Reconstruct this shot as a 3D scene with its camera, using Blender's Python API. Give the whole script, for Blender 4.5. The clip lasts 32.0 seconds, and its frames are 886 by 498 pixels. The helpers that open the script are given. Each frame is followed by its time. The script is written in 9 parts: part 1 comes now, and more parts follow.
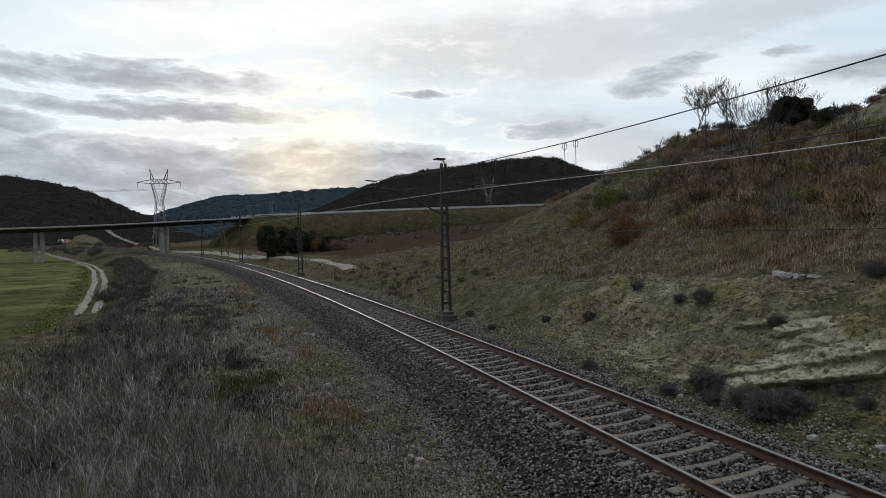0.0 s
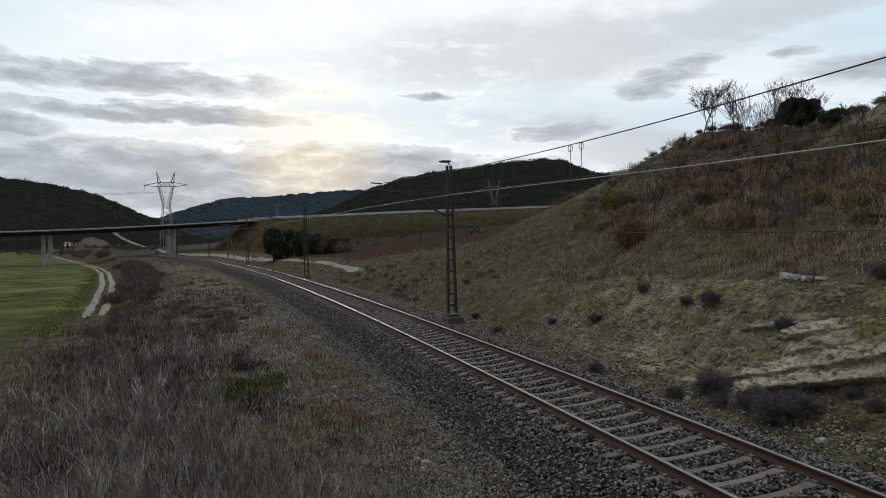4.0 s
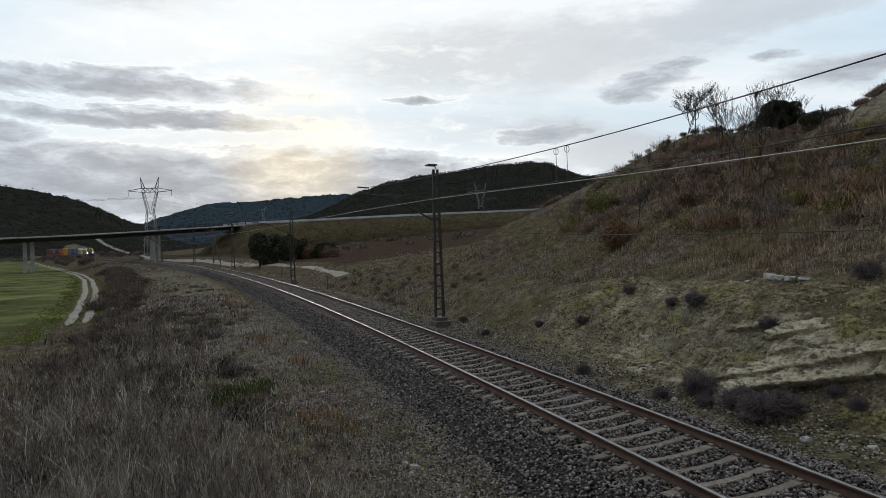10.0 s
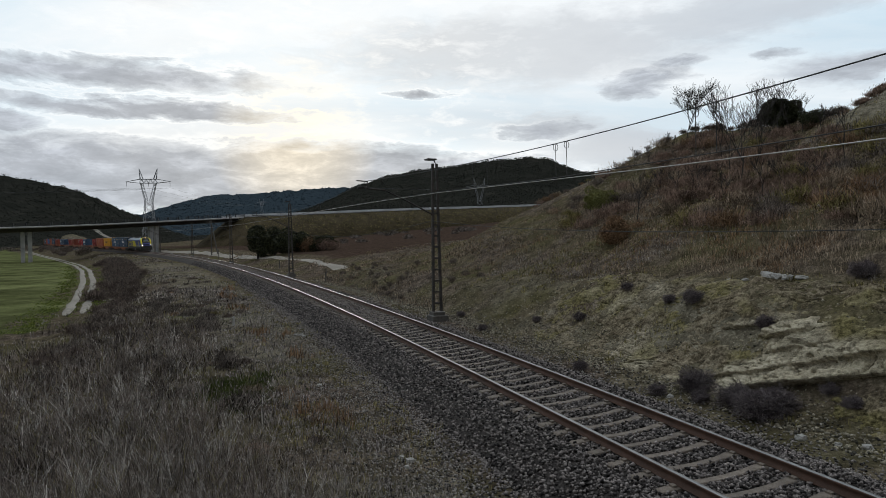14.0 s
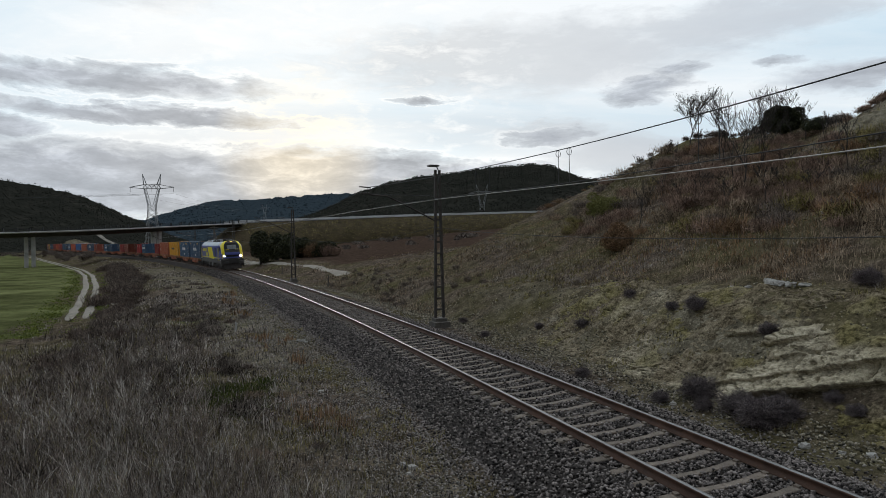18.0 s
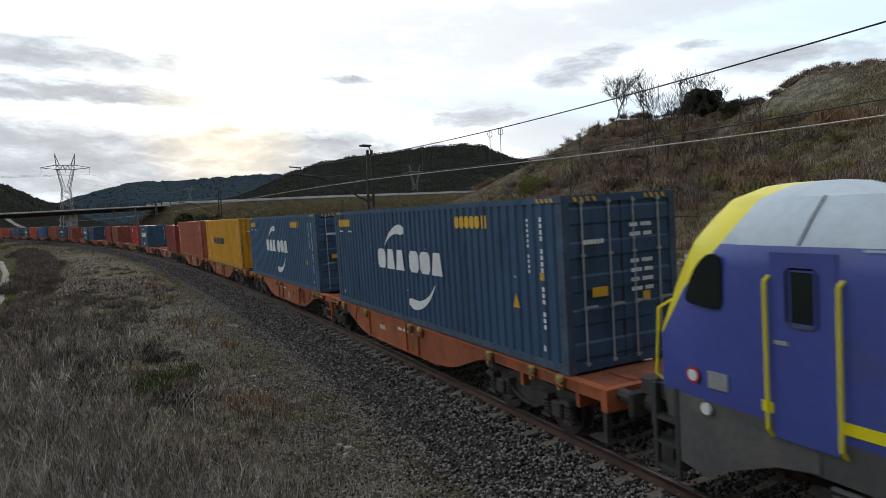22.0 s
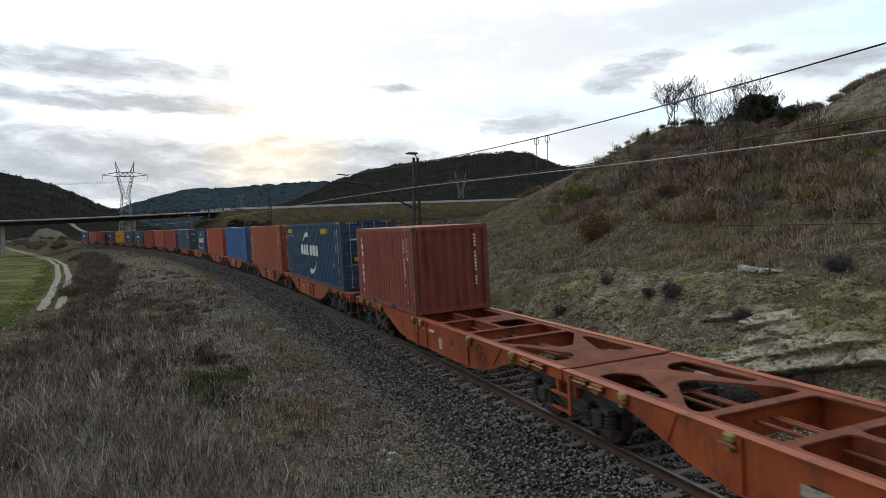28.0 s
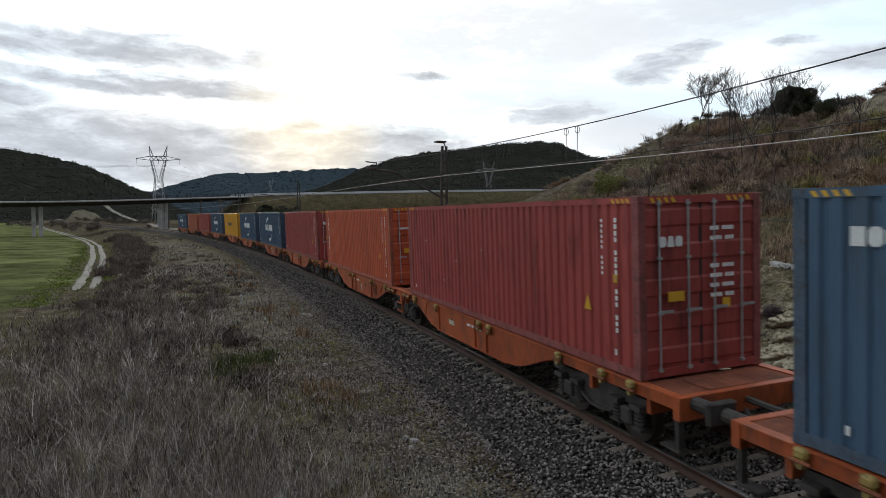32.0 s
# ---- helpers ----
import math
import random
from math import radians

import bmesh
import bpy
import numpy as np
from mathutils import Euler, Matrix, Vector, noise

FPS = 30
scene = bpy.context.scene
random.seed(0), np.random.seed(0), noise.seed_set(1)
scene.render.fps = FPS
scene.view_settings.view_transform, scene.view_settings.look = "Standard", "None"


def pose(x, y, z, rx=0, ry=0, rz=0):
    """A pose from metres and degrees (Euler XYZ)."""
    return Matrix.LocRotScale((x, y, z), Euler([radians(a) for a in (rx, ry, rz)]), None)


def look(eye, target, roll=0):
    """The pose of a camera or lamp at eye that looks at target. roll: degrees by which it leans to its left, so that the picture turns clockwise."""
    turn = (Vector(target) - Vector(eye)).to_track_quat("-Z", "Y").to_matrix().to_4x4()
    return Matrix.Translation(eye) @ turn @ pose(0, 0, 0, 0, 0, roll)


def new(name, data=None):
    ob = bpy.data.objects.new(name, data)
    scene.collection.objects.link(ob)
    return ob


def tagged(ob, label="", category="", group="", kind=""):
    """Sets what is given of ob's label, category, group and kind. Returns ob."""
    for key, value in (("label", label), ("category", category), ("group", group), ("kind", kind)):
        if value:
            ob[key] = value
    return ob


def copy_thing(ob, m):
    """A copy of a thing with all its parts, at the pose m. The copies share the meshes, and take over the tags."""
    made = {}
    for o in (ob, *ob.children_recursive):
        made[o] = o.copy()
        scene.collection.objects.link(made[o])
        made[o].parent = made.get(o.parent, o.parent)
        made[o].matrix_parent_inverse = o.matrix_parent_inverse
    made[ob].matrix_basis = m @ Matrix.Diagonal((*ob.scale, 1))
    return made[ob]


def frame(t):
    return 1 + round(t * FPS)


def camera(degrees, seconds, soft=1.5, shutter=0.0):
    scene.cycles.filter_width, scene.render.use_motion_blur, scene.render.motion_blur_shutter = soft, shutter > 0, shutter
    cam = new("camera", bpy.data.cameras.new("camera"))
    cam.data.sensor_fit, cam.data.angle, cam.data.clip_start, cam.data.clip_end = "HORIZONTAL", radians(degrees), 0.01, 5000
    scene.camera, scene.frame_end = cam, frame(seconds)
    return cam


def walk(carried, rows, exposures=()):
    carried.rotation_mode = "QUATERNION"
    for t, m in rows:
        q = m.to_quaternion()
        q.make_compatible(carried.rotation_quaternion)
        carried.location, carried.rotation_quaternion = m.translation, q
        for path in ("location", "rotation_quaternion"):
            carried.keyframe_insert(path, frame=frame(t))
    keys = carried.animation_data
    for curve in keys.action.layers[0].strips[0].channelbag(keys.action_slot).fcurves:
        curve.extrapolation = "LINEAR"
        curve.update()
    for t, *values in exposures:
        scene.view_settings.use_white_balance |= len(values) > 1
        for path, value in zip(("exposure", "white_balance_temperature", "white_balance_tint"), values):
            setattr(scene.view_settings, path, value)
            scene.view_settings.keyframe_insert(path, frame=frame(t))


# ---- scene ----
CLIP = 32.0
EYE = (0.0, 0.0, 3.58)
cam = camera(69.59, CLIP, soft=0.5, shutter=0.06)
# seconds, pitch, roll, yaw of the hand-held camera
TURNS = """0.0,-0.67,1.18,0.01; 0.5,-0.47,1.0,0.23; 1.0,-0.49,1.15,0.53; 1.5,-0.58,1.34,0.89; 2.0,-0.69,1.36,0.83; 2.5,-0.68,1.41,0.83;
3.0,-0.87,1.39,0.67; 3.5,-0.64,1.27,0.53; 5.5,-0.31,1.25,0.53; 6.0,-0.26,1.18,0.53; 6.5,-0.24,1.11,0.63; 7.0,-0.44,1.11,0.77;
7.5,-0.46,1.12,0.81; 8.0,0.07,1.07,0.97; 8.5,0.09,1.27,0.43; 9.0,0.27,1.42,-0.34; 9.5,-0.4,1.24,-1.78; 10.0,-0.16,1.74,-0.65;
10.5,-0.46,1.75,-0.73; 11.0,-0.12,1.95,-0.5; 11.5,0.13,1.45,-0.77; 12.0,-0.15,1.19,-1.04; 12.5,-0.23,1.02,-1.06; 13.0,-0.19,1.14,-0.76;
13.5,-0.3,1.26,-0.88; 14.0,-0.65,1.07,-0.79; 14.5,-0.45,1.03,-0.73; 16.5,0.2,0.96,-0.38; 17.0,0.06,0.92,-0.45; 17.5,-0.02,1.05,-0.45;
18.0,-0.09,0.91,-0.57; 18.5,0.03,0.92,-0.35; 19.0,0.32,1.2,-0.55; 19.5,0.49,1.03,-0.97; 20.0,0.26,1.26,-0.93; 20.5,0.24,1.52,-2.55;
21.0,-0.56,1.88,-4.11; 21.5,-1.9,1.77,-7.11; 22.0,-1.98,1.54,-6.54; 22.5,-1.91,1.32,-5.93; 23.0,-1.64,0.99,-5.91; 23.5,-1.45,0.96,-5.08;
24.0,-1.19,0.86,-4.07; 24.5,-0.98,0.7,-3.74; 25.0,-0.56,0.48,-2.86; 25.5,-0.37,0.9,-1.97; 27.5,-0.59,0.96,-2.77; 28.0,-1.22,1.1,-2.47;
28.5,-0.93,0.76,-2.02; 29.0,-1.4,0.98,-1.99; 29.5,-1.95,1.05,-1.79; 30.0,-1.93,0.8,-0.91; 30.5,-2.04,0.72,-1.07; 31.0,-2.33,0.68,-1.48;
31.5,-2.08,0.46,-1.1; 32.0,-2.18,-0.09,-0.07"""
turn_rows = []
for item in TURNS.split(";"):
    t, pitch, roll, yaw = (float(v) for v in item.split(","))
    turn_rows.append((t, pose(*EYE, 90 + pitch, roll, yaw)))
walk(cam, turn_rows, exposures=[(0.0, 0.0), (20.6, 0.0), (21.3, 0.32), (22.0, 0.36), (CLIP, 0.34)])

# ---- sky and sun: evening, low sun behind broken cloud ----
SUN_AZ, SUN_EL = -12.0, 9.0      # degrees; azimuth from +y towards +x


def node(tree, kind, **values):
    n = tree.nodes.new(kind)
    for key, value in values.items():
        if key in n.inputs:
            n.inputs[key].default_value = value
    return n


def math_node(tree, op, a, b=None, clamp=False):
    n = tree.nodes.new("ShaderNodeMath")
    n.operation, n.use_clamp = op, clamp
    for i, v in enumerate((a, b)):
        if v is None:
            continue
        if isinstance(v, (int, float)):
            n.inputs[i].default_value = v
        else:
            tree.links.new(v, n.inputs[i])
    return n.outputs[0]


def ramp(tree, fac, stops):
    n = tree.nodes.new("ShaderNodeValToRGB")
    while len(n.color_ramp.elements) < len(stops):
        n.color_ramp.elements.new(0.5)
    for e, (p, c) in zip(n.color_ramp.elements, stops):
        e.position = p
        e.color = (*c, 1) if isinstance(c, tuple) else (c, c, c, 1)
    tree.links.new(fac, n.inputs[0])
    return n.outputs[0]


def mix(tree, fac, a, b, blend="MIX"):
    n = tree.nodes.new("ShaderNodeMix")
    n.data_type, n.blend_type = "RGBA", blend
    for i, v in ((0, fac), (6, a), (7, b)):
        if isinstance(v, (int, float)):
            n.inputs[i].default_value = v
        elif isinstance(v, tuple):
            n.inputs[i].default_value = (*v, 1)
        else:
            tree.links.new(v, n.inputs[i])
    return n.outputs[2]


def build_world():
    world = bpy.data.worlds.new("evening_sky")
    scene.world = world
    world.use_nodes = True
    tr = world.node_tree
    tr.nodes.clear()
    sky = tr.nodes.new("ShaderNodeTexSky")
    sky.sky_type, sky.sun_disc = "NISHITA", False
    sky.sun_elevation, sky.sun_rotation = radians(SUN_EL), radians(SUN_AZ)
    sky.air_density, sky.dust_density, sky.ozone_density = 1.0, 0.4, 1.0
    clear = mix(tr, 1.0, sky.outputs[0], (0.06, 0.06, 0.06), "MULTIPLY")
    co = tr.nodes.new("ShaderNodeTexCoord")
    sep = tr.nodes.new("ShaderNodeSeparateXYZ")
    tr.links.new(co.outputs["Generated"], sep.inputs[0])
    up = math_node(tr, "MAXIMUM", sep.outputs[2], 0.0)
    den = math_node(tr, "ADD", up, 0.15)
    comb = tr.nodes.new("ShaderNodeCombineXYZ")
    tr.links.new(math_node(tr, "DIVIDE", sep.outputs[0], den), comb.inputs[0])
    tr.links.new(math_node(tr, "DIVIDE", sep.outputs[1], den), comb.inputs[1])
    # glow round the hidden sun
    sun = Vector((math.sin(radians(SUN_AZ)) * math.cos(radians(SUN_EL)), math.cos(radians(SUN_AZ)) * math.cos(radians(SUN_EL)), math.sin(radians(SUN_EL))))
    dot = tr.nodes.new("ShaderNodeVectorMath")
    dot.operation = "DOT_PRODUCT"
    tr.links.new(co.outputs["Generated"], dot.inputs[0])
    dot.inputs[1].default_value = sun
    near = math_node(tr, "MULTIPLY", math_node(tr, "ADD", dot.outputs["Value"], 1.0), 0.5)

    def layer(scale, location, turn, size, detail, rough, distortion):
        mp = node(tr, "ShaderNodeMapping", Scale=scale, Location=location, Rotation=(0, 0, turn))
        tr.links.new(comb.outputs[0], mp.inputs[0])
        n = node(tr, "ShaderNodeTexNoise", Scale=size, Detail=detail, Roughness=rough, Distortion=distortion)
        tr.links.new(mp.outputs[0], n.inputs["Vector"])
        return n.outputs[0]
    # pale blue gaps in a bright high veil
    veil_f = ramp(tr, layer((0.5, 0.9, 1), (3.1, 0.4, 0), 0.3, 0.8, 9, 0.6, 0.3), [(0.42, 0.0), (0.58, 1.0)])
    bright = ramp(tr, near, [(0.0, (0.13, 0.14, 0.155)), (0.2, (0.20, 0.21, 0.23)), (0.42, (0.72, 0.74, 0.77)), (0.6, (1.24, 1.28, 1.33)), (0.75, (1.10, 1.15, 1.19)), (0.85, (0.95, 1.02, 1.07)), (0.95, (1.01, 1.05, 1.08)), (0.998, (1.03, 1.06, 1.07)), (1.0, (1.08, 1.07, 1.03))])
    blue = ramp(tr, near, [(0.0, (0.12, 0.15, 0.20)), (0.2, (0.20, 0.25, 0.32)), (0.42, (0.46, 0.56, 0.68)), (0.6, (0.64, 0.78, 0.92)), (0.85, (0.68, 0.84, 0.96)), (1.0, (0.82, 0.94, 1.02))])
    base = mix(tr, 0.9, clear, mix(tr, veil_f, blue, bright))
    # soft light grey sheets high up
    sheet_f = ramp(tr, layer((0.36, 0.8, 1), (7.7, 2.9, 0), -0.2, 0.85, 8, 0.5, 0.2), [(0.46, 0.0), (0.66, 0.55)])
    sheet = ramp(tr, near, [(0.0, (0.18, 0.19, 0.21)), (0.2, (0.30, 0.32, 0.34)), (0.4, (0.60, 0.62, 0.66)), (0.8, (0.56, 0.60, 0.65)), (1.0, (0.66, 0.69, 0.72))])
    base = mix(tr, sheet_f, base, sheet)
    # banks of cloud, each a long ragged lens: azimuth, elevation, half width, half height (degrees), weight
    az = math_node(tr, "MULTIPLY", math_node(tr, "ARCTAN2", sep.outputs[0], sep.outputs[1]), 57.2958)
    el = math_node(tr, "MULTIPLY", math_node(tr, "ARCSINE", sep.outputs[2]), 57.2958)
    sphere = tr.nodes.new("ShaderNodeCombineXYZ")
    tr.links.new(math_node(tr, "MULTIPLY", az, 0.10), sphere.inputs[0])
    tr.links.new(math_node(tr, "MULTIPLY", el, 0.30), sphere.inputs[1])

    def ragged(size, detail, rough, shift):
        mp = node(tr, "ShaderNodeMapping", Location=(shift, shift * 0.7, 0))
        tr.links.new(sphere.outputs[0], mp.inputs[0])
        n = node(tr, "ShaderNodeTexNoise", Scale=size, Detail=detail, Roughness=rough, Distortion=0.3)
        tr.links.new(mp.outputs[0], n.inputs["Vector"])
        return math_node(tr, "SUBTRACT", n.outputs[0], 0.5)
    warp_az = math_node(tr, "ADD", az, math_node(tr, "MULTIPLY", ragged(1.1, 6.0, 0.6, 2.3), 9.0))
    warp_el = math_node(tr, "ADD", el, math_node(tr, "MULTIPLY", ragged(1.6, 7.0, 0.62, 5.1), 3.4))
    billow = ragged(2.6, 8.0, 0.66, 9.4)

    def lens(a, e, ra, re, weight):
        u = math_node(tr, "DIVIDE", math_node(tr, "SUBTRACT", warp_az, a), ra)
        v = math_node(tr, "DIVIDE", math_node(tr, "SUBTRACT", warp_el, e), re)
        r = math_node(tr, "SQRT", math_node(tr, "ADD", math_node(tr, "MULTIPLY", u, u), math_node(tr, "MULTIPLY", v, v)))
        return math_node(tr, "MULTIPLY", math_node(tr, "SUBTRACT", 1.35, r, True), weight)

    def gather(rows):
        out = None
        for row in rows:
            f = lens(*row)
            out = f if out is None else math_node(tr, "MAXIMUM", out, f)
        return math_node(tr, "ADD", out, math_node(tr, "MULTIPLY", billow, 0.95))
    # thin pale sheets
    thin = ramp(tr, gather([(8.0, 16.4, 19.0, 3.2, 0.8), (16.5, 7.8, 6.0, 1.8, 1.0), (33.0, 12.4, 5.0, 1.2, 1.0), (26.0, 17.5, 12.0, 2.0, 0.8), (-34.0, 20.5, 16.0, 1.6, 0.7), (10.0, 10.0, 4.2, 1.1, 1.0)]), [(0.15, 0.0), (0.6, 0.62), (1.0, 0.75)])
    thin_tone = ramp(tr, near, [(0.9, (0.54, 0.58, 0.64)), (0.97, (0.62, 0.65, 0.68)), (0.999, (0.68, 0.68, 0.68)), (0.99995, (0.88, 0.83, 0.72))])
    base = mix(tr, thin, base, thin_tone)
    # grey streaks and the low bank over the hills
    bank_in = gather([(-27.5, 13.6, 14.0, 1.25, 1.0), (-24.5, 11.1, 13.0, 0.65, 0.95), (-33.5, 9.5, 3.4, 0.8, 1.0), (-28.0, 5.6, 13.0, 2.9, 1.5), (-9.5, 7.1, 11.0, 1.9, 1.35), (-18.0, 4.9, 18.0, 2.2, 1.5), (3.0, 7.0, 7.0, 0.9, 0.9), (18.3, 13.1, 4.0, 1.0, 0.95), (21.0, 14.3, 2.6, 0.7, 0.8), (10.0, 9.7, 3.4, 0.8, 0.7), (-1.0, 13.0, 3.6, 0.4, 0.7), (-45.0, 9.0, 12.0, 2.5, 1.0), (34.5, 12.4, 5.0, 0.9, 0.8), (28.5, 14.0, 2.4, 0.5, 0.7), (46.0, 11.0, 9.0, 2.5, 0.9), (-75.0, 14.0, 26.0, 4.0, 1.0), (85.0, 16.0, 30.0, 5.0, 1.0)])
    bank_f = ramp(tr, bank_in, [(0.20, 0.0), (0.42, 0.5), (0.85, 1.0)])
    rim = ramp(tr, bank_in, [(0.0, 0.0), (0.16, 0.75), (0.30, 0.0)])
    warm = ramp(tr, near, [(0.97, (1.02, 1.04, 1.05)), (0.998, (1.05, 1.05, 1.02)), (0.9998, (1.18, 1.07, 0.84))])
    rim = math_node(tr, "MULTIPLY", rim, ramp(tr, near, [(0.955, 0.0), (0.985, 1.0)]))
    base = mix(tr, rim, base, warm)
    grey = ramp(tr, near, [(0.0, (0.16, 0.17, 0.20)), (0.4, (0.42, 0.44, 0.48)), (0.9, (0.46, 0.50, 0.56)), (0.975, (0.455, 0.485, 0.535)), (0.9993, (0.46, 0.475, 0.50)), (0.99992, (0.84, 0.75, 0.60))])
    grey = mix(tr, 1.0, grey, ramp(tr, math_node(tr, "ADD", billow, 0.5), [(0.30, 1.45), (0.5, 1.0), (0.68, 0.80)]), "MULTIPLY")
    clouds = mix(tr, math_node(tr, "MULTIPLY", bank_f, 0.92), base, grey)
    bg = tr.nodes.new("ShaderNodeBackground")
    tr.links.new(clouds, bg.inputs[0])
    bg.inputs[1].default_value = 1.0
    out = tr.nodes.new("ShaderNodeOutputWorld")
    tr.links.new(bg.outputs[0], out.inputs[0])


build_world()
sun_data = bpy.data.lights.new("sun", "SUN")
sun_data.energy, sun_data.angle, sun_data.color = 0.5, radians(14), (1.0, 0.93, 0.82)
sun_ob = new("sun", sun_data)
sun_dir = Vector((math.sin(radians(SUN_AZ)) * math.cos(radians(SUN_EL)), math.cos(radians(SUN_AZ)) * math.cos(radians(SUN_EL)), math.sin(radians(SUN_EL))))
sun_ob.matrix_world = look(sun_dir * 300, (0, 0, 0))

# ---- materials ----


def surface(name, a, b, rough=0.8, metal=0.0, scale=2.0, fine=30.0, bump=0.2, streak=None, islands=False, clump=0.0, per_object=0.0, dirt=None, spec=0.5):
    """Two colours mixed by broad and fine noise, with relief. streak: stretch in z. dirt: a colour laid on in blotches."""
    m = bpy.data.materials.new(name)
    m.use_nodes = True
    tr = m.node_tree
    bsdf = tr.nodes["Principled BSDF"]
    co = tr.nodes.new("ShaderNodeTexCoord")
    vec = co.outputs["Object"]
    if streak:
        mp = node(tr, "ShaderNodeMapping", Scale=streak)
        tr.links.new(vec, mp.inputs[0])
        vec = mp.outputs[0]
    n1 = node(tr, "ShaderNodeTexNoise", Scale=scale, Detail=4.0, Roughness=0.6)
    n2 = node(tr, "ShaderNodeTexNoise", Scale=fine, Detail=3.0, Roughness=0.6)
    tr.links.new(vec, n1.inputs["Vector"])
    tr.links.new(vec, n2.inputs["Vector"])
    f = math_node(tr, "ADD", math_node(tr, "MULTIPLY", n1.outputs[0], 0.6), math_node(tr, "MULTIPLY", n2.outputs[0], 0.4))
    if islands:
        geo = tr.nodes.new("ShaderNodeNewGeometry")
        f = math_node(tr, "ADD", math_node(tr, "MULTIPLY", f, 0.35), math_node(tr, "MULTIPLY", geo.outputs["Random Per Island"], 0.65))
        if clump:
            broad = math_node(tr, "ADD", math_node(tr, "MULTIPLY", math_node(tr, "SUBTRACT", n1.outputs[0], 0.5), 2.4), 0.5)
            f = math_node(tr, "ADD", math_node(tr, "MULTIPLY", broad, clump), math_node(tr, "MULTIPLY", geo.outputs["Random Per Island"], 1 - clump))
        col = ramp(tr, f, [(0.24, a), (0.5, tuple(0.55 * p + 0.45 * q for p, q in zip(a, b))), (0.78, b)])
    else:
        col = ramp(tr, f, [(0.33, a), (0.67, b)])
    if per_object:
        info = tr.nodes.new("ShaderNodeObjectInfo")
        hs = tr.nodes.new("ShaderNodeHueSaturation")
        tr.links.new(math_node(tr, "ADD", math_node(tr, "MULTIPLY", info.outputs["Random"], 2 * per_object), 1 - per_object), hs.inputs["Value"])
        tr.links.new(col, hs.inputs["Color"])
        col = hs.outputs[0]
    if dirt:
        n3 = node(tr, "ShaderNodeTexNoise", Scale=scale * 1.7, Detail=6.0, Roughness=0.7)
        tr.links.new(vec, n3.inputs["Vector"])
        df = ramp(tr, n3.outputs[0], [(0.52, 0.0), (0.68, 0.8)])
        col = mix(tr, df, col, dirt)
    tr.links.new(col, bsdf.inputs["Base Color"])
    bsdf.inputs["Roughness"].default_value = rough
    bsdf.inputs["Metallic"].default_value = metal
    bsdf.inputs["Specular IOR Level"].default_value = spec
    if bump:
        bp = node(tr, "ShaderNodeBump", Strength=bump, Distance=0.02)
        tr.links.new(n2.outputs[0], bp.inputs["Height"])
        tr.links.new(bp.outputs[0], bsdf.inputs["Normal"])
    return m


def glow(name, colour, strength):
    m = bpy.data.materials.new(name)
    m.use_nodes = True
    b = m.node_tree.nodes["Principled BSDF"]
    b.inputs["Base Color"].default_value = (*colour, 1)
    b.inputs["Emission Color"].default_value = (*colour, 1)
    b.inputs["Emission Strength"].default_value = strength
    return m


# ---- mesh helpers ----


def finish(name, bm, material, smooth=False):
    me = bpy.data.meshes.new(name)
    bmesh.ops.recalc_face_normals(bm, faces=bm.faces)
    bm.to_mesh(me)
    bm.free()
    for m in (material if isinstance(material, (list, tuple)) else [material]):
        me.materials.append(m)
    if smooth:
        me.shade_smooth()
    return me


def part(name, bm, material, parent=None, label="", smooth=False):
    """Links a bmesh (or a mesh) as one object under a thing or a part."""
    me = finish(name, bm, material, smooth) if isinstance(bm, bmesh.types.BMesh) else bm
    ob = new(name, me)
    if parent is not None:
        ob.parent = parent
    if label:
        tagged(ob, label)
    return ob


def thing(name, label, category, group="", kind="", at=None):
    ob = new(name)
    ob.empty_display_size = 0.1
    tagged(ob, label, category, group, kind)
    if at is not None:
        ob.matrix_basis = at
    return ob


def add_box(bm, x0, x1, y0, y1, z0, z1, m=None, bevel=0.0):
    vs = [bm.verts.new((x, y, z)) for x in (x0, x1) for y in (y0, y1) for z in (z0, z1)]
    if m is not None:
        for v in vs:
            v.co = m @ v.co
    fs = [bm.faces.new([vs[i] for i in f]) for f in ((0, 1, 3, 2), (4, 6, 7, 5), (0, 4, 5, 1), (2, 3, 7, 6), (0, 2, 6, 4), (1, 5, 7, 3))]
    if bevel:
        es = {e for f in fs for e in f.edges}
        bmesh.ops.bevel(bm, geom=list(es), offset=bevel, segments=1, affect="EDGES")
    return bm


def box(x0, x1, y0, y1, z0, z1, bevel=0.0, m=None):
    return add_box(bmesh.new(), x0, x1, y0, y1, z0, z1, m, bevel)


def add_prism(bm, poly, axis, a, b):
    """Extrudes a polygon of (u, v). axis y: u is x, v is z; axis x: u is y, v is z; axis z: u is x, v is y."""
    def at(u, v, c):
        return {"y": (u, c, v), "x": (c, u, v), "z": (u, v, c)}[axis]
    lo = [bm.verts.new(at(u, v, a)) for u, v in poly]
    hi = [bm.verts.new(at(u, v, b)) for u, v in poly]
    n = len(poly)
    bm.faces.new(lo)
    bm.faces.new(hi[::-1])
    for i in range(n):
        bm.faces.new((lo[i], hi[i], hi[(i + 1) % n], lo[(i + 1) % n]))
    return bm


def prism(poly, axis, a, b):
    return add_prism(bmesh.new(), poly, axis, a, b)


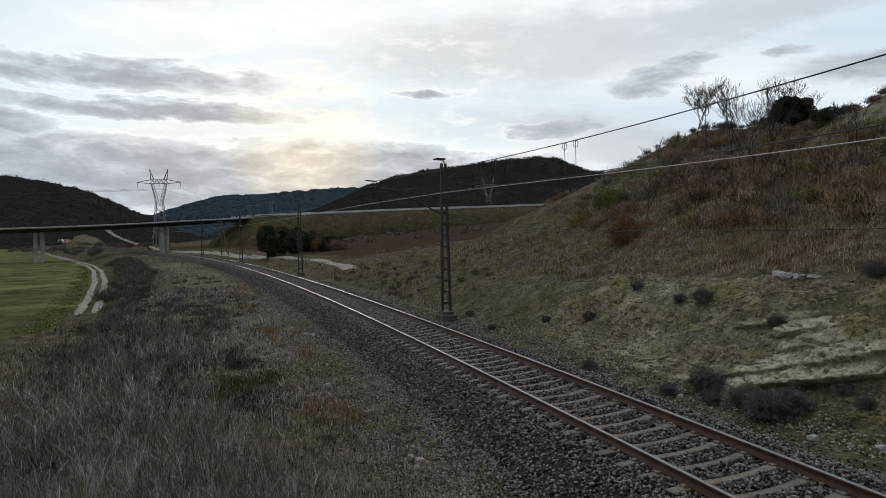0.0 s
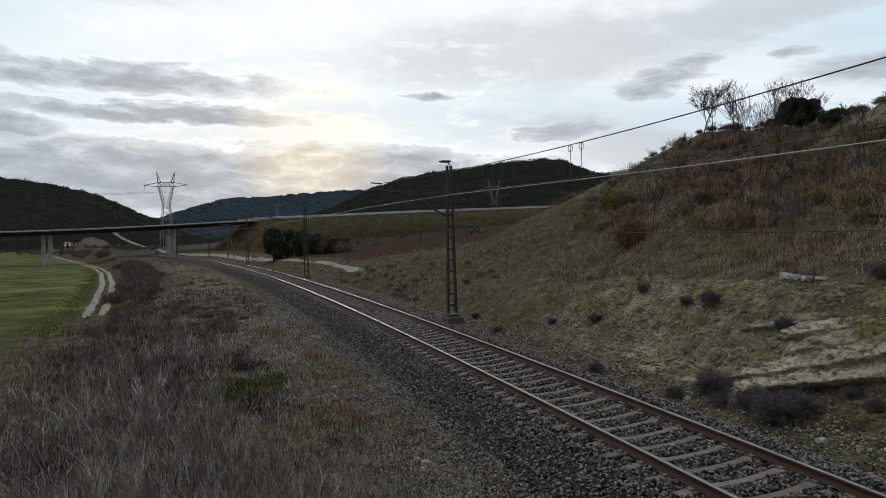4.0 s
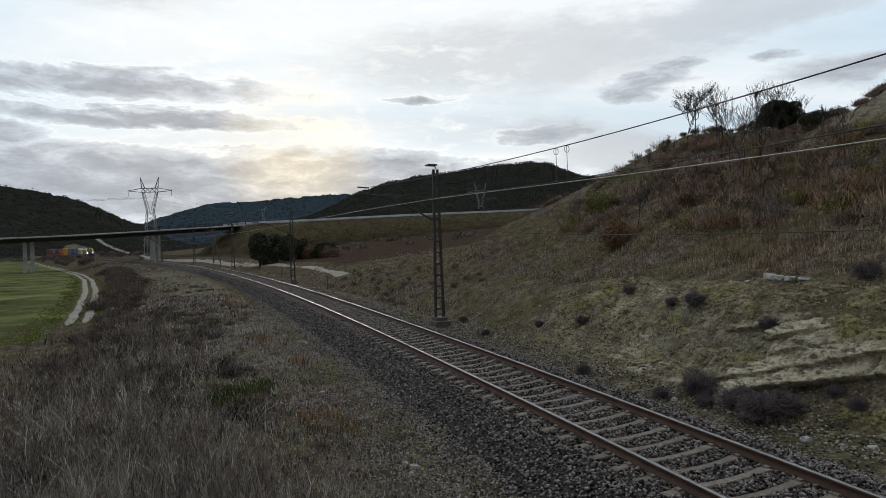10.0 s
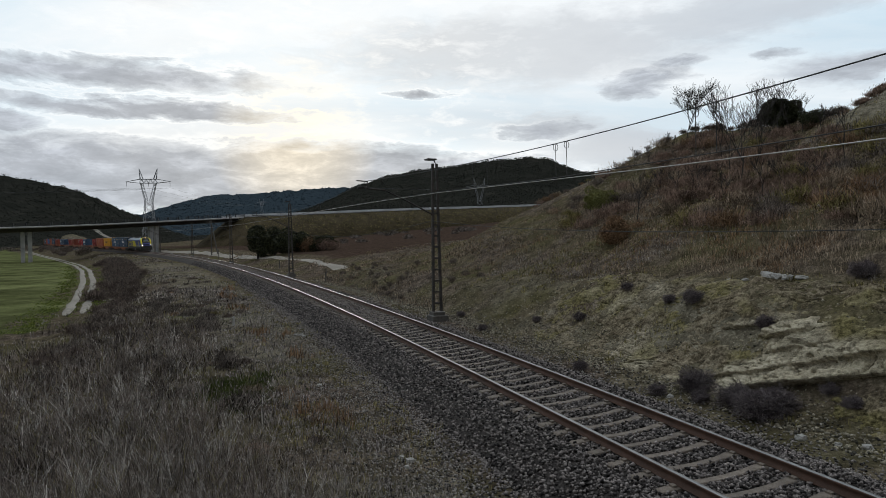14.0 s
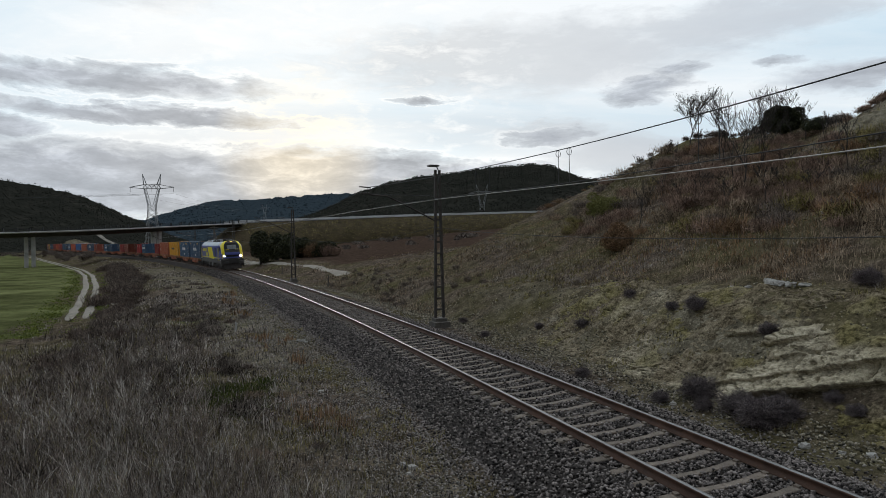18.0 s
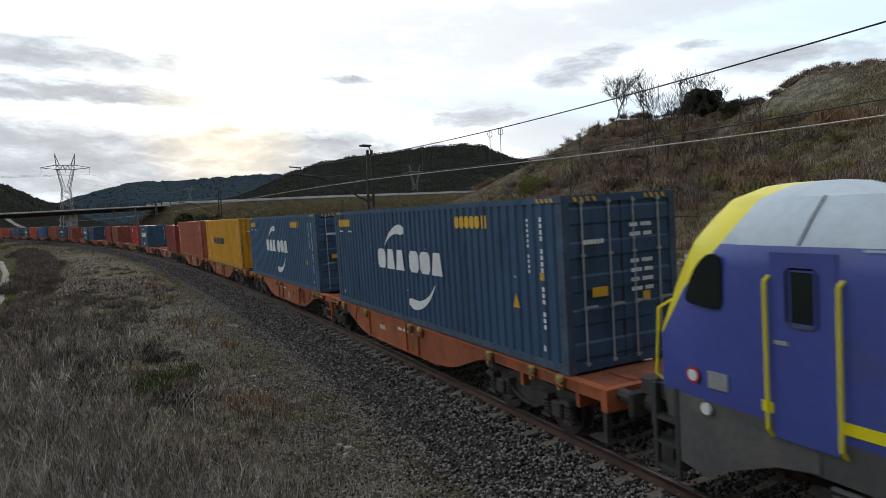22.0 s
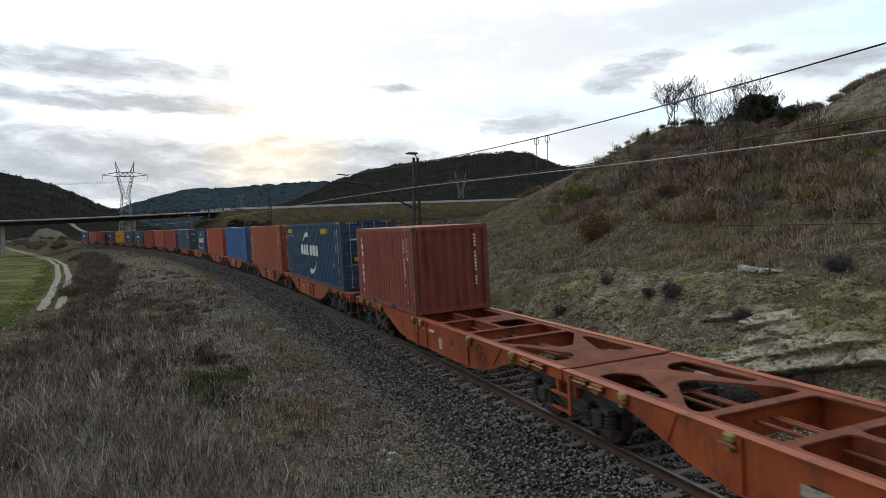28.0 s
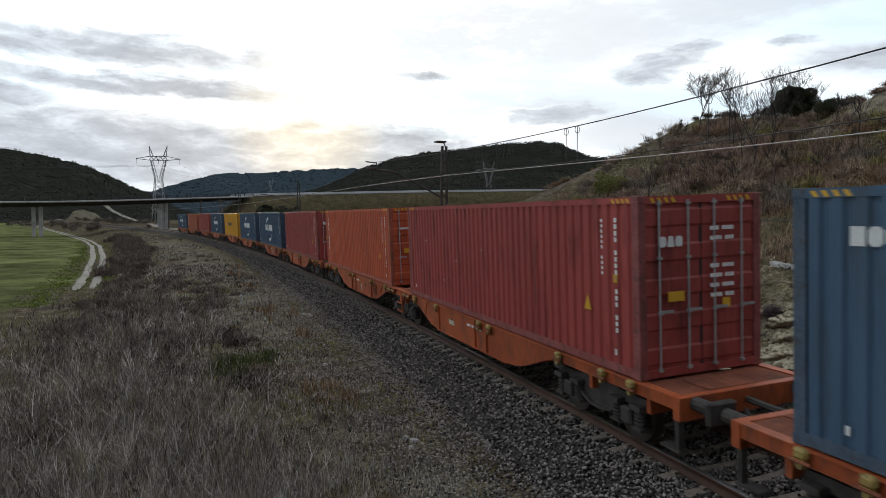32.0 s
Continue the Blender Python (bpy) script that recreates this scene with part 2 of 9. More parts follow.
def add_tube(bm, p, q, r0, r1=None, seg=8, caps=True):
    p, q = Vector(p), Vector(q)
    r1 = r0 if r1 is None else r1
    d = (q - p).normalized()
    u = d.orthogonal().normalized()
    v = d.cross(u)
    rings = []
    for c, r in ((p, r0), (q, r1)):
        rings.append([bm.verts.new(c + (u * math.cos(2 * math.pi * i / seg) + v * math.sin(2 * math.pi * i / seg)) * r) for i in range(seg)])
    for i in range(seg):
        j = (i + 1) % seg
        bm.faces.new((rings[0][i], rings[0][j], rings[1][j], rings[1][i]))
    if caps:
        bm.faces.new(rings[0][::-1])
        bm.faces.new(rings[1])
    return bm


def tube(p, q, r0, r1=None, seg=8):
    return add_tube(bmesh.new(), p, q, r0, r1, seg)


def add_path_tube(bm, pts, r, seg=6):
    for a, b in zip(pts[:-1], pts[1:]):
        add_tube(bm, a, b, r, r, seg, caps=True)
    return bm


def path_mesh(name, pts, r, material, seg=5):
    """A continuous thin tube along points."""
    pts = [Vector(p) for p in pts]
    verts, faces = [], []
    for i, p in enumerate(pts):
        d = (pts[min(i + 1, len(pts) - 1)] - pts[max(i - 1, 0)]).normalized()
        u = d.cross(Vector((0, 0, 1))).normalized() if abs(d.z) < 0.95 else Vector((1, 0, 0))
        v = u.cross(d)
        rr = r[i] if isinstance(r, (list, tuple)) else r
        for k in range(seg):
            a = 2 * math.pi * k / seg
            verts.append(p + u * math.cos(a) * rr + v * math.sin(a) * rr)
    for i in range(len(pts) - 1):
        for k in range(seg):
            j = (k + 1) % seg
            faces.append((i * seg + k, i * seg + j, (i + 1) * seg + j, (i + 1) * seg + k))
    me = bpy.data.meshes.new(name)
    me.from_pydata(verts, [], faces)
    me.materials.append(material)
    me.shade_smooth()
    return me


def big_mesh(name, verts, faces, material, smooth=False):
    """verts: n x 3, faces: m x 3 or m x 4 arrays."""
    verts, faces = np.asarray(verts, np.float32), np.asarray(faces, np.int32)
    me = bpy.data.meshes.new(name)
    k = faces.shape[1]
    me.vertices.add(len(verts))
    me.vertices.foreach_set("co", verts.ravel())
    me.loops.add(faces.size)
    me.loops.foreach_set("vertex_index", faces.ravel())
    me.polygons.add(len(faces))
    me.polygons.foreach_set("loop_start", np.arange(0, faces.size, k, dtype=np.int32))
    me.polygons.foreach_set("loop_total", np.full(len(faces), k, np.int32))
    me.update(calc_edges=True)
    for m in (material if isinstance(material, (list, tuple)) else [material]):
        me.materials.append(m)
    if smooth:
        me.shade_smooth()
    return me


# ---- the line of the railway: s metres along it from beside the camera, w metres to its left ----
S_KNOT = np.array([-400, 0, 60, 130, 210, 320, 450, 650, 720, 1200.0])
S_BEND = np.array([0.00143, 0.00143, 0.00139, 0.00116, 0.00115, -0.00017, -0.0008, -0.0008, 0.0022, 0.0022])
S_RISE = np.array([0.0114, 0.0114, 0.0128, 0.0121, 0.0123, 0.0129, 0.0137, 0.0117, 0.011, 0.011])
LEAN = radians(2.62)
S_ALL = np.arange(-400.0, 1200.5, 1.0)


def line_tables():
    def total(v):
        return np.concatenate([[0], np.cumsum((v[1:] + v[:-1]) / 2)])
    zero = 400
    th = total(np.interp(S_ALL, S_KNOT, S_BEND))
    th = th - th[zero] + 1.90355
    x, y, z = total(np.cos(th)), total(np.sin(th)), total(np.interp(S_ALL, S_KNOT, S_RISE))
    return x - x[zero] + 5.701, y - y[zero] + 6.244, z - z[zero], th


LX, LY, LZ, LT = line_tables()


def on_line(s, w=0.0, z=0.0, lean=False):
    """World point at s along, w to the left of and z above the line (in the leaning frame of the track if lean)."""
    x, y, zz, th = (float(np.interp(s, S_ALL, a)) for a in (LX, LY, LZ, LT))
    if lean:
        w, z = w * math.cos(LEAN) + z * math.sin(LEAN), z * math.cos(LEAN) - w * math.sin(LEAN)
    return Vector((x - math.sin(th) * w, y + math.cos(th) * w, zz + z))


def line_pose(s, w=0.0, z=0.0):
    th = float(np.interp(s, S_ALL, LT))
    return Matrix.Translation(on_line(s, w, z)) @ Matrix.Rotation(th, 4, "Z")


def off_line(x, y):
    """s and w of many plan points."""
    x, y = np.asarray(x, float), np.asarray(y, float)
    pick = np.arange(0, len(S_ALL), 2)
    s_out, w_out = np.empty(x.shape), np.empty(x.shape)
    for a in range(0, len(x), 20000):
        xs, ys = x[a:a + 20000, None], y[a:a + 20000, None]
        i = pick[np.argmin((xs - LX[pick]) ** 2 + (ys - LY[pick]) ** 2, axis=1)]
        dx, dy = xs[:, 0] - LX[i], ys[:, 0] - LY[i]
        s_out[a:a + 20000] = S_ALL[i] + dx * np.cos(LT[i]) + dy * np.sin(LT[i])
        w_out[a:a + 20000] = -dx * np.sin(LT[i]) + dy * np.cos(LT[i])
    return s_out, w_out


# ---- the ground ----


def smooth_step(v, a, b):
    t = np.clip((v - a) / (b - a), 0, 1)
    return t * t * (3 - 2 * t)


def hash_grid(ix, iy, seed):
    n = (ix * 374761393 + iy * 668265263 + seed * 1442695041) & 0x7FFFFFFF
    n = ((n ^ (n >> 13)) * 1274126177) & 0x7FFFFFFF
    return ((n ^ (n >> 16)) & 0xFFFF) / 65535.0


def value_noise(x, y, seed=0):
    ix, iy = np.floor(x).astype(np.int64), np.floor(y).astype(np.int64)
    fx, fy = x - ix, y - iy
    fx, fy = fx * fx * (3 - 2 * fx), fy * fy * (3 - 2 * fy)
    a, b = hash_grid(ix, iy, seed), hash_grid(ix + 1, iy, seed)
    c, d = hash_grid(ix, iy + 1, seed), hash_grid(ix + 1, iy + 1, seed)
    return (a + (b - a) * fx) + ((c + (d - c) * fx) - (a + (b - a) * fx)) * fy - 0.5


def fbm(x, y, size, octaves=4, seed=0):
    out, amp, total = 0.0, 1.0, 0.0
    for o in range(octaves):
        out = out + amp * value_noise(x / size + 17.3 * o, y / size - 9.1 * o, seed + o)
        total += amp
        size, amp = size / 2.1, amp * 0.5
    return out / total * 2


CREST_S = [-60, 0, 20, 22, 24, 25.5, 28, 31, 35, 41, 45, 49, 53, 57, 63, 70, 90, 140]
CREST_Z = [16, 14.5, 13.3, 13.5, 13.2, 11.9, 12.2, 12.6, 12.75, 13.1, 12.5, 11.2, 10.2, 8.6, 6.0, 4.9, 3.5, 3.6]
LEDGE_S = [-60, -10, 10, 20, 28, 40, 60, 100]
LEDGE_Z = [2.6, 2.5, 2.15, 1.75, 1.15, 0.35, 0.0, 0.4]
# skylines of the far hills: azimuth, rise in degrees
HILLS = [
    (1050.0, 330.0, [(-75, 6.5), (-50, 6.6), (-42, 6.3), (-34.7, 5.75), (-30.4, 5.05), (-27.3, 3.8), (-24.6, 2.5), (-21, 0.6), (-17, -0.5)]),
    (2700.0, 1200.0, [(-40, 1.0), (-28, 1.8), (-24.6, 2.6), (-23.1, 3.2), (-19.6, 4.25), (-16.4, 4.4), (-9.2, 4.95), (-4, 5.0), (3, 4.2), (10, 2.0)]),
    (900.0, 380.0, [(-20, 0.0), (-14, 2.3), (-11.2, 3.1), (-9.0, 4.0), (-7.2, 5.0), (-4.1, 6.0), (-1, 6.55), (3.5, 7.05), (7.0, 7.3), (9.2, 7.35), (10.6, 7.2), (11.3, 6.7), (12.9, 6.0), (15.7, 5.7), (20, 5.2), (30, 4.0), (50, 3.5)]),
]


def ground_z(x, y):
    x, y = np.asarray(x, float).ravel(), np.asarray(y, float).ravel()
    s, w = off_line(x, y)
    zt = np.interp(s, S_ALL, LZ)
    d = np.hypot(x, y)
    # camera's side
    left = np.interp(w, [0, 2.2, 2.55, 3.6, 5, 8, 10.5, 13, 16, 30], [-0.95, -0.95, -0.745, -0.80, -0.78, -0.7, -0.95, -1.9, -2.5, -2.6])
    left = left + 2.72 * np.exp(-(d / 5.4) ** 2) * smooth_step(w, 2.8, 6.0)
    left = left + fbm(x, y, 3.5, 4, 3) * 0.22 * smooth_step(w, 3.6, 6.5) * (1 - smooth_step(w, 14, 20))
    left = left - 0.6 * smooth_step(w, 60, 400) + fbm(x, y, 60, 3, 5) * 0.6 * smooth_step(w, 40, 120)
    # far side: cutting, ledge and hill
    a = -w
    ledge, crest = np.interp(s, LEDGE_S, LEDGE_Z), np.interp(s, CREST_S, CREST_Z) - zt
    rise = smooth_step(a, 5.0, 9.6)
    right = np.interp(a, [0, 2.9, 3.6, 5.0], [-0.95, -0.95, -0.85, -0.75])
    right = right + (ledge + 0.75 - np.interp(s, [0, 100], [0.0, 0.0])) * rise
    t = np.clip((a - 9.6) / 26.4, 0, 1)
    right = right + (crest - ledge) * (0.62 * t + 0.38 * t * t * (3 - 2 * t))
    ramp_out = 0.02 + 0.055 * smooth_step(s, 55, 95)
    right = right + np.clip(a - 36, 0, 240) * ramp_out
    rough = smooth_step(a, 5.5, 9.0)
    right = right + fbm(x, y, 6.0, 5, 11) * 0.75 * rough * (1 - 0.6 * smooth_step(s, 60, 100)) + fbm(x, y, 1.4, 3, 19) * 0.3 * rough * (1 - smooth_step(a, 9, 12)) * (1 - smooth_step(s, 35, 60))
    z = zt + np.where(w > 0, left, right)
    # stony hillock beyond the line
    hx, hy = 496.0 * math.sin(radians(-29.1)), 496.0 * math.cos(radians(-29.1))
    r2 = ((x - hx) / 9.5) ** 2 + ((y - hy) / 20.0) ** 2
    z = z + np.where(w < -4, 7.5 * np.exp(-r2) * smooth_step(-w, 4, 10) + 5.0 * np.exp(-r2 * 0.35) * fbm(x, y, 14.0, 4, 29), 0)
    # far hills
    az = np.degrees(np.arctan2(x, y))
    for far, width, sky in HILLS:
        top = EYE[2] + far * np.tan(np.radians(np.interp(az, [p for p, _ in sky], [r for _, r in sky], left=-2, right=-2)))
        top = top + fbm(az * 3.0, d * 0.01, 2.0, 4, 31) * far * 0.0035
        k = np.clip((d - far) / width, -1, 1.6)
        bump = np.where(k < 0, (1 + k) ** 1.4, 1 - 0.25 * k)
        hill = np.minimum(z, 25) + (top - np.minimum(z, 25)) * np.clip(bump, 0, 1)
        hill = hill + fbm(x, y, far * 0.12, 4, 41) * far * 0.012 * np.clip(bump, 0, 1) * np.clip(-k * 3, 0, 1)
        z = np.where(((np.abs(w) > 14) | (s > 640)) & (top > 4) & (k > -1), np.maximum(z, hill), z)
    return z


def ground_at(x, y):
    return float(ground_z([x], [y])[0])


def ground_on(s, w):
    p = on_line(s, w)
    return Vector((p.x, p.y, ground_at(p.x, p.y)))

# ---- ground sheet ----


def ground_material():
    m = bpy.data.materials.new("ground_cover")
    m.use_nodes = True
    tr = m.node_tree
    bsdf = tr.nodes["Principled BSDF"]
    co = tr.nodes.new("ShaderNodeTexCoord")
    at = tr.nodes.new("ShaderNodeAttribute")
    at.attribute_name = "cover"
    sep = tr.nodes.new("ShaderNodeSeparateColor")
    tr.links.new(at.outputs["Color"], sep.inputs[0])

    def noise_of(scale, detail=5.0, rough=0.6):
        n = node(tr, "ShaderNodeTexNoise", Scale=scale, Detail=detail, Roughness=rough)
        tr.links.new(co.outputs["Object"], n.inputs["Vector"])
        return n.outputs[0]
    broad, mid, fine, grit = noise_of(0.18), noise_of(1.3), noise_of(9.0, 4.0, 0.7), noise_of(45.0, 3.0, 0.7)
    f = math_node(tr, "ADD", math_node(tr, "MULTIPLY", mid, 0.35), math_node(tr, "ADD", math_node(tr, "MULTIPLY", fine, 0.4), math_node(tr, "MULTIPLY", grit, 0.25)))
    dry = ramp(tr, f, [(0.38, (0.018, 0.0135, 0.010)), (0.5, (0.092, 0.071, 0.053)), (0.60, (0.27, 0.215, 0.166))])
    olive = ramp(tr, f, [(0.36, (0.030, 0.027, 0.011)), (0.62, (0.155, 0.138, 0.064))])
    base = mix(tr, ramp(tr, broad, [(0.42, 0.0), (0.62, 0.8)]), dry, olive)
    field = ramp(tr, math_node(tr, "ADD", math_node(tr, "MULTIPLY", broad, 0.5), math_node(tr, "MULTIPLY", f, 0.5)), [(0.40, (0.074, 0.082, 0.031)), (0.58, (0.170, 0.180, 0.077))])
    tone = ramp(tr, noise_of(0.11, 6.0, 0.7), [(0.36, 0.55), (0.5, 0.95), (0.64, 1.35)])
    field = mix(tr, 1.0, field, tone, "MULTIPLY")
    base = mix(tr, sep.outputs[0], base, field)
    plough = ramp(tr, f, [(0.40, (0.024, 0.016, 0.012)), (0.58, (0.105, 0.071, 0.053))])
    base = mix(tr, sep.outputs[1], base, plough)
    rock = ramp(tr, f, [(0.38, (0.05, 0.042, 0.030)), (0.5, (0.16, 0.14, 0.10)), (0.60, (0.36, 0.32, 0.24))])
    base = mix(tr, sep.outputs[2], base, rock)
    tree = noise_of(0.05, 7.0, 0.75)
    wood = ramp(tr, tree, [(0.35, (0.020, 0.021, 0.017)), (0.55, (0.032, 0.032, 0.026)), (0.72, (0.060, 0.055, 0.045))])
    # far ridge woodland in blue grey: distance haze painted into its colour
    hazy_pines = ramp(tr, tree, [(0.35, (0.032, 0.047, 0.058)), (0.65, (0.050, 0.067, 0.078))])
    wood = mix(tr, ramp(tr, at.outputs["Alpha"], [(0.55, 0.0), (0.9, 1.0)]), wood, hazy_pines)
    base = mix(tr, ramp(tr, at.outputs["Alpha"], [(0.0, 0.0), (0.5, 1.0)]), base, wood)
    tr.links.new(base, bsdf.inputs["Base Color"])
    bsdf.inputs["Roughness"].default_value = 1.0
    bsdf.inputs["Specular IOR Level"].default_value = 0.0
    bp = node(tr, "ShaderNodeBump", Strength=0.8, Distance=0.08)
    tr.links.new(f, bp.inputs["Height"])
    tr.links.new(bp.outputs[0], bsdf.inputs["Normal"])
    return m


def cover_of(x, y):
    """Weights of green field, ploughed soil, bare rock or sand, and far woodland."""
    s, w = off_line(x, y)
    d = np.hypot(x, y)
    n1, n2 = fbm(x, y, 7.0, 4, 51), fbm(x, y, 2.2, 4, 61)
    field = smooth_step(w + n1 * 1.2, 18.8, 20.3) * (1 - smooth_step(w, 300, 420)) * (1 - smooth_step(d, 480, 650))
    verge = (1 - smooth_step(np.abs(w - 18.6), 0.6, 1.8)) * 0.9 * (s > 46) * smooth_step(n1, -0.3, 0.2)
    patch = smooth_step(n1 + 0.5 * n2, 0.42, 0.65) * 0.55 * (w > 4.5) * (d < 40)
    green = np.clip(field + verge + patch, 0, 1)
    plough = smooth_step(s + n1 * 3, 78, 84) * (1 - smooth_step(s, 250, 270)) * smooth_step(-w + n1 * 3, 12, 16) * (1 - smooth_step(-w, 150, 180))
    plough = np.maximum(plough, smooth_step(s, 225, 235) * (1 - smooth_step(s, 300, 310)) * smooth_step(-w, 10, 14) * (1 - smooth_step(-w, 40, 50)) * 0.9)
    cut = smooth_step(-w, 4.6, 5.6) * (1 - smooth_step(-w, 8.6, 9.8)) * (1 - smooth_step(s, 18, 34))
    rock = cut * smooth_step(n2 + 0.6 * n1, -0.25, 0.35) * 0.9
    wide = np.interp(s, [8, 12, 16, 27, 44, 70, 110], [0.0, 0.2, 0.7, 1.0, 1.1, 2.0, 2.3])
    rock = np.maximum(rock, (1 - smooth_step(np.abs(w - 4.3 - wide) - wide, 0.4, 1.5)) * np.maximum(smooth_step(n2, -0.3, 0.3), 0.8 * smooth_step(s, 40, 62)) * 0.7 * (d < 125))
    rock = np.maximum(rock, (1 - smooth_step(np.abs(-w - 4.4), 0.4, 1.2)) * smooth_step(n2, 0.0, 0.5) * 0.35 * (d < 90))
    knoll = (1 - smooth_step(np.hypot(s - 21.5, w + 30.0) + 2.0 * n2, 2.4, 5.0))
    scar = (1 - smooth_step(np.hypot((s - 54) / 1.6, w + 30), 2.0, 5.0)) * smooth_step(n2, -0.35, 0.2) * 0.8
    rock = np.maximum(rock, np.maximum(knoll, scar))
    bank = (1 - smooth_step(np.abs(w - 9.5), 1.0, 3.0)) * smooth_step(s, 95, 120) * smooth_step(n1, -0.1, 0.4) * 0.25
    rock = np.maximum(rock, bank)
    rock = np.maximum(rock, 0.7 * np.exp(-(((x + 241.0) / 16.0) ** 2 + ((y - 433.0) / 26.0) ** 2)) * (w < -5))
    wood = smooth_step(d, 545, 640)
    # beyond 1150 m the woodland weight also brings in the haze tint
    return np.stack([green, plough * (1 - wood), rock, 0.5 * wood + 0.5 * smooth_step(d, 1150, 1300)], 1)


def build_ground():
    az = np.radians(np.concatenate([np.arange(-75, 75, 0.3), np.arange(75, 285, 3.0)]))
    rad = np.concatenate([[0.05, 0.3], np.geomspace(0.8, 4800, 440)])
    A, R = np.meshgrid(az, rad)
    x, y = (R * np.sin(A)).ravel(), (R * np.cos(A)).ravel()
    z = ground_z(x, y)
    na, nr = len(az), len(rad)
    i = np.arange(nr - 1)[:, None] * na + np.arange(na)[None, :]
    j = np.arange(nr - 1)[:, None] * na + (np.arange(na)[None, :] + 1) % na
    faces = np.stack([i, j, j + na, i + na], -1).reshape(-1, 4)
    verts = np.stack([x, y, z], 1)
    centre = len(verts)
    verts = np.vstack([verts, [[0, 0, ground_at(0, 0)]]])
    ring = np.arange(0, na - 1, 2)
    cap = np.stack([ring, ring + 1, (ring + 2) % na, np.full(len(ring), centre)], 1)
    faces = np.vstack([faces, cap])
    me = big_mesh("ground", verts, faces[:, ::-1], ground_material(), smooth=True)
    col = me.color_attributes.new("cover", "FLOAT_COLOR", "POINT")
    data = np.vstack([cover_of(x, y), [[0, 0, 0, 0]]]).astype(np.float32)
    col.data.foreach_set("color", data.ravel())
    ob = new("ground", me)
    tagged(ob, "rough dry grassland, cutting, fields and wooded hills", "ground", kind="structure")


build_ground()

# ---- ballast, sleepers and rails ----
M_BALLAST = surface("ballast_stone", (0.022, 0.0195, 0.0185), (0.35, 0.308, 0.282), 0.9, scale=3.0, fine=40.0, bump=0.9, islands=True, spec=0.15)
# bed darker than its stones: shade of the gaps painted into the colour
M_SHADED_BED = surface("ballast_bed", (0.010, 0.009, 0.008), (0.10, 0.087, 0.079), 0.95, scale=14.0, fine=30.0, bump=1.0, spec=0.05)
M_SLEEPER = surface("sleeper_concrete", (0.105, 0.084, 0.066), (0.27, 0.222, 0.175), 0.85, scale=4.0, fine=50.0, bump=0.4, per_object=0.2, dirt=(0.10, 0.07, 0.05))
M_RUST = surface("rusty_rail", (0.040, 0.021, 0.013), (0.11, 0.054, 0.032), 0.75, 0.2, scale=2.0, fine=60.0, bump=0.3)
M_STEEL = surface("polished_rail_head", (0.20, 0.195, 0.19), (0.32, 0.315, 0.31), 0.42, 1.0, scale=3.0, fine=80.0, bump=0.05)
M_SCREE = surface("cutting_stone_chips", (0.035, 0.030, 0.018), (0.42, 0.37, 0.27), 0.9, scale=3.0, fine=50.0, bump=0.5, islands=True)
M_GRAVEL = surface("pale_gravel", (0.018, 0.015, 0.013), (0.42, 0.38, 0.335), 0.9, scale=4.0, fine=60.0, bump=0.5, islands=True)


def swept(name, section, ss, material, lean=True, closed=False, smooth=False):
    """A section of (w, z) points carried along the line."""
    n = len(section)
    verts = [on_line(s, w, z, lean) for s in ss for w, z in section]
    faces = []
    for i in range(len(ss) - 1):
        for k in range(n if closed else n - 1):
            j = (k + 1) % n
            faces.append((i * n + k, (i + 1) * n + k, (i + 1) * n + j, i * n + j))
    return big_mesh(name, [tuple(v) for v in verts], faces, material, smooth)


S_FINE = np.concatenate([np.arange(-330, -20, 10.0), np.arange(-20, 120, 1.0), np.arange(120, 400, 4.0), np.arange(400, 1141, 12.0)])
track = new("railway_track")
tagged(track, "single curved railway track on dark stone ballast", "track", kind="structure")
bed_section = [(3.35, -1.0), (2.9, -0.78), (2.0, -0.36), (1.55, -0.235), (0.75, -0.225), (0, -0.235), (-0.75, -0.225), (-1.55, -0.235), (-2.0, -0.36), (-2.9, -0.78), (-3.35, -1.0)]
part("ballast_bed", swept("ballast_bed", bed_section, S_FINE, M_SHADED_BED, smooth=True), None, track)
RAIL = [(-0.036, 0.0), (0.036, 0.0), (0.036, -0.035), (0.012, -0.05), (0.010, -0.125), (0.07, -0.15), (0.07, -0.16), (-0.07, -0.16), (-0.07, -0.15), (-0.010, -0.125), (-0.012, -0.05), (-0.036, -0.035)]
for side in (0.87, -0.87):
    me = swept("rail", [(side + a, b) for a, b in RAIL], S_FINE, [M_RUST, M_STEEL], closed=True)
    idx = np.zeros(len(me.polygons), np.int32)
    idx[0::12] = 1
    me.polygons.foreach_set("material_index", idx)
    part("rail", me, None, track, "steel rail with a bright worn head and rusty web")


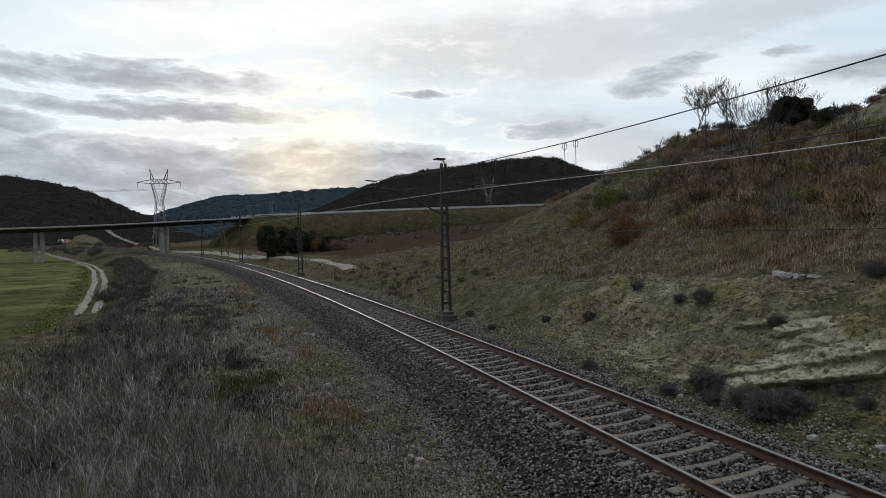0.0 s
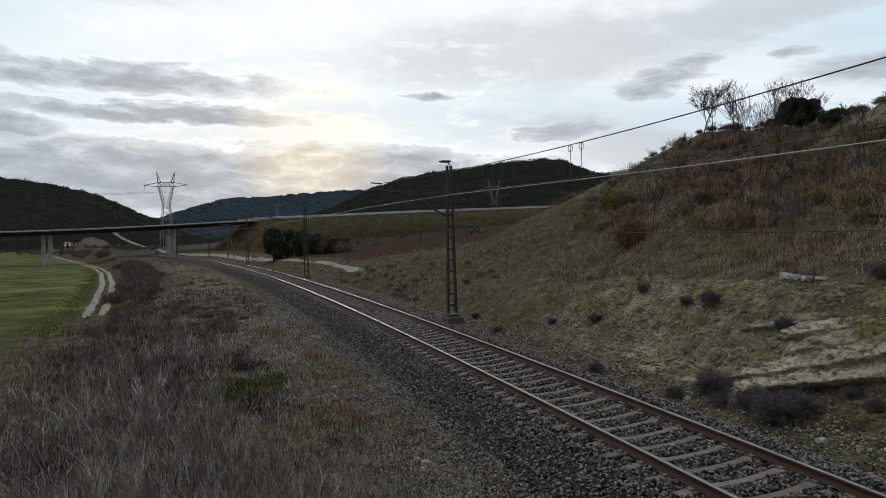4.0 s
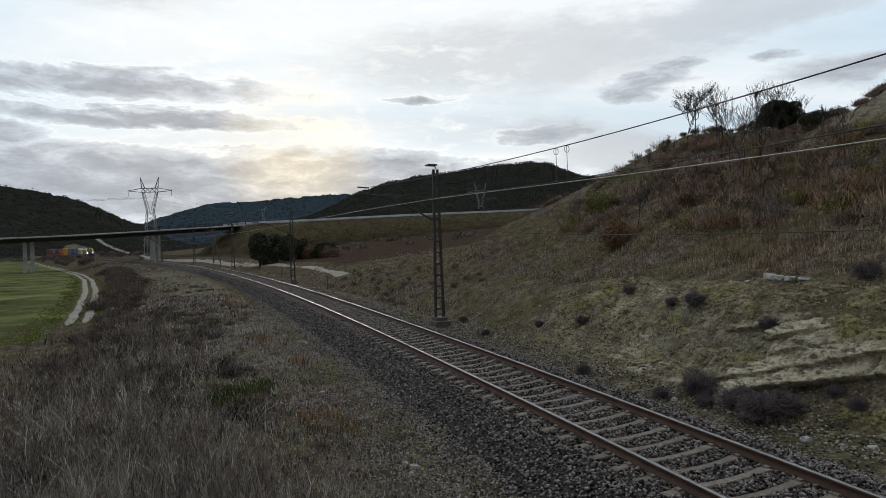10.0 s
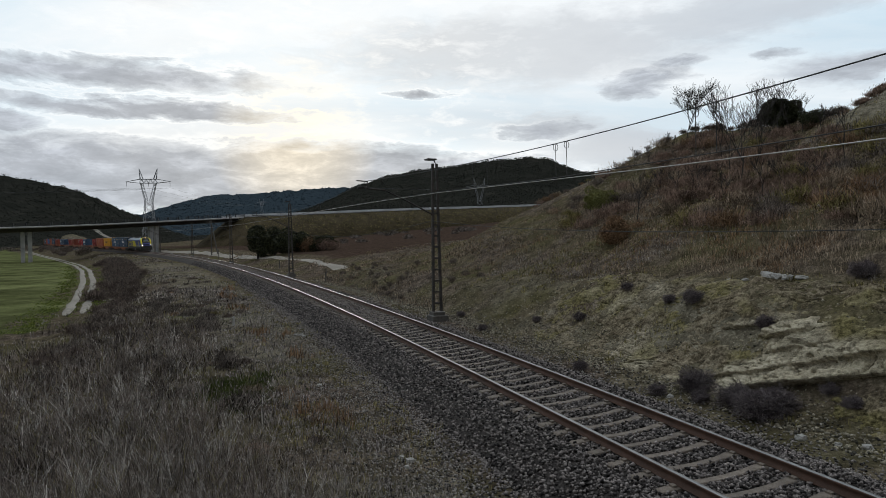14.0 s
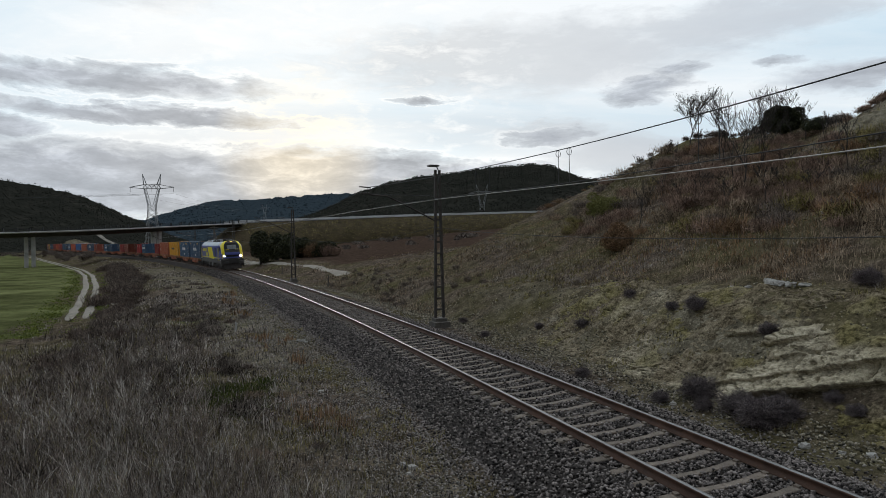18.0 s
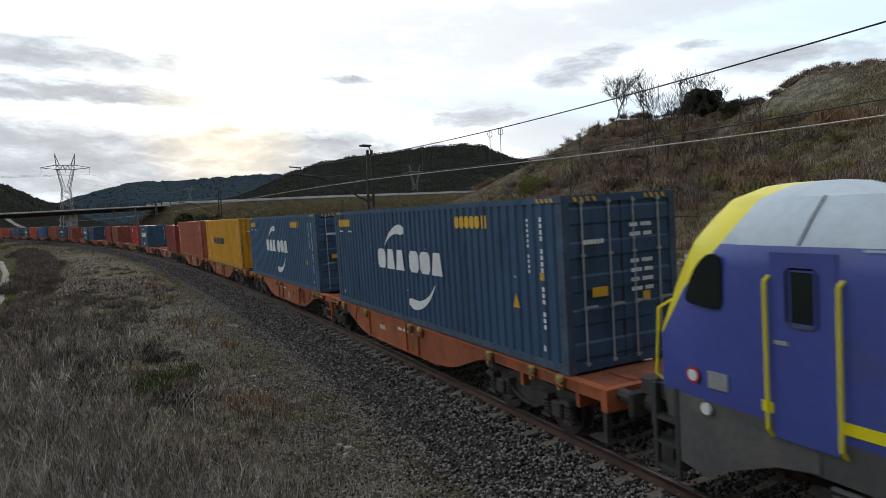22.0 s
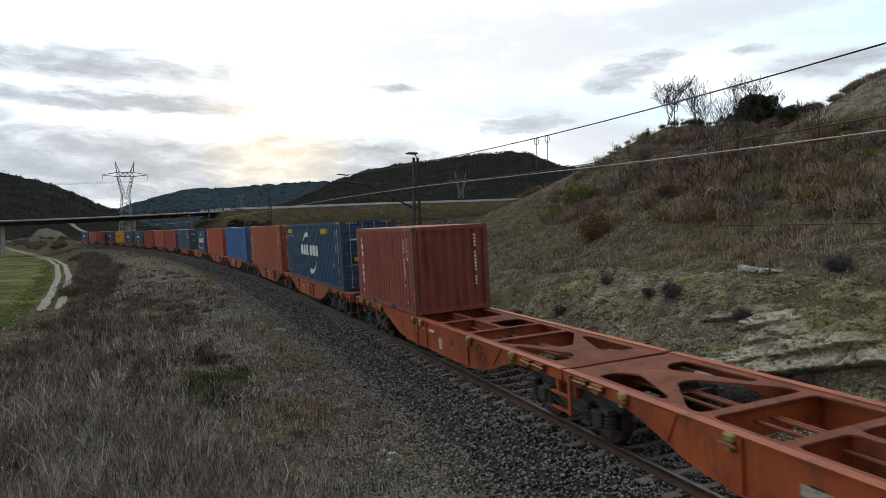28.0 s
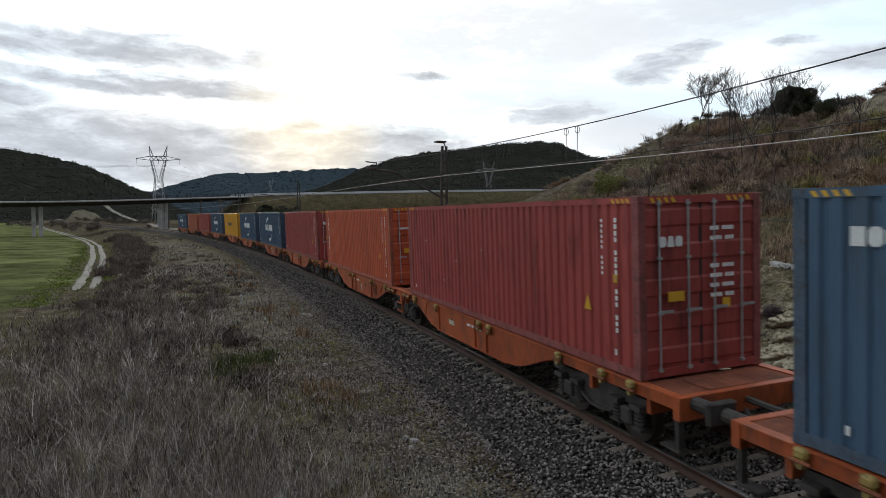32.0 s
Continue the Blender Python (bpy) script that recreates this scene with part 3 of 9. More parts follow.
def sleeper_mesh():
    # concrete sleeper: raised seats under the rails, dished between them
    prof = [(-1.30, -0.20), (-1.25, -0.175), (-0.62, -0.165), (-0.42, -0.185), (0, -0.20), (0.42, -0.185), (0.62, -0.165), (1.25, -0.175), (1.30, -0.20)]
    bm = bmesh.new()
    rows = []
    for w, z in prof:
        half = 0.095 if abs(w) > 0.5 else 0.08
        rows.append([bm.verts.new(c) for c in ((-half - 0.015, w, -0.36), (-half, w, z - 0.012), (-half + 0.015, w, z), (half - 0.015, w, z), (half, w, z - 0.012), (half + 0.015, w, -0.36))])
    for a, b in zip(rows[:-1], rows[1:]):
        for k in range(5):
            bm.faces.new((a[k], a[k + 1], b[k + 1], b[k]))
    bm.faces.new(rows[0])
    bm.faces.new(rows[-1][::-1])
    # rail pads and clips
    for side in (0.87, -0.87):
        for c in (-0.12, 0.12):
            add_box(bm, -0.05, 0.05, side + c - 0.035, side + c + 0.035, -0.17, -0.135)
    return finish("sleeper", bm, M_SLEEPER)


SLEEPER = sleeper_mesh()


def leaning_pose(s):
    th = float(np.interp(s, S_ALL, LT))
    g = math.atan(float(np.interp(s, S_KNOT, S_RISE)))
    d = Vector((math.cos(th) * math.cos(g), math.sin(th) * math.cos(g), math.sin(g)))
    left = Vector((-math.sin(th), math.cos(th), 0)) * math.cos(LEAN) - Vector((0, 0, 1)) * math.sin(LEAN)
    up = d.cross(left)
    m = Matrix((d, left, up)).transposed().to_4x4()
    m.translation = on_line(s)
    return m


def stones(name, count, place, size, material, seed, label, category):
    """Loose stones as jittered octahedra, in one mesh."""
    rng = np.random.default_rng(seed)
    p, r = place(rng, count), rng.uniform(size[0], size[1], count)
    unit = np.array([[1, 0, 0], [-1, 0, 0], [0, 1, 0], [0, -1, 0], [0, 0, 1], [0, 0, -1.0]])
    v = unit[None] * rng.uniform(0.55, 1.25, (count, 6, 1)) * r[:, None, None]
    a, b = rng.uniform(0, 6.28, count), rng.uniform(0, 6.28, count)
    ca, sa, cb, sb = np.cos(a), np.sin(a), np.cos(b), np.sin(b)
    x, y, z = v[..., 0], v[..., 1], v[..., 2]
    x, y = x * ca[:, None] - y * sa[:, None], x * sa[:, None] + y * ca[:, None]
    y, z = y * cb[:, None] - z * sb[:, None], y * sb[:, None] + z * cb[:, None]
    v = np.stack([x, y, z * 0.8], -1) + p[:, None]
    f = np.array([[0, 2, 4], [2, 1, 4], [1, 3, 4], [3, 0, 4], [2, 0, 5], [1, 2, 5], [3, 1, 5], [0, 3, 5]])
    faces = (np.arange(count)[:, None, None] * 6 + f[None]).reshape(-1, 3)
    ob = new(name, big_mesh(name, v.reshape(-1, 3), faces, material))
    return tagged(ob, label, category, kind="stuff")


def frame_points(s, w, z, lean=True):
    """Many points at s, w, z."""
    x, y, zz, th = (np.interp(s, S_ALL, a) for a in (LX, LY, LZ, LT))
    if lean:
        w, z = w * math.cos(LEAN) + z * math.sin(LEAN), z * math.cos(LEAN) - w * math.sin(LEAN)
    return np.stack([x - np.sin(th) * w, y + np.cos(th) * w, zz + z], 1)


def on_bed(rng, n):
    s = 1 + 110 * rng.random(n) ** 2.1
    w = rng.uniform(-3.4, 2.75, n)
    on_tie = (np.abs(np.mod(s + 11.8 + 0.3, 0.6) - 0.3) < 0.10) & (np.abs(w) < 1.28)
    s = np.where(on_tie, s + rng.choice([-1, 1], n) * rng.uniform(0.12, 0.28, n), s)
    z = np.interp(w, [p[0] for p in bed_section[::-1]], [p[1] for p in bed_section[::-1]]) + rng.uniform(0.0, 0.05, n)
    lift = np.where(np.abs(w) < 1.3, rng.uniform(-0.02, 0.03, n), 0)
    return frame_points(s, w, z + lift)


def on_cess(rng, n):
    s = 2 + 45 * rng.random(n) ** 1.4
    w = np.interp(s, [4, 9, 15], [3.2, 2.9, 2.7]) + np.abs(rng.normal(0, 1.0, n)) * np.interp(s, [8, 16, 27, 44], [1.3, 1.9, 2.2, 2.3])
    p = frame_points(s, w, np.zeros(n), False)
    p[:, 2] = ground_z(p[:, 0], p[:, 1]) + 0.01
    return p


def on_spill(rng, n):
    s = 1 + 60 * rng.random(n) ** 1.6
    w = np.abs(rng.normal(0, 0.32, n))
    w = np.where(rng.random(n) < 0.55, 2.5 + w * np.interp(s, [5, 15], [1.3, 1.0]), -3.0 - 1.5 * w)
    p = frame_points(s, w, np.zeros(n), False)
    p[:, 2] = ground_z(p[:, 0], p[:, 1]) + 0.012
    return p


def on_foot(rng, n):
    s = 3 + 40 * rng.random(n)
    w = -3.2 - np.abs(rng.normal(0, 1.3, n))
    p = frame_points(s, w, np.zeros(n), False)
    p[:, 2] = ground_z(p[:, 0], p[:, 1]) + 0.01
    return p


def on_cutting(rng, n):
    s = -2 + 62 * rng.random(n)
    w = -rng.uniform(4.4, 9.9, n)
    p = frame_points(s, w, np.zeros(n), False)
    keep = rng.random(n) < 0.25 + 0.75 * smooth_step(fbm(p[:, 0], p[:, 1], 1.6, 4, 207), -0.05, 0.4)
    p = np.where(keep[:, None], p, frame_points(s, -4.3 - np.abs(rng.normal(0, 0.8, n)), np.zeros(n), False))
    p[:, 2] = ground_z(p[:, 0], p[:, 1]) + 0.02
    return p


def crossties():
    s = -11.8
    for i in range(300):
        ob = new("sleeper", SLEEPER)
        ob.parent = track
        ob.matrix_basis = leaning_pose(s)
        s += 0.6
    # the far ones, joined
    vs = np.array([v.co for v in SLEEPER.vertices])
    SLEEPER.calc_loop_triangles()
    tri = np.array([t.vertices for t in SLEEPER.loop_triangles])
    allv, allf = [], []
    for k, ss in enumerate(np.arange(s, 420, 0.6)):
        m = np.array(leaning_pose(float(ss)))
        allv.append(vs @ m[:3, :3].T + m[:3, 3])
        allf.append(tri + k * len(vs))
    ob = part("far_sleepers", big_mesh("far_sleepers", np.vstack(allv), np.vstack(allf), M_SLEEPER), None, track)
    ob["kind"] = "stuff"

# ---- the train ----
SPEED, WAGON, LOCO = 26.63, 29.59, 23.6
FIRST = 2.88          # s of the first wagon's front end at 22 s


def train_pose(s0, length, t, a=0.2, b=0.8):
    """Pose of a vehicle whose front end lies at s0 (at 22 s) when the train has run until t; x runs back along the train."""
    s = s0 + SPEED * (22.0 - t)
    p, q = on_line(s + a * length), on_line(s + b * length)
    d = (q - p).normalized()
    left = Vector((0, 0, 1)).cross(d).normalized()
    up = d.cross(left)
    left, up = left * math.cos(LEAN) - up * math.sin(LEAN), up * math.cos(LEAN) + left * math.sin(LEAN)
    m = Matrix((d, left, up)).transposed().to_4x4()
    m.translation = (p + q) / 2 - d * length * (a + b) / 2
    return m


RUNS = []             # (thing, s0, length)


def runs(ob, s0, length):
    RUNS.append((ob, s0, length))
    ob.matrix_basis = train_pose(s0, length, 0.0)
    return ob


PAINTS, EDGES = {}, {}


def edge_paint(colour):
    """The same paint, scraped and rusty, for posts, castings and rails."""
    if colour.name not in EDGES:
        c = PAINTS[colour.name]
        EDGES[colour.name] = surface(colour.name + "_worn", tuple(v * 0.5 for v in c), tuple(v * 0.8 + 0.05 for v in c), 0.7, scale=2.4, fine=18.0, bump=0.12, dirt=(0.06, 0.042, 0.032))
    return EDGES[colour.name]


def paint(name, c, dirt=(0.09, 0.07, 0.055), spread=0.8, rough=0.5):
    a, b = tuple(v * spread for v in c), tuple(min(1, v * 1.12) for v in c)
    PAINTS[name] = c
    return surface(name, a, b, rough, 0.0, scale=0.7, fine=9.0, bump=0.06, streak=(1.6, 1.6, 0.35), dirt=None if dirt is None else dirt, per_object=0.06, spec=0.35)


NAVY = paint("navy_container_paint", (0.044, 0.092, 0.165), (0.022, 0.036, 0.058))
MIDBLUE = paint("mid_blue_container_paint", (0.056, 0.118, 0.205), (0.035, 0.056, 0.09))
DEEPBLUE = paint("deep_blue_container_paint", (0.040, 0.080, 0.142), (0.024, 0.036, 0.056))
ROYAL = paint("royal_blue_container_paint", (0.056, 0.162, 0.38), (0.04, 0.085, 0.17))
SLATE = paint("slate_blue_container_paint", (0.065, 0.115, 0.18), (0.06, 0.08, 0.10))
YELLOW = paint("yellow_container_paint", (0.74, 0.36, 0.015), (0.36, 0.16, 0.02))
BROWN = paint("red_brown_container_paint", (0.43, 0.118, 0.058), (0.22, 0.06, 0.034))
DARKBROWN = paint("dark_red_brown_container_paint", (0.32, 0.088, 0.056), (0.13, 0.035, 0.025))
ORANGERED = paint("orange_red_container_paint", (0.52, 0.105, 0.045), (0.22, 0.05, 0.028))
MAROON = paint("maroon_container_paint", (0.36, 0.068, 0.058), (0.10, 0.022, 0.02))
RED = paint("red_container_paint", (0.5, 0.035, 0.035), (0.20, 0.02, 0.02))
CRIMSON = paint("crimson_container_paint", (0.31, 0.042, 0.036), (0.12, 0.022, 0.02))
WHITE = surface("white_lettering", (0.66, 0.66, 0.64), (0.84, 0.84, 0.82), 0.6, scale=3.0, fine=30.0, bump=0.0)
AMBER = surface("amber_lettering", (0.62, 0.33, 0.02), (0.78, 0.45, 0.03), 0.6, scale=3.0, fine=30.0, bump=0.0)
INK = surface("black_lettering", (0.02, 0.02, 0.022), (0.04, 0.04, 0.042), 0.6, scale=3.0, fine=30.0, bump=0.0)
SCUFF = surface("scuffed_metal", (0.30, 0.27, 0.25), (0.55, 0.52, 0.50), 0.7, scale=9.0, fine=40.0, bump=0.1)
ROD = surface("galvanised_rod", (0.32, 0.33, 0.34), (0.52, 0.53, 0.54), 0.5, 0.6, scale=6.0, fine=40.0, bump=0.1)
RUBBER = surface("black_seal", (0.012, 0.012, 0.012), (0.03, 0.03, 0.03), 0.8, scale=6.0, fine=40.0, bump=0.1)
ORANGE = surface("orange_wagon_paint", (0.26, 0.052, 0.016), (0.50, 0.108, 0.027), 0.55, scale=1.1, fine=12.0, bump=0.12, streak=(1.0, 1.0, 0.45), dirt=(0.085, 0.038, 0.024), per_object=0.08)
DECK = surface("worn_deck_paint", (0.13, 0.046, 0.028), (0.34, 0.112, 0.062), 0.9, scale=1.2, fine=14.0, bump=0.2, dirt=(0.10, 0.05, 0.035), per_object=0.15, spec=0.2)
WORN = surface("worn_wagon_paint", (0.24, 0.062, 0.025), (0.46, 0.125, 0.042), 0.6, scale=1.1, streak=(1.0, 1.0, 0.45), fine=12.0, bump=0.1, dirt=(0.10, 0.05, 0.03), per_object=0.08)
RUSTED = surface("faded_brown_wagon_paint", (0.19, 0.055, 0.028), (0.37, 0.11, 0.048), 0.7, scale=1.1, streak=(1.0, 1.0, 0.45), fine=12.0, bump=0.1, dirt=(0.08, 0.045, 0.03), per_object=0.08)
GRIME = surface("grimy_running_gear", (0.022, 0.019, 0.017), (0.090, 0.077, 0.068), 0.75, 0.2, scale=4.0, fine=30.0, bump=0.3)
WHEELSTEEL = surface("wheel_steel", (0.035, 0.028, 0.024), (0.09, 0.07, 0.06), 0.6, 0.5, scale=4.0, fine=30.0, bump=0.2)
CREAM = surface("cream_data_panel", (0.34, 0.30, 0.22), (0.56, 0.50, 0.38), 0.7, scale=8.0, fine=40.0, bump=0.05, dirt=(0.12, 0.08, 0.05))
SPIGOT = surface("yellowed_spigot", (0.22, 0.15, 0.04), (0.46, 0.33, 0.10), 0.7, scale=5.0, fine=30.0, bump=0.2, dirt=(0.08, 0.06, 0.04))


def wave_panel(axis, a, b, fixed, z0, z1, out, pitch=0.278, depth=0.038, thick=0.03):
    """A corrugated sheet from a to b along x (axis x, at y=fixed) or y (axis y, at x=fixed); out: +1 or -1, the outer side."""
    n = max(4, round((b - a) / pitch))
    step = (b - a) / n
    line = []
    for i in range(n):
        for u, dep in ((0.0, 1.0), (0.28, 1.0), (0.42, 0.0), (0.86, 0.0)):
            line.append((a + (i + u) * step, dep))
    line.append((b, 1.0))
    bm = bmesh.new()
    rows = []
    for t, dep in line:
        o = fixed - out * depth * dep
        i = o - out * thick
        cs = [(t, o, z0), (t, o, z1), (t, i, z1), (t, i, z0)] if axis == "x" else [(o, t, z0), (o, t, z1), (i, t, z1), (i, t, z0)]
        rows.append([bm.verts.new(c) for c in cs])
    for p, q in zip(rows[:-1], rows[1:]):
        for k in range(4):
            bm.faces.new((p[k], p[(k + 1) % 4], q[(k + 1) % 4], q[k]))
    bm.faces.new(rows[0])
    bm.faces.new(rows[-1][::-1])
    return bm


def glyph_bars(bm, u0, v0, height, forms, axis, at, squeeze=0.62, gap=0.18, upright=False, lift=0.006, each=None, space=1.0):
    """A row of plain letter-sized shapes on a wall. u runs along the row, v up. forms: o ring, c open ring, i bar, b block, m gate.
    each: called with the mesh of every shape of its own, in place of filling bm."""
    def put(u_a, u_b, v_a, v_b):
        if axis == "y":
            add_box(bm, min(u_a, u_b), max(u_a, u_b), at, at + lift, v_a, v_b)
        else:
            add_box(bm, at - lift, at, min(u_a, u_b), max(u_a, u_b), v_a, v_b)
    wdt, u, v = height * squeeze, u0, v0
    th = height * 0.24
    for g in forms:
        if g != " ":
            if each:
                bm = bmesh.new()
            cut = height * 0.2
            if g in "oc":
                poly = [(u - cut, v), (u - wdt + cut, v), (u - wdt, v + cut), (u - wdt, v + height - cut), (u - wdt + cut, v + height), (u - cut, v + height), (u, v + height - cut), (u, v + cut)]
                add_prism(bm, poly, axis, *((at, at + lift) if axis == "y" else (at - lift, at)))
            elif g == "i":
                put(u - wdt * 0.3, u - wdt * 0.3 - th, v, v + height)
            elif g == "b":
                put(u, u - wdt, v, v + height)
            elif g == "m":
                poly = [(u, v), (u - wdt, v), (u - wdt * 0.8, v + height), (u - wdt * 0.2, v + height)]
                add_prism(bm, poly, axis, *((at, at + lift) if axis == "y" else (at - lift, at)))
            if each:
                each(bm)
        if upright:
            v -= height * (1 + gap)
        else:
            u -= wdt * space if g == " " and space < 1 else wdt * (1 + gap) if g != "i" else wdt * 0.7
    return bm


def arc_bars(bm, u, v, r, a0, a1, wide, at, lift=0.006, steps=9):
    """A crescent on the +y wall, tapering to its ends."""
    pts = []
    for i in range(steps + 1):
        f = i / steps
        a = radians(a0 + (a1 - a0) * f)
        k = wide * min(1.0, 0.10 + 1.15 * f, 0.6 + 6.0 * (1 - f))
        pts.append(((u + math.cos(a) * (r - k / 2), v + math.sin(a) * (r - k / 2)), (u + math.cos(a) * (r + k / 2), v + math.sin(a) * (r + k / 2))))
    return add_prism(bm, [a for a, _ in pts] + [b for _, b in pts[::-1]], "y", at, at + lift)


def lettering(text, size, u, v, at, parent, spacing=1.0):
    """White stencilled words on the +y wall, from u towards smaller x, on the base line v."""
    curve = bpy.data.curves.new("lettering", "FONT")
    curve.body, curve.size, curve.extrude, curve.space_line, curve.resolution_u = text, size, 0.003, spacing, 3
    maker = bpy.data.objects.new("lettering", curve)
    me = bpy.data.meshes.new_from_object(maker)
    bpy.data.objects.remove(maker)
    me.transform(Matrix(((-1, 0, 0, u), (0, 0, 1, at + 0.003), (0, 1, 0, v), (0, 0, 0, 1))))
    me.materials.clear()
    me.materials.append(WHITE)
    ob = new("lettering", me)
    ob.parent = parent
    ob["label"] = "white stencilled lettering"


def deco_on_side(box_ob, style, length, height):
    y = 1.2205
    far = length - 0.35
    def row(mat, label, *args, name="painted_block", **more):
        glyph_bars(None, *args, each=lambda bm: part(name, bm, mat, box_ob, label), **more)
    def plate(mat, label, poly, name, lift=0.0):
        part(name, add_prism(bmesh.new(), poly, "y", y + lift, y + lift + 0.006), mat, box_ob, label)
    if style in ("line", "line_small", "line_worded", "line_twin"):
        mid, k = (length * 0.54, 1.0) if style not in ("line_small", "line_worded") else (length * 0.46, 1.1)
        row(WHITE, "large white painted block", mid + 1.75 * k, height * 0.45, 0.52 * k, "cmm com", "y", y, *((0.95, 0.10) if length < 8 else (1.05, 0.16)), space=0.3 if length < 8 else 0.45)
        for cu, cv, a0, a1 in ((0.19, -0.39, 45, 103), (0.06, 0.63, 217, 286)):
            if style == "line_small":       # shorter sweeps, clear of the blocks
                a0, cv = a0 + 0.3 * (a1 - a0), cv + (0.05 if cv < 0 else -0.05)
            if length > 8 and cv > 0:
                cu -= 0.7
            part("crescent", arc_bars(bmesh.new(), mid + cu, height * 0.45 + cv, 1.43, a0, a1, 0.25, y), WHITE, box_ob, "white painted crescent")
        if style == "line_worded":
            for line_, text in enumerate(("eco container", "bamboo flooring")):
                lettering(text, 0.21, 5.12 - 0.06 * line_, 0.66 - 0.2 * line_, y, box_ob)
        if style == "line_twin":
            row(AMBER, "amber painted block", far - 0.1, height * 0.83, 0.24, "coooo", "y", y, 0.8)
            row(AMBER, "amber painted block", length * 0.30, height * 0.82, 0.25, "coccoii", "y", y, 0.72)
            row(WHITE, "white strip", far - 0.15, height * 0.775, 0.05, "b b", "y", y, 6.6, 0.3, name="strip")
    elif style == "amber":
        row(AMBER, "amber painted block", far - 0.2, height * 0.74, 0.24, "coooo", "y", y, 0.8)
    elif style == "black":
        row(INK, "large black painted block", length * 0.735, height * 0.45, 0.42, "comimcmoiobc", "y", y, 0.66, 0.22)
        row(WHITE, "white emblem panel", length * 0.83, height * 0.46, 0.34, "b", "y", y, 1.0, name="emblem")
        plate(NAVY, "blue emblem disc", [(length * 0.83 - 0.17 + 0.1 * math.cos(k * 0.5236), height * 0.46 + 0.17 + 0.1 * math.sin(k * 0.5236)) for k in range(12)], "emblem_disc", 0.006)
    elif style == "column":
        row(WHITE, "white painted block", far - 0.3, height * 0.80, 0.19, "iocioom", "y", y, 0.95, 0.28, upright=True)
    elif style == "corner":
        row(WHITE, "white painted block", far - 0.2, height * 0.72, 0.34, "cmi", "y", y, 0.9, 0.1)
    elif style == "crest":
        row(WHITE, "white painted block", far - 0.35, height * 0.79, 0.20, "bcoooco", "y", y, 0.8)
        for q in ([(2.75, 2.5), (2.55, 2.62), (1.15, 1.72), (1.35, 1.60)], [(2.54, 2.62), (2.56, 2.5), (1.6, 2.5), (1.55, 2.62)], [(1.14, 1.73), (1.34, 1.76), (1.15, 2.25), (1.0, 2.2)]):
            plate(AMBER, "amber emblem bar", q, "emblem")
    bm = bmesh.new()
    if length > 8:
        glyph_bars(bm, 0.62, height * 0.86, 0.075, "bbbb bbbbb bbb bbb", "y", y, 0.85, 0.42, upright=True)
        glyph_bars(bm, 1.0, height * 0.86, 0.055, "bbbbbb bbbb", "y", y, 0.8, 0.6, upright=True)
    else:
        glyph_bars(bm, 0.78, height * 0.83, 0.078, "bbbb bbbbbb b", "y", y, 0.8, 0.42, upright=True)
        glyph_bars(bm, 0.52, height * 0.62, 0.09, "b", "y", y, 1.1)
        lettering("2\n2\nG\n1", 0.15, 0.52, height * 0.83, y, box_ob, 1.0)
    part("marking", bm, WHITE, box_ob, "small white marking columns")["kind"] = "stuff"
    if length > 8:
        plate(AMBER, "amber warning triangle", [(1.55, height * 0.33), (1.33, height * 0.33), (1.44, height * 0.42)], "warning_sign")
        row(AMBER, "amber notice", 0.66, height * 0.52, 0.13, "b", "y", y, 0.8, name="notice")
    # scrapes and patched paint
    rng = random.Random(length * 7 + height * 3 + len(style))
    for _ in range(5 if length > 8 else 3):
        u, v = rng.uniform(0.8, length - 0.8), rng.uniform(0.35, height * 0.7)
        w_, h_ = rng.uniform(0.05, 0.14), rng.uniform(0.015, 0.04)
        plate(SCUFF, "bare scuffed spot", [(u, v), (u + w_ * 0.6, v - h_ * 0.4), (u + w_, v + h_ * 0.5), (u + w_ * 0.4, v + h_)], "scuff")
    for u in (0.55, length - 0.75):
        row(WHITE, "small white mark", u + 0.1, 0.30, 0.10, "b", "y", y, 0.5, name="mark")


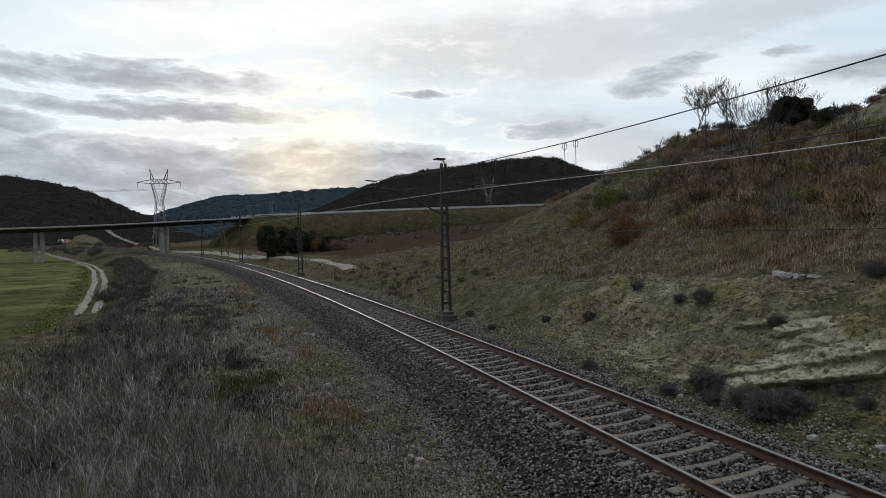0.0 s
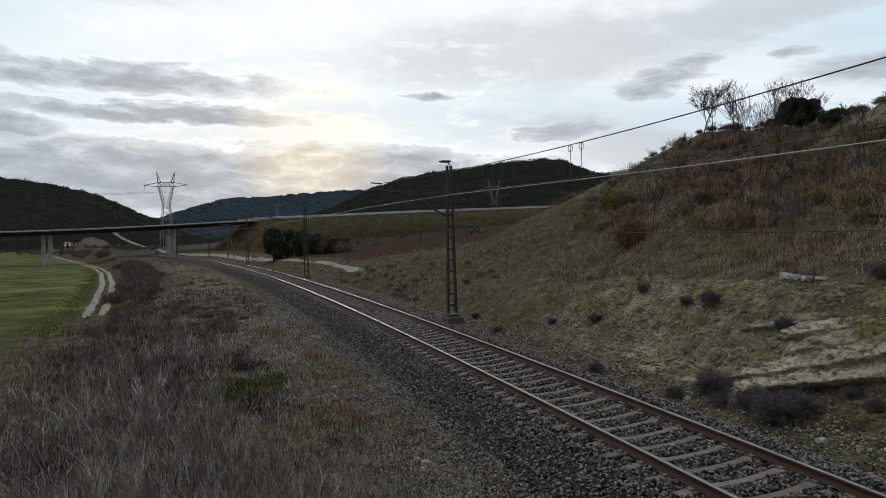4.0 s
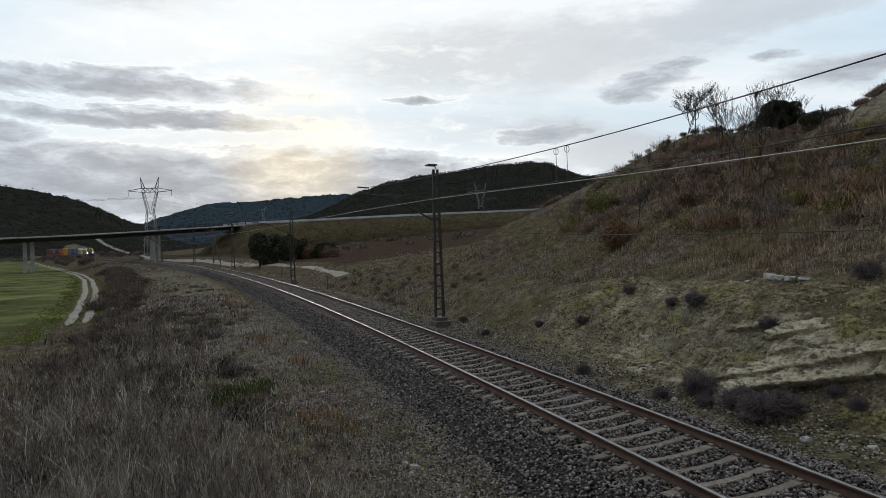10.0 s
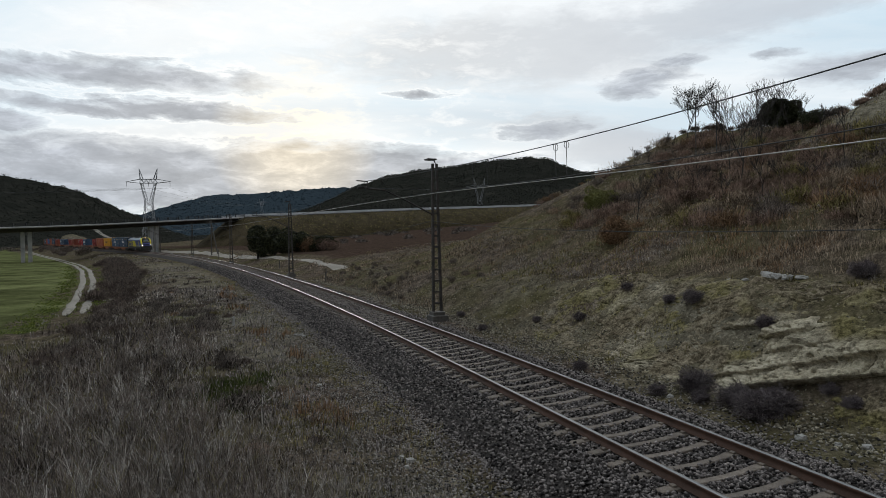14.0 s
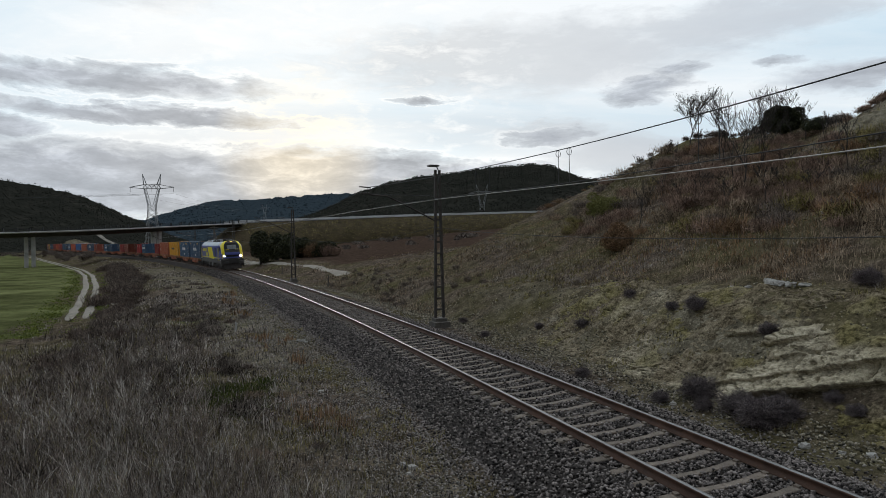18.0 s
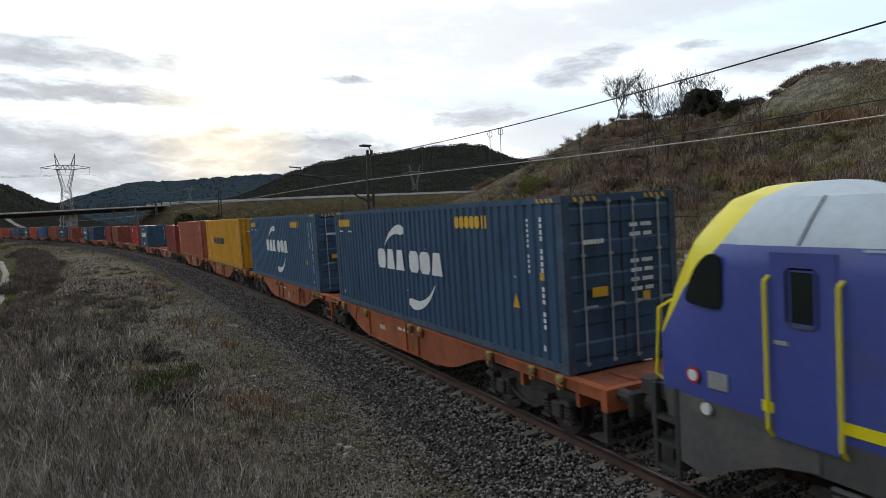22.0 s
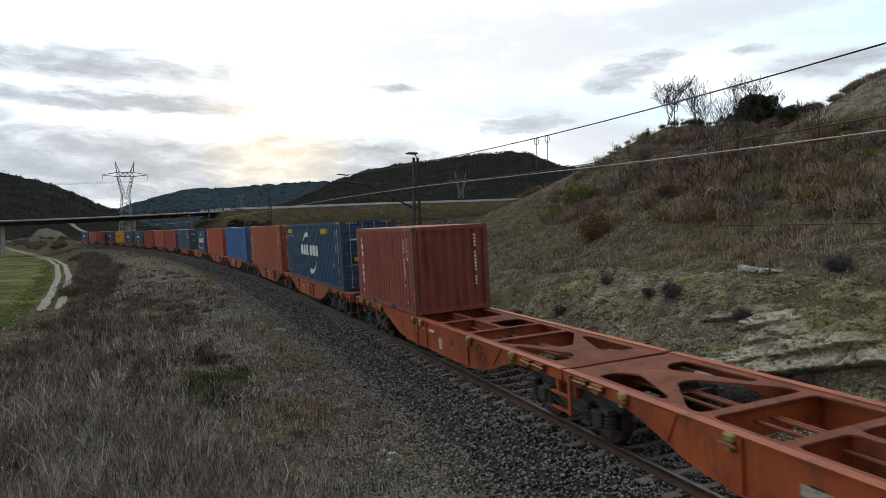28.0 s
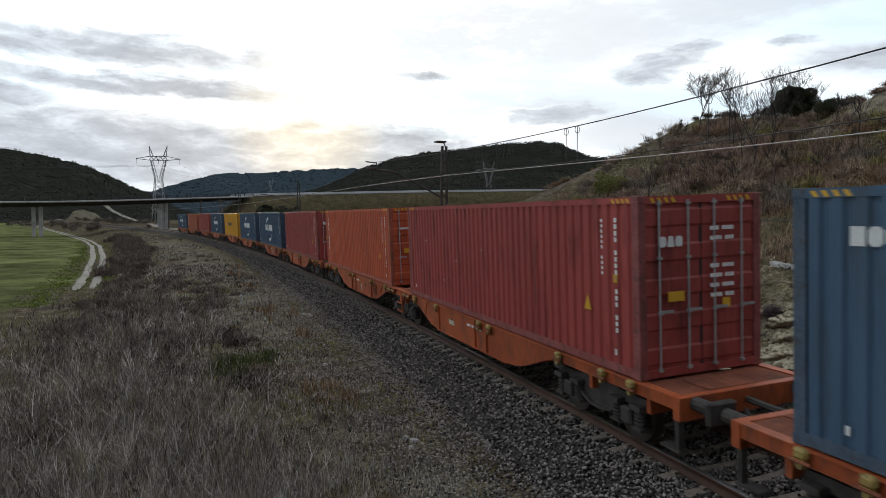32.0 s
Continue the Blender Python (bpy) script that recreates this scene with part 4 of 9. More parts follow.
def make_container(label, length, height, colour, style="plain", doors_front=True, end_style="plain", roof=None):
    ob = thing("container", label, "container", "containers on the train")
    edge = edge_paint(colour)
    rod = edge if colour in (YELLOW, SLATE) else ROD
    w = 1.219
    post, rail = 0.16, 0.11
    for sgn in (1, -1):
        part("side_panel", wave_panel("x", post, length - post, sgn * (w - 0.004), 0.16, height - rail, sgn), colour, ob)
        part("top_rail", box(post, length - post, sgn * w - (0.06 if sgn > 0 else 0), sgn * w + (0.0 if sgn > 0 else 0.06), height - rail, height - 0.012), colour, ob)
        part("bottom_rail", box(post, length - post, sgn * w - (0.05 if sgn > 0 else 0), sgn * w + (0.0 if sgn > 0 else 0.05), 0.02, 0.16), edge, ob)
        for x in (0, length - post):
            part("corner_post", box(x, x + post, sgn * w - (0.14 if sgn > 0 else 0), sgn * w + (0 if sgn > 0 else 0.14), 0.118, height - 0.118), edge, ob)
            for z in (0, height - 0.118):
                part("corner_casting", box(x - 0.002, x + 0.178, sgn * w - (0.16 if sgn > 0 else -0.002), sgn * w + (0.002 if sgn > 0 else 0.16), z, z + 0.118, 0.006), edge, ob)
    # roof sheet with shallow ribs
    bm = bmesh.new()
    n = int(length / 0.55)
    xs = [0.1 + (length - 0.2) * i / n for i in range(n + 1)]
    for a, b in zip(xs[:-1], xs[1:]):
        add_box(bm, a, b - 0.12, -w + 0.05, w - 0.05, height - 0.05, height - 0.006)
        add_box(bm, b - 0.12, b, -w + 0.05, w - 0.05, height - 0.05, height - 0.024)
    part("roof", bm, roof or colour, ob)
    part("floor", box(0.1, length - 0.1, -w + 0.05, w - 0.05, 0.06, 0.13), GRIME, ob)
    for x, doors in ((0.0, doors_front), (length, not doors_front)):
        out = -1 if x == 0 else 1
        part("header", box(min(x, x - out * 0.1), max(x, x - out * 0.1), -w + 0.14, w - 0.14, height - 0.13, height - 0.012), colour, ob)
        part("end_sill", box(min(x, x - out * 0.1), max(x, x - out * 0.1), -w + 0.14, w - 0.14, 0.02, 0.15), colour, ob)
        if not doors:
            part("end_panel", wave_panel("y", -w + 0.14, w - 0.14, x - out * 0.012, 0.15, height - 0.13, out, 0.30, 0.045), colour, ob)
            if x == 0:
                bm = bmesh.new()
                glyph_bars(bm, -0.75, height * 0.86, 0.075, "bbbb bbbbbb bbb", "x", -0.002, 0.9, 0.4, upright=True)
                part("marking", bm, WHITE, ob, "small white marking column")["kind"] = "stuff"
            continue
        for sgn in (1, -1):
            y0, y1 = (0.012, w - 0.15) if sgn > 0 else (-w + 0.15, -0.012)
            prof = [(x - out * 0.07, 0.155), (x - out * 0.034, 0.155)]   # pressed bands
            for k in range(5):
                zc = 0.35 + (height - 0.7) * k / 4
                prof += [(x - out * 0.034, zc - 0.15), (x - out * 0.014, zc - 0.11), (x - out * 0.014, zc + 0.11), (x - out * 0.034, zc + 0.15)]
            prof += [(x - out * 0.034, height - 0.135), (x - out * 0.07, height - 0.135)]
            bm = add_prism(bmesh.new(), prof, "y", y0, y1)
            door = part("door", bm, colour, ob)
            for yy in (y0 + 0.25 * (y1 - y0), y0 + 0.78 * (y1 - y0)):
                bm = tube((x + out * 0.012, yy, 0.10), (x + out * 0.012, yy, height - 0.07), 0.0165, seg=6)
                for zz in (0.14, height * 0.36, height * 0.66, height - 0.13):
                    add_box(bm, x + out * 0.012 - 0.025, x + out * 0.012 + 0.022, yy - 0.038, yy + 0.038, zz - 0.022, zz + 0.022)
                part("lock_rod", bm, rod, door)
                part("handle", box(x + out * 0.03 - 0.01, x + out * 0.03 + 0.01, yy - 0.24, yy + 0.03, height * 0.36, height * 0.36 + 0.045), rod, door)
            part("seal", box(min(x - out * 0.026, x - out * 0.04), max(x - out * 0.026, x - out * 0.04), (y0 if sgn > 0 else y1) - 0.012, (y0 if sgn > 0 else y1) + 0.012, 0.15, height - 0.13), RUBBER, door)
            if x == 0:
                bm = bmesh.new()
                if sgn < 0:
                    for row in range(6):
                        glyph_bars(bm, y0 + 0.92, height * (0.80 - 0.055 * row - (0.1 if row > 1 else 0)), 0.065, "bbbb bbb" if row % 2 else "bbb bbbb", "x", x - 0.032 + 0.012, 0.75, 0.25)
                else:
                    glyph_bars(bm, y1 - 0.22, height * 0.72, 0.17 if end_style != "plain" else 0.08, "omc" if end_style != "plain" else "cooomo", "x", x - 0.032 + 0.012, 0.8, 0.15)
                part("marking", bm, WHITE, door, "white stencilled markings")["kind"] = "stuff"
                bm = bmesh.new()
                glyph_bars(bm, (y0 + y1) / 2 + 0.15, height * (0.42 if sgn > 0 else 0.36), 0.16, "b", "x", x - 0.02, 2.0 if sgn > 0 else 1.0)
                part("notice", bm, AMBER, door, "amber notice")
    deco_on_side(ob, style, length, height)
    if height > 2.8:
        bm = bmesh.new()
        for k in range(4):
            for u in (0.20 + 0.13 * k, length - 0.72 + 0.13 * k):
                add_prism(bm, [(u, height - 0.10), (u + 0.06, height - 0.10), (u + 0.11, height - 0.03), (u + 0.05, height - 0.03)], "y", w, w + 0.004)
            for u in (-w + 0.22 + 0.13 * k, w - 0.72 + 0.13 * k):
                add_prism(bm, [(u, height - 0.11), (u + 0.06, height - 0.11), (u + 0.11, height - 0.03), (u + 0.05, height - 0.03)], "x", -0.004, 0.0)
        part("height_marking", bm, AMBER, ob, "amber slanted height stripes")["kind"] = "stuff"
    if length < 8:
        for sgn in (1, -1):
            for u in (-1.03, 1.03):
                # no opening cut: a black plate paints the shade inside each pocket
                part("fork_pocket", box(length / 2 + u - 0.18, length / 2 + u + 0.18, sgn * 1.2195 - 0.004, sgn * 1.2195 + 0.004, 0.03, 0.145), RUBBER, ob, "flat dark plate standing for a shaded forklift pocket")
    return ob


# ---- wagons ----


def make_bogie(parent, x, wheels=(-0.9, 0.9), material=None, long=1.0):
    material = material or GRIME
    bm = bmesh.new()
    for sgn in (1, -1):
        # side frame: a beam over the axle boxes that sweeps down in a bow between the wheels
        prof = [(-1.42, 0.66), (-1.36, 0.80), (-0.62, 0.80), (-0.42, 0.86), (0.42, 0.86), (0.62, 0.80), (1.36, 0.80), (1.42, 0.66), (0.66, 0.62), (0.46, 0.46), (0.2, 0.36), (-0.2, 0.36), (-0.46, 0.46), (-0.66, 0.62)]
        add_prism(bm, [(x + a * long, b) for a, b in prof], "y", sgn * 1.0 - 0.05, sgn * 1.0 + 0.05)
        add_prism(bm, [(x + a * long, b) for a, b in ((-0.66, 0.58), (-0.46, 0.42), (-0.2, 0.32), (0.2, 0.32), (0.46, 0.42), (0.66, 0.58), (0.66, 0.63), (0.44, 0.47), (0.2, 0.37), (-0.2, 0.37), (-0.44, 0.47), (-0.66, 0.63))], "y", sgn * 1.0 - 0.10, sgn * 1.0 + 0.12)
    add_box(bm, x - 0.2, x + 0.2, -1.0, 1.0, 0.5, 0.82)
    add_box(bm, x - 1.36 * long, x - 1.26 * long, -1.0, 1.0, 0.62, 0.76)
    add_box(bm, x + 1.26 * long, x + 1.36 * long, -1.0, 1.0, 0.62, 0.76)
    bogie = part("bogie", bm, material, parent, "grimy two-axle bogie" if len(wheels) == 2 else "grimy three-axle bogie")
    for wx in wheels:
        bm = bmesh.new()
        add_tube(bm, (x + wx, -1.05, 0.46), (x + wx, 1.05, 0.46), 0.075, seg=8)
        part("axle", bm, WHEELSTEEL, bogie)
        for sgn in (1, -1):
            bm = bmesh.new()
            add_tube(bm, (x + wx, sgn * 0.80, 0.46), (x + wx, sgn * 0.935, 0.46), 0.46, seg=24)
            add_tube(bm, (x + wx, sgn * 0.775, 0.46), (x + wx, sgn * 0.80, 0.46), 0.485, seg=24)
            part("wheel", bm, WHEELSTEEL, bogie)
            bm = box(x + wx - 0.14, x + wx + 0.14, sgn * 1.06 - 0.08, sgn * 1.06 + 0.12, 0.32, 0.60, 0.03)
            part("axle_box", bm, material, bogie)
            for dx in (-0.29, 0.29):
                bm = bmesh.new()
                for k in range(5):
                    add_tube(bm, (x + wx + dx, sgn * 1.08, 0.33 + k * 0.062), (x + wx + dx, sgn * 1.08, 0.37 + k * 0.062), 0.105, seg=9)
                add_tube(bm, (x + wx + dx, sgn * 1.08, 0.33), (x + wx + dx, sgn * 1.08, 0.66), 0.07, seg=7)
                add_box(bm, x + wx + dx - 0.13, x + wx + dx + 0.13, sgn * 1.08 - 0.13, sgn * 1.08 + 0.13, 0.62, 0.70)
                add_box(bm, x + wx + dx - 0.12, x + wx + dx + 0.12, sgn * 1.08 - 0.10, sgn * 1.08 + 0.10, 0.28, 0.33)
                part("spring", bm, material, bogie, "grimy coil spring")
    return bogie


def rounded(poly, r=0.12):
    """A polygon with its corners cut into short arcs."""
    out, n = [], len(poly)
    for i, c in enumerate(poly):
        c, a, b = Vector(c), Vector(poly[i - 1]), Vector(poly[(i + 1) % n])
        p, q = c + (a - c).normalized() * min(r, (a - c).length * 0.45), c + (b - c).normalized() * min(r, (b - c).length * 0.45)
        out += [p, (p + q) * 0.25 + c * 0.5, q]
    return out


def deck_plate(L, front):
    """Top plate of one half wagon; u runs from the pivot to the buffers."""
    holes = []
    for k in (1, -1):
        holes.append([(0.68, 0.95 * k), (0.68, 0.55 * k), (1.0, 0.30 * k), (2.32, 0.80 * k), (2.32, 0.97 * k)])
        holes.append([(L - 2.7, 0.32 * k), (L - 2.7, 0.98 * k), (L - 1.5, 0.98 * k), (L - 1.5, 0.42 * k)])
        for u0, u1 in ((4.58, 6.2 if k > 0 else 5.5), (6.38, 7.95), (8.15, 9.75), (9.95, 11.6)):
            holes.append([(u0, 0.07 * k), (u0, 0.98 * k), (u1, 0.98 * k), (u1, 0.07 * k)])
    holes.append([(1.72, -0.16), (1.72, 0.16), (2.85, 0.97), (3.1, 0.97), (3.1, -0.97), (2.85, -0.97)])
    holes.append([(3.3, -0.98), (3.3, 0.98), (4.4, 0.98), (4.4, -0.98)])
    bm = bmesh.new()
    edges = []
    for poly in [[(0.06, -1.165), (L - 0.63, -1.165), (L - 0.63, 1.165), (0.06, 1.165)]] + [rounded(h) for h in holes]:
        vs = [bm.verts.new(((L - p[0]) if front else p[0], p[1], 1.075)) for p in poly]
        edges += [bm.edges.new((vs[i], vs[(i + 1) % len(vs)])) for i in range(len(vs))]
    bmesh.ops.triangle_fill(bm, use_beauty=True, edges=edges)
    top = bmesh.ops.extrude_face_region(bm, geom=bm.faces[:])
    for v in top["geom"]:
        if isinstance(v, bmesh.types.BMVert):
            v.co.z += 0.03
    return bm


def make_platform(front, material, label):
    """One half of an articulated two-part container wagon; front: with buffers at x = 0, else at the far end."""
    L = WAGON / 2
    ob = thing("container_wagon", label, "wagon", "wagons of the train")
    def X(v):            # v measured from the buffered end
        return v if front else L - v
    def span(a, b):
        return (min(X(a), X(b)), max(X(a), X(b)))
    # fish-bellied side sills
    prof = [(0.62, 1.10), (L - 0.05, 1.10), (L - 0.05, 0.91), (L - 1.3, 0.91), (L - 1.75, 0.88), (L - 2.1, 0.81), (L - 3.1, 0.48), (L - 3.4, 0.41), (L - 3.8, 0.39), (6.2, 0.39), (5.8, 0.42), (5.4, 0.50), (4.5, 0.81), (4.2, 0.89), (3.8, 0.92), (0.62, 0.92)]
    for sgn in (1, -1):
        part("side_sill", prism([(X(a), b) for a, b in prof], "y", sgn * 1.20 - 0.03, sgn * 1.20 + 0.03), material, ob)
        part("sill_flange", box(*span(0.62, L - 0.05), sgn * 1.20 - 0.10, sgn * 1.20 + 0.06, 1.10, 1.125), material, ob)
        bm = bmesh.new()
        add_box(bm, *span(6.2, L - 3.8), sgn * 1.20 - 0.08, sgn * 1.20 + 0.055, 0.365, 0.39)
        part("lower_flange", bm, material, ob)
        for v in (7.28, 8.0, 10.72):
            part("rib", box(*span(v, v + 0.05), sgn * 1.23 - (0.0 if sgn > 0 else 0.05), sgn * 1.23 + (0.05 if sgn > 0 else 0), 0.41, 1.09), material, ob)
        for v in (1.5, 2.3, 3.75, 7.0, 7.6, 10.8, 12.9):
            clamp = part("spigot", box(*span(v, v + 0.17), sgn * 1.28 - 0.05, sgn * 1.28 + 0.06, 1.01, 1.135, 0.03), SPIGOT, ob, "yellowed folding container spigot")
            part("hinge", prism([(X(v + 0.02), 1.01), (X(v + 0.15), 1.01), (X(v + 0.12), 0.90), (X(v + 0.05), 0.90)], "y", *sorted((sgn * 1.25, sgn * 1.33))), SPIGOT, clamp)
            part("pin", tube((X(v - 0.05), sgn * 1.33, 0.985), (X(v + 0.24), sgn * 1.33, 0.985), 0.022, seg=6), DECK, clamp)
        for v in (L - 1.32, L - 0.85):      # rusty brackets folded down beside the joint
            bracket = part("bracket", prism([(X(v), 1.10), (X(v + 0.30), 1.10), (X(v + 0.26), 0.99), (X(v + 0.16), 0.94), (X(v + 0.05), 0.99)], "y", *sorted((sgn * 1.235, sgn * 1.34))), DECK, ob, "rusty folded bracket")
            part("pin", tube((X(v - 0.04), sgn * 1.345, 1.06), (X(v + 0.34), sgn * 1.345, 1.04), 0.02, seg=6), SPIGOT, bracket)
        part("gusset", prism([(X(L - 2.95), 1.09), (X(L - 2.35), 1.09), (X(L - 2.75), 0.66)], "y", *sorted((sgn * 1.23, sgn * 1.255))), material, ob)
        # slot as a thin dark plate, its inner shade painted, not cut out
        part("sill_slot", box(*span(9.65, 9.83), sgn * 1.231 - 0.004, sgn * 1.231 + 0.004, 0.72, 0.86), GRIME, ob, "dark plate standing for a shaded slot in the sill")
        bm = bmesh.new()
        if sgn > 0:
            glyph_bars(bm, max(*span(7.6, 8.6)), 0.86, 0.07, "bbb bb bbbbb", "y", 1.2305, 0.9, 0.25, lift=0.004)
            part("marking", bm, WHITE, ob, "white stencilled marking")["kind"] = "stuff"
            if not front:
                bm, c = bmesh.new(), X(11.55)
                for k in range(16):
                    a0, a1 = k * math.pi / 8, (k + 1) * math.pi / 8
                    add_tube(bm, (c + 0.25 * math.cos(a0), 1.31, 0.82 + 0.25 * math.sin(a0)), (c + 0.25 * math.cos(a1), 1.31, 0.82 + 0.25 * math.sin(a1)), 0.018, seg=5)
                for k in range(3):
                    add_tube(bm, (c - 0.24 * math.cos(k * 1.047), 1.31, 0.82 - 0.24 * math.sin(k * 1.047)), (c + 0.24 * math.cos(k * 1.047), 1.31, 0.82 + 0.24 * math.sin(k * 1.047)), 0.012, seg=5)
                add_tube(bm, (c, 1.23, 0.82), (c, 1.33, 0.82), 0.035, seg=6)
                part("brake_wheel", bm, DECK, ob, "rusty brake hand wheel")
        part("data_plate", box(*span(3.75, 4.05), sgn * 1.235 - 0.012, sgn * 1.235 + 0.012, 0.80, 1.06), GRIME, ob, "dark grey plate")
    # open deck: one plate with rounded openings, splayed arms towards the pivot
    part("deck_plate", deck_plate(L, front), DECK, ob, "dusty deck plate with rounded openings")
    for y in (-0.44, 0.0, 0.44):
        part("inner_beam", box(*span(3.1, L - 4.5 if y == 0 else L - 4.2), y - 0.03, y + 0.03, 0.60 if y == 0 else 0.66, 1.07 if y == 0 else 0.84), material, ob)
    for v in (1.3, 2.9, L - 9.85, L - 8.05, L - 6.29, L - 4.49, L - 3.2, L - 0.3):
        part("cross_member", box(*span(v - 0.05, v + 0.05), -1.165, 1.165, 0.66, 1.07), material, ob)
    for y in (-0.22, -0.14, 0.16):
        part("pipe", tube((X(0.9), y, 0.90), (X(L - 0.5), y, 0.90), 0.028, seg=6), DECK, ob)
    part("footplate", box(*span(0.66, 1.25), -0.35, 0.55, 1.107, 1.125), DECK, ob)
    part("data_panel", box(*(span(9.55, 9.95) if front else span(8.85, 9.08)), 1.231, 1.236, 0.70 if front else 0.50, 0.83 if front else 0.78), CREAM, ob, "cream painted data panel")
    part("headstock", box(*span(0.5, 0.64), -1.25, 1.25, 0.78, 1.12), material, ob)
    for sgn in (1, -1):
        bm = bmesh.new()
        add_tube(bm, (X(0.52), sgn * 0.975, 1.02), (X(0.12), sgn * 0.975, 1.02), 0.10, seg=10)
        add_box(bm, *span(0.0, 0.07), sgn * 0.975 - 0.24, sgn * 0.975 + 0.24, 0.85, 1.19, None, 0.03)
        part("buffer", bm, GRIME, ob)
        part("step", box(*span(0.55, 0.95), sgn * 1.22 - 0.18, sgn * 1.22 + 0.02, 0.30, 0.33), GRIME, ob)
        part("step_hanger", box(*span(0.56, 0.64), sgn * 1.22 - 0.09, sgn * 1.22 + 0.0, 0.31, 0.86), GRIME, ob)
    bm = tube((X(0.5), 0, 0.95), (X(-0.05), 0, 0.93), 0.05, seg=6)
    add_tube(bm, (X(0.3), 0.25, 0.9), (X(0.02), 0.22, 0.55), 0.03, seg=6)
    part("coupling", bm, GRIME, ob)
    part("brake_pipe", tube((X(2.8), 0.75, 0.7), (X(L - 2.8), 0.75, 0.7), 0.03, seg=6), GRIME, ob)
    make_bogie(ob, X(2.8))
    if front:
        make_bogie(ob, L)
        part("joint_plate", box(L - 0.3, L + 0.3, -0.5, 0.5, 0.86, 1.04), material, ob)
    if front:
        bm = box(L - 0.34, L - 0.27, 1.25, 1.30, 0.36, 1.08)
        for z in (0.38, 0.66):
            add_box(bm, L - 0.27, L + 0.30, 1.25, 1.30, z, z + 0.045)
        part("ladder", bm, material, ob)
    return ob


def build_wagons():
    kinds = {}
    for tone, mat_, word in (("rusted", RUSTED, "faded red-brown"), ("worn", WORN, "worn orange-brown"), ("new", ORANGE, "bright orange")):
        for front in (True, False):
            kinds[tone, front] = make_platform(front, mat_, f"{word} half of an articulated container flat wagon")
    used = set()
    for i in range(14):
        for front in (True, False):
            key = ("worn" if i < 2 else "rusted" if i < 4 else "new", front)
            src = kinds[key]
            ob = src if key not in used else copy_thing(src, Matrix())
            used.add(key)
            runs(ob, FIRST + WAGON * i + (0 if front else WAGON / 2), WAGON / 2)


FLOOR = 1.135


def build_containers():
    hc, std, l40, l20 = 2.896, 2.591, 12.192, 6.058
    kind = {
        "navy40": lambda: make_container("navy blue forty-foot container with large white lettering", l40, hc, NAVY, "line_twin"),
        # lighter than navy40: light angle and wear are both put into its colour
        "blue40": lambda: make_container("mid blue forty-foot container with large white lettering", l40, hc, MIDBLUE, "line_twin"),
        "navy40b": lambda: make_container("dark blue forty-foot container with white lettering", l40, hc, DEEPBLUE, "line"),
        "yellow40": lambda: make_container("yellow forty-foot container with black lettering", l40, hc, YELLOW, "black"),
        "brown40": lambda: make_container("red-brown forty-foot container with doors forward", l40, hc, BROWN, "column"),
        "royal40": lambda: make_container("plain royal blue forty-foot container, scuffed", l40, hc, ROYAL, "plain"),
        "orange40": lambda: make_container("orange-red forty-foot container with upright white lettering", l40, hc, ORANGERED, "column"),
        "slate40": lambda: make_container("slate blue forty-foot container with an amber emblem", l40, hc, SLATE, "crest", end_style="big"),
        "maroon40": lambda: make_container("maroon forty-foot container with white door markings", l40, hc, MAROON, "plain", end_style="big"),
        "maroon20": lambda: make_container("dull crimson twenty-foot container", l20, std, CRIMSON, "plain", False),
        "navy20": lambda: make_container("blue twenty-foot container with white lettering", l20, std, MIDBLUE, "line_small", False),
        "worded20": lambda: make_container("blue twenty-foot container with white lettering and slogan", l20, std, MIDBLUE, "line_worded", False),
        "red20": lambda: make_container("bright red twenty-foot container with white lettering", l20, std, RED, "corner", True, "big"),
        "brown20": lambda: make_container("dark red-brown twenty-foot container with upright lettering", l20, std, DARKBROWN, "column", False),
        "amber20": lambda: make_container("dark blue twenty-foot container with amber lettering", l20, std, NAVY, "amber", False),
    }
    order = "navy40 blue40 yellow40 brown40 maroon20 navy20 red20 brown20 maroon20 amber20 navy20 brown20 navy40 brown40 royal40 orange40 worded20 slate40 maroon40 orange40 maroon40 navy40b navy40b yellow40 navy40b maroon40 brown40 navy40b".split()
    made = {}
    for i, name in enumerate(order):
        ob = copy_thing(made[name], Matrix()) if name in made else kind[name]()
        made.setdefault(name, ob)
        length = l40 if "40" in name else l20
        start = FIRST + WAGON * (i // 2)
        inset = 1.42 if length > 8 else 1.05
        s0 = start + inset if i % 2 == 0 else start + WAGON - inset - length
        RUNS.append((ob, s0, length))


def motions():
    """Keys the train along the line."""
    times = [0.0, 1.0, 2.0, 3.0, 4.0, 5.0, 6.0, 7.0, 8.0, 9.0, 10.0, 11.0, 12.0, 13.0, 14.0, 15.0, 16.0, 17.0, 18.0, 19.0, 20.0, 21.0, 22.0, 23.0, 24.0, 25.0, 26.0, 27.0, 28.0, 29.0, 30.0, 31.0, 32.0]
    for ob, s0, length in RUNS:
        up = Matrix.Translation((0, 0, FLOOR if ob.name.startswith("container") and not ob.name.startswith("container_w") else 0))
        walk(ob, [(t, train_pose(s0, length, t) @ up) for t in times])

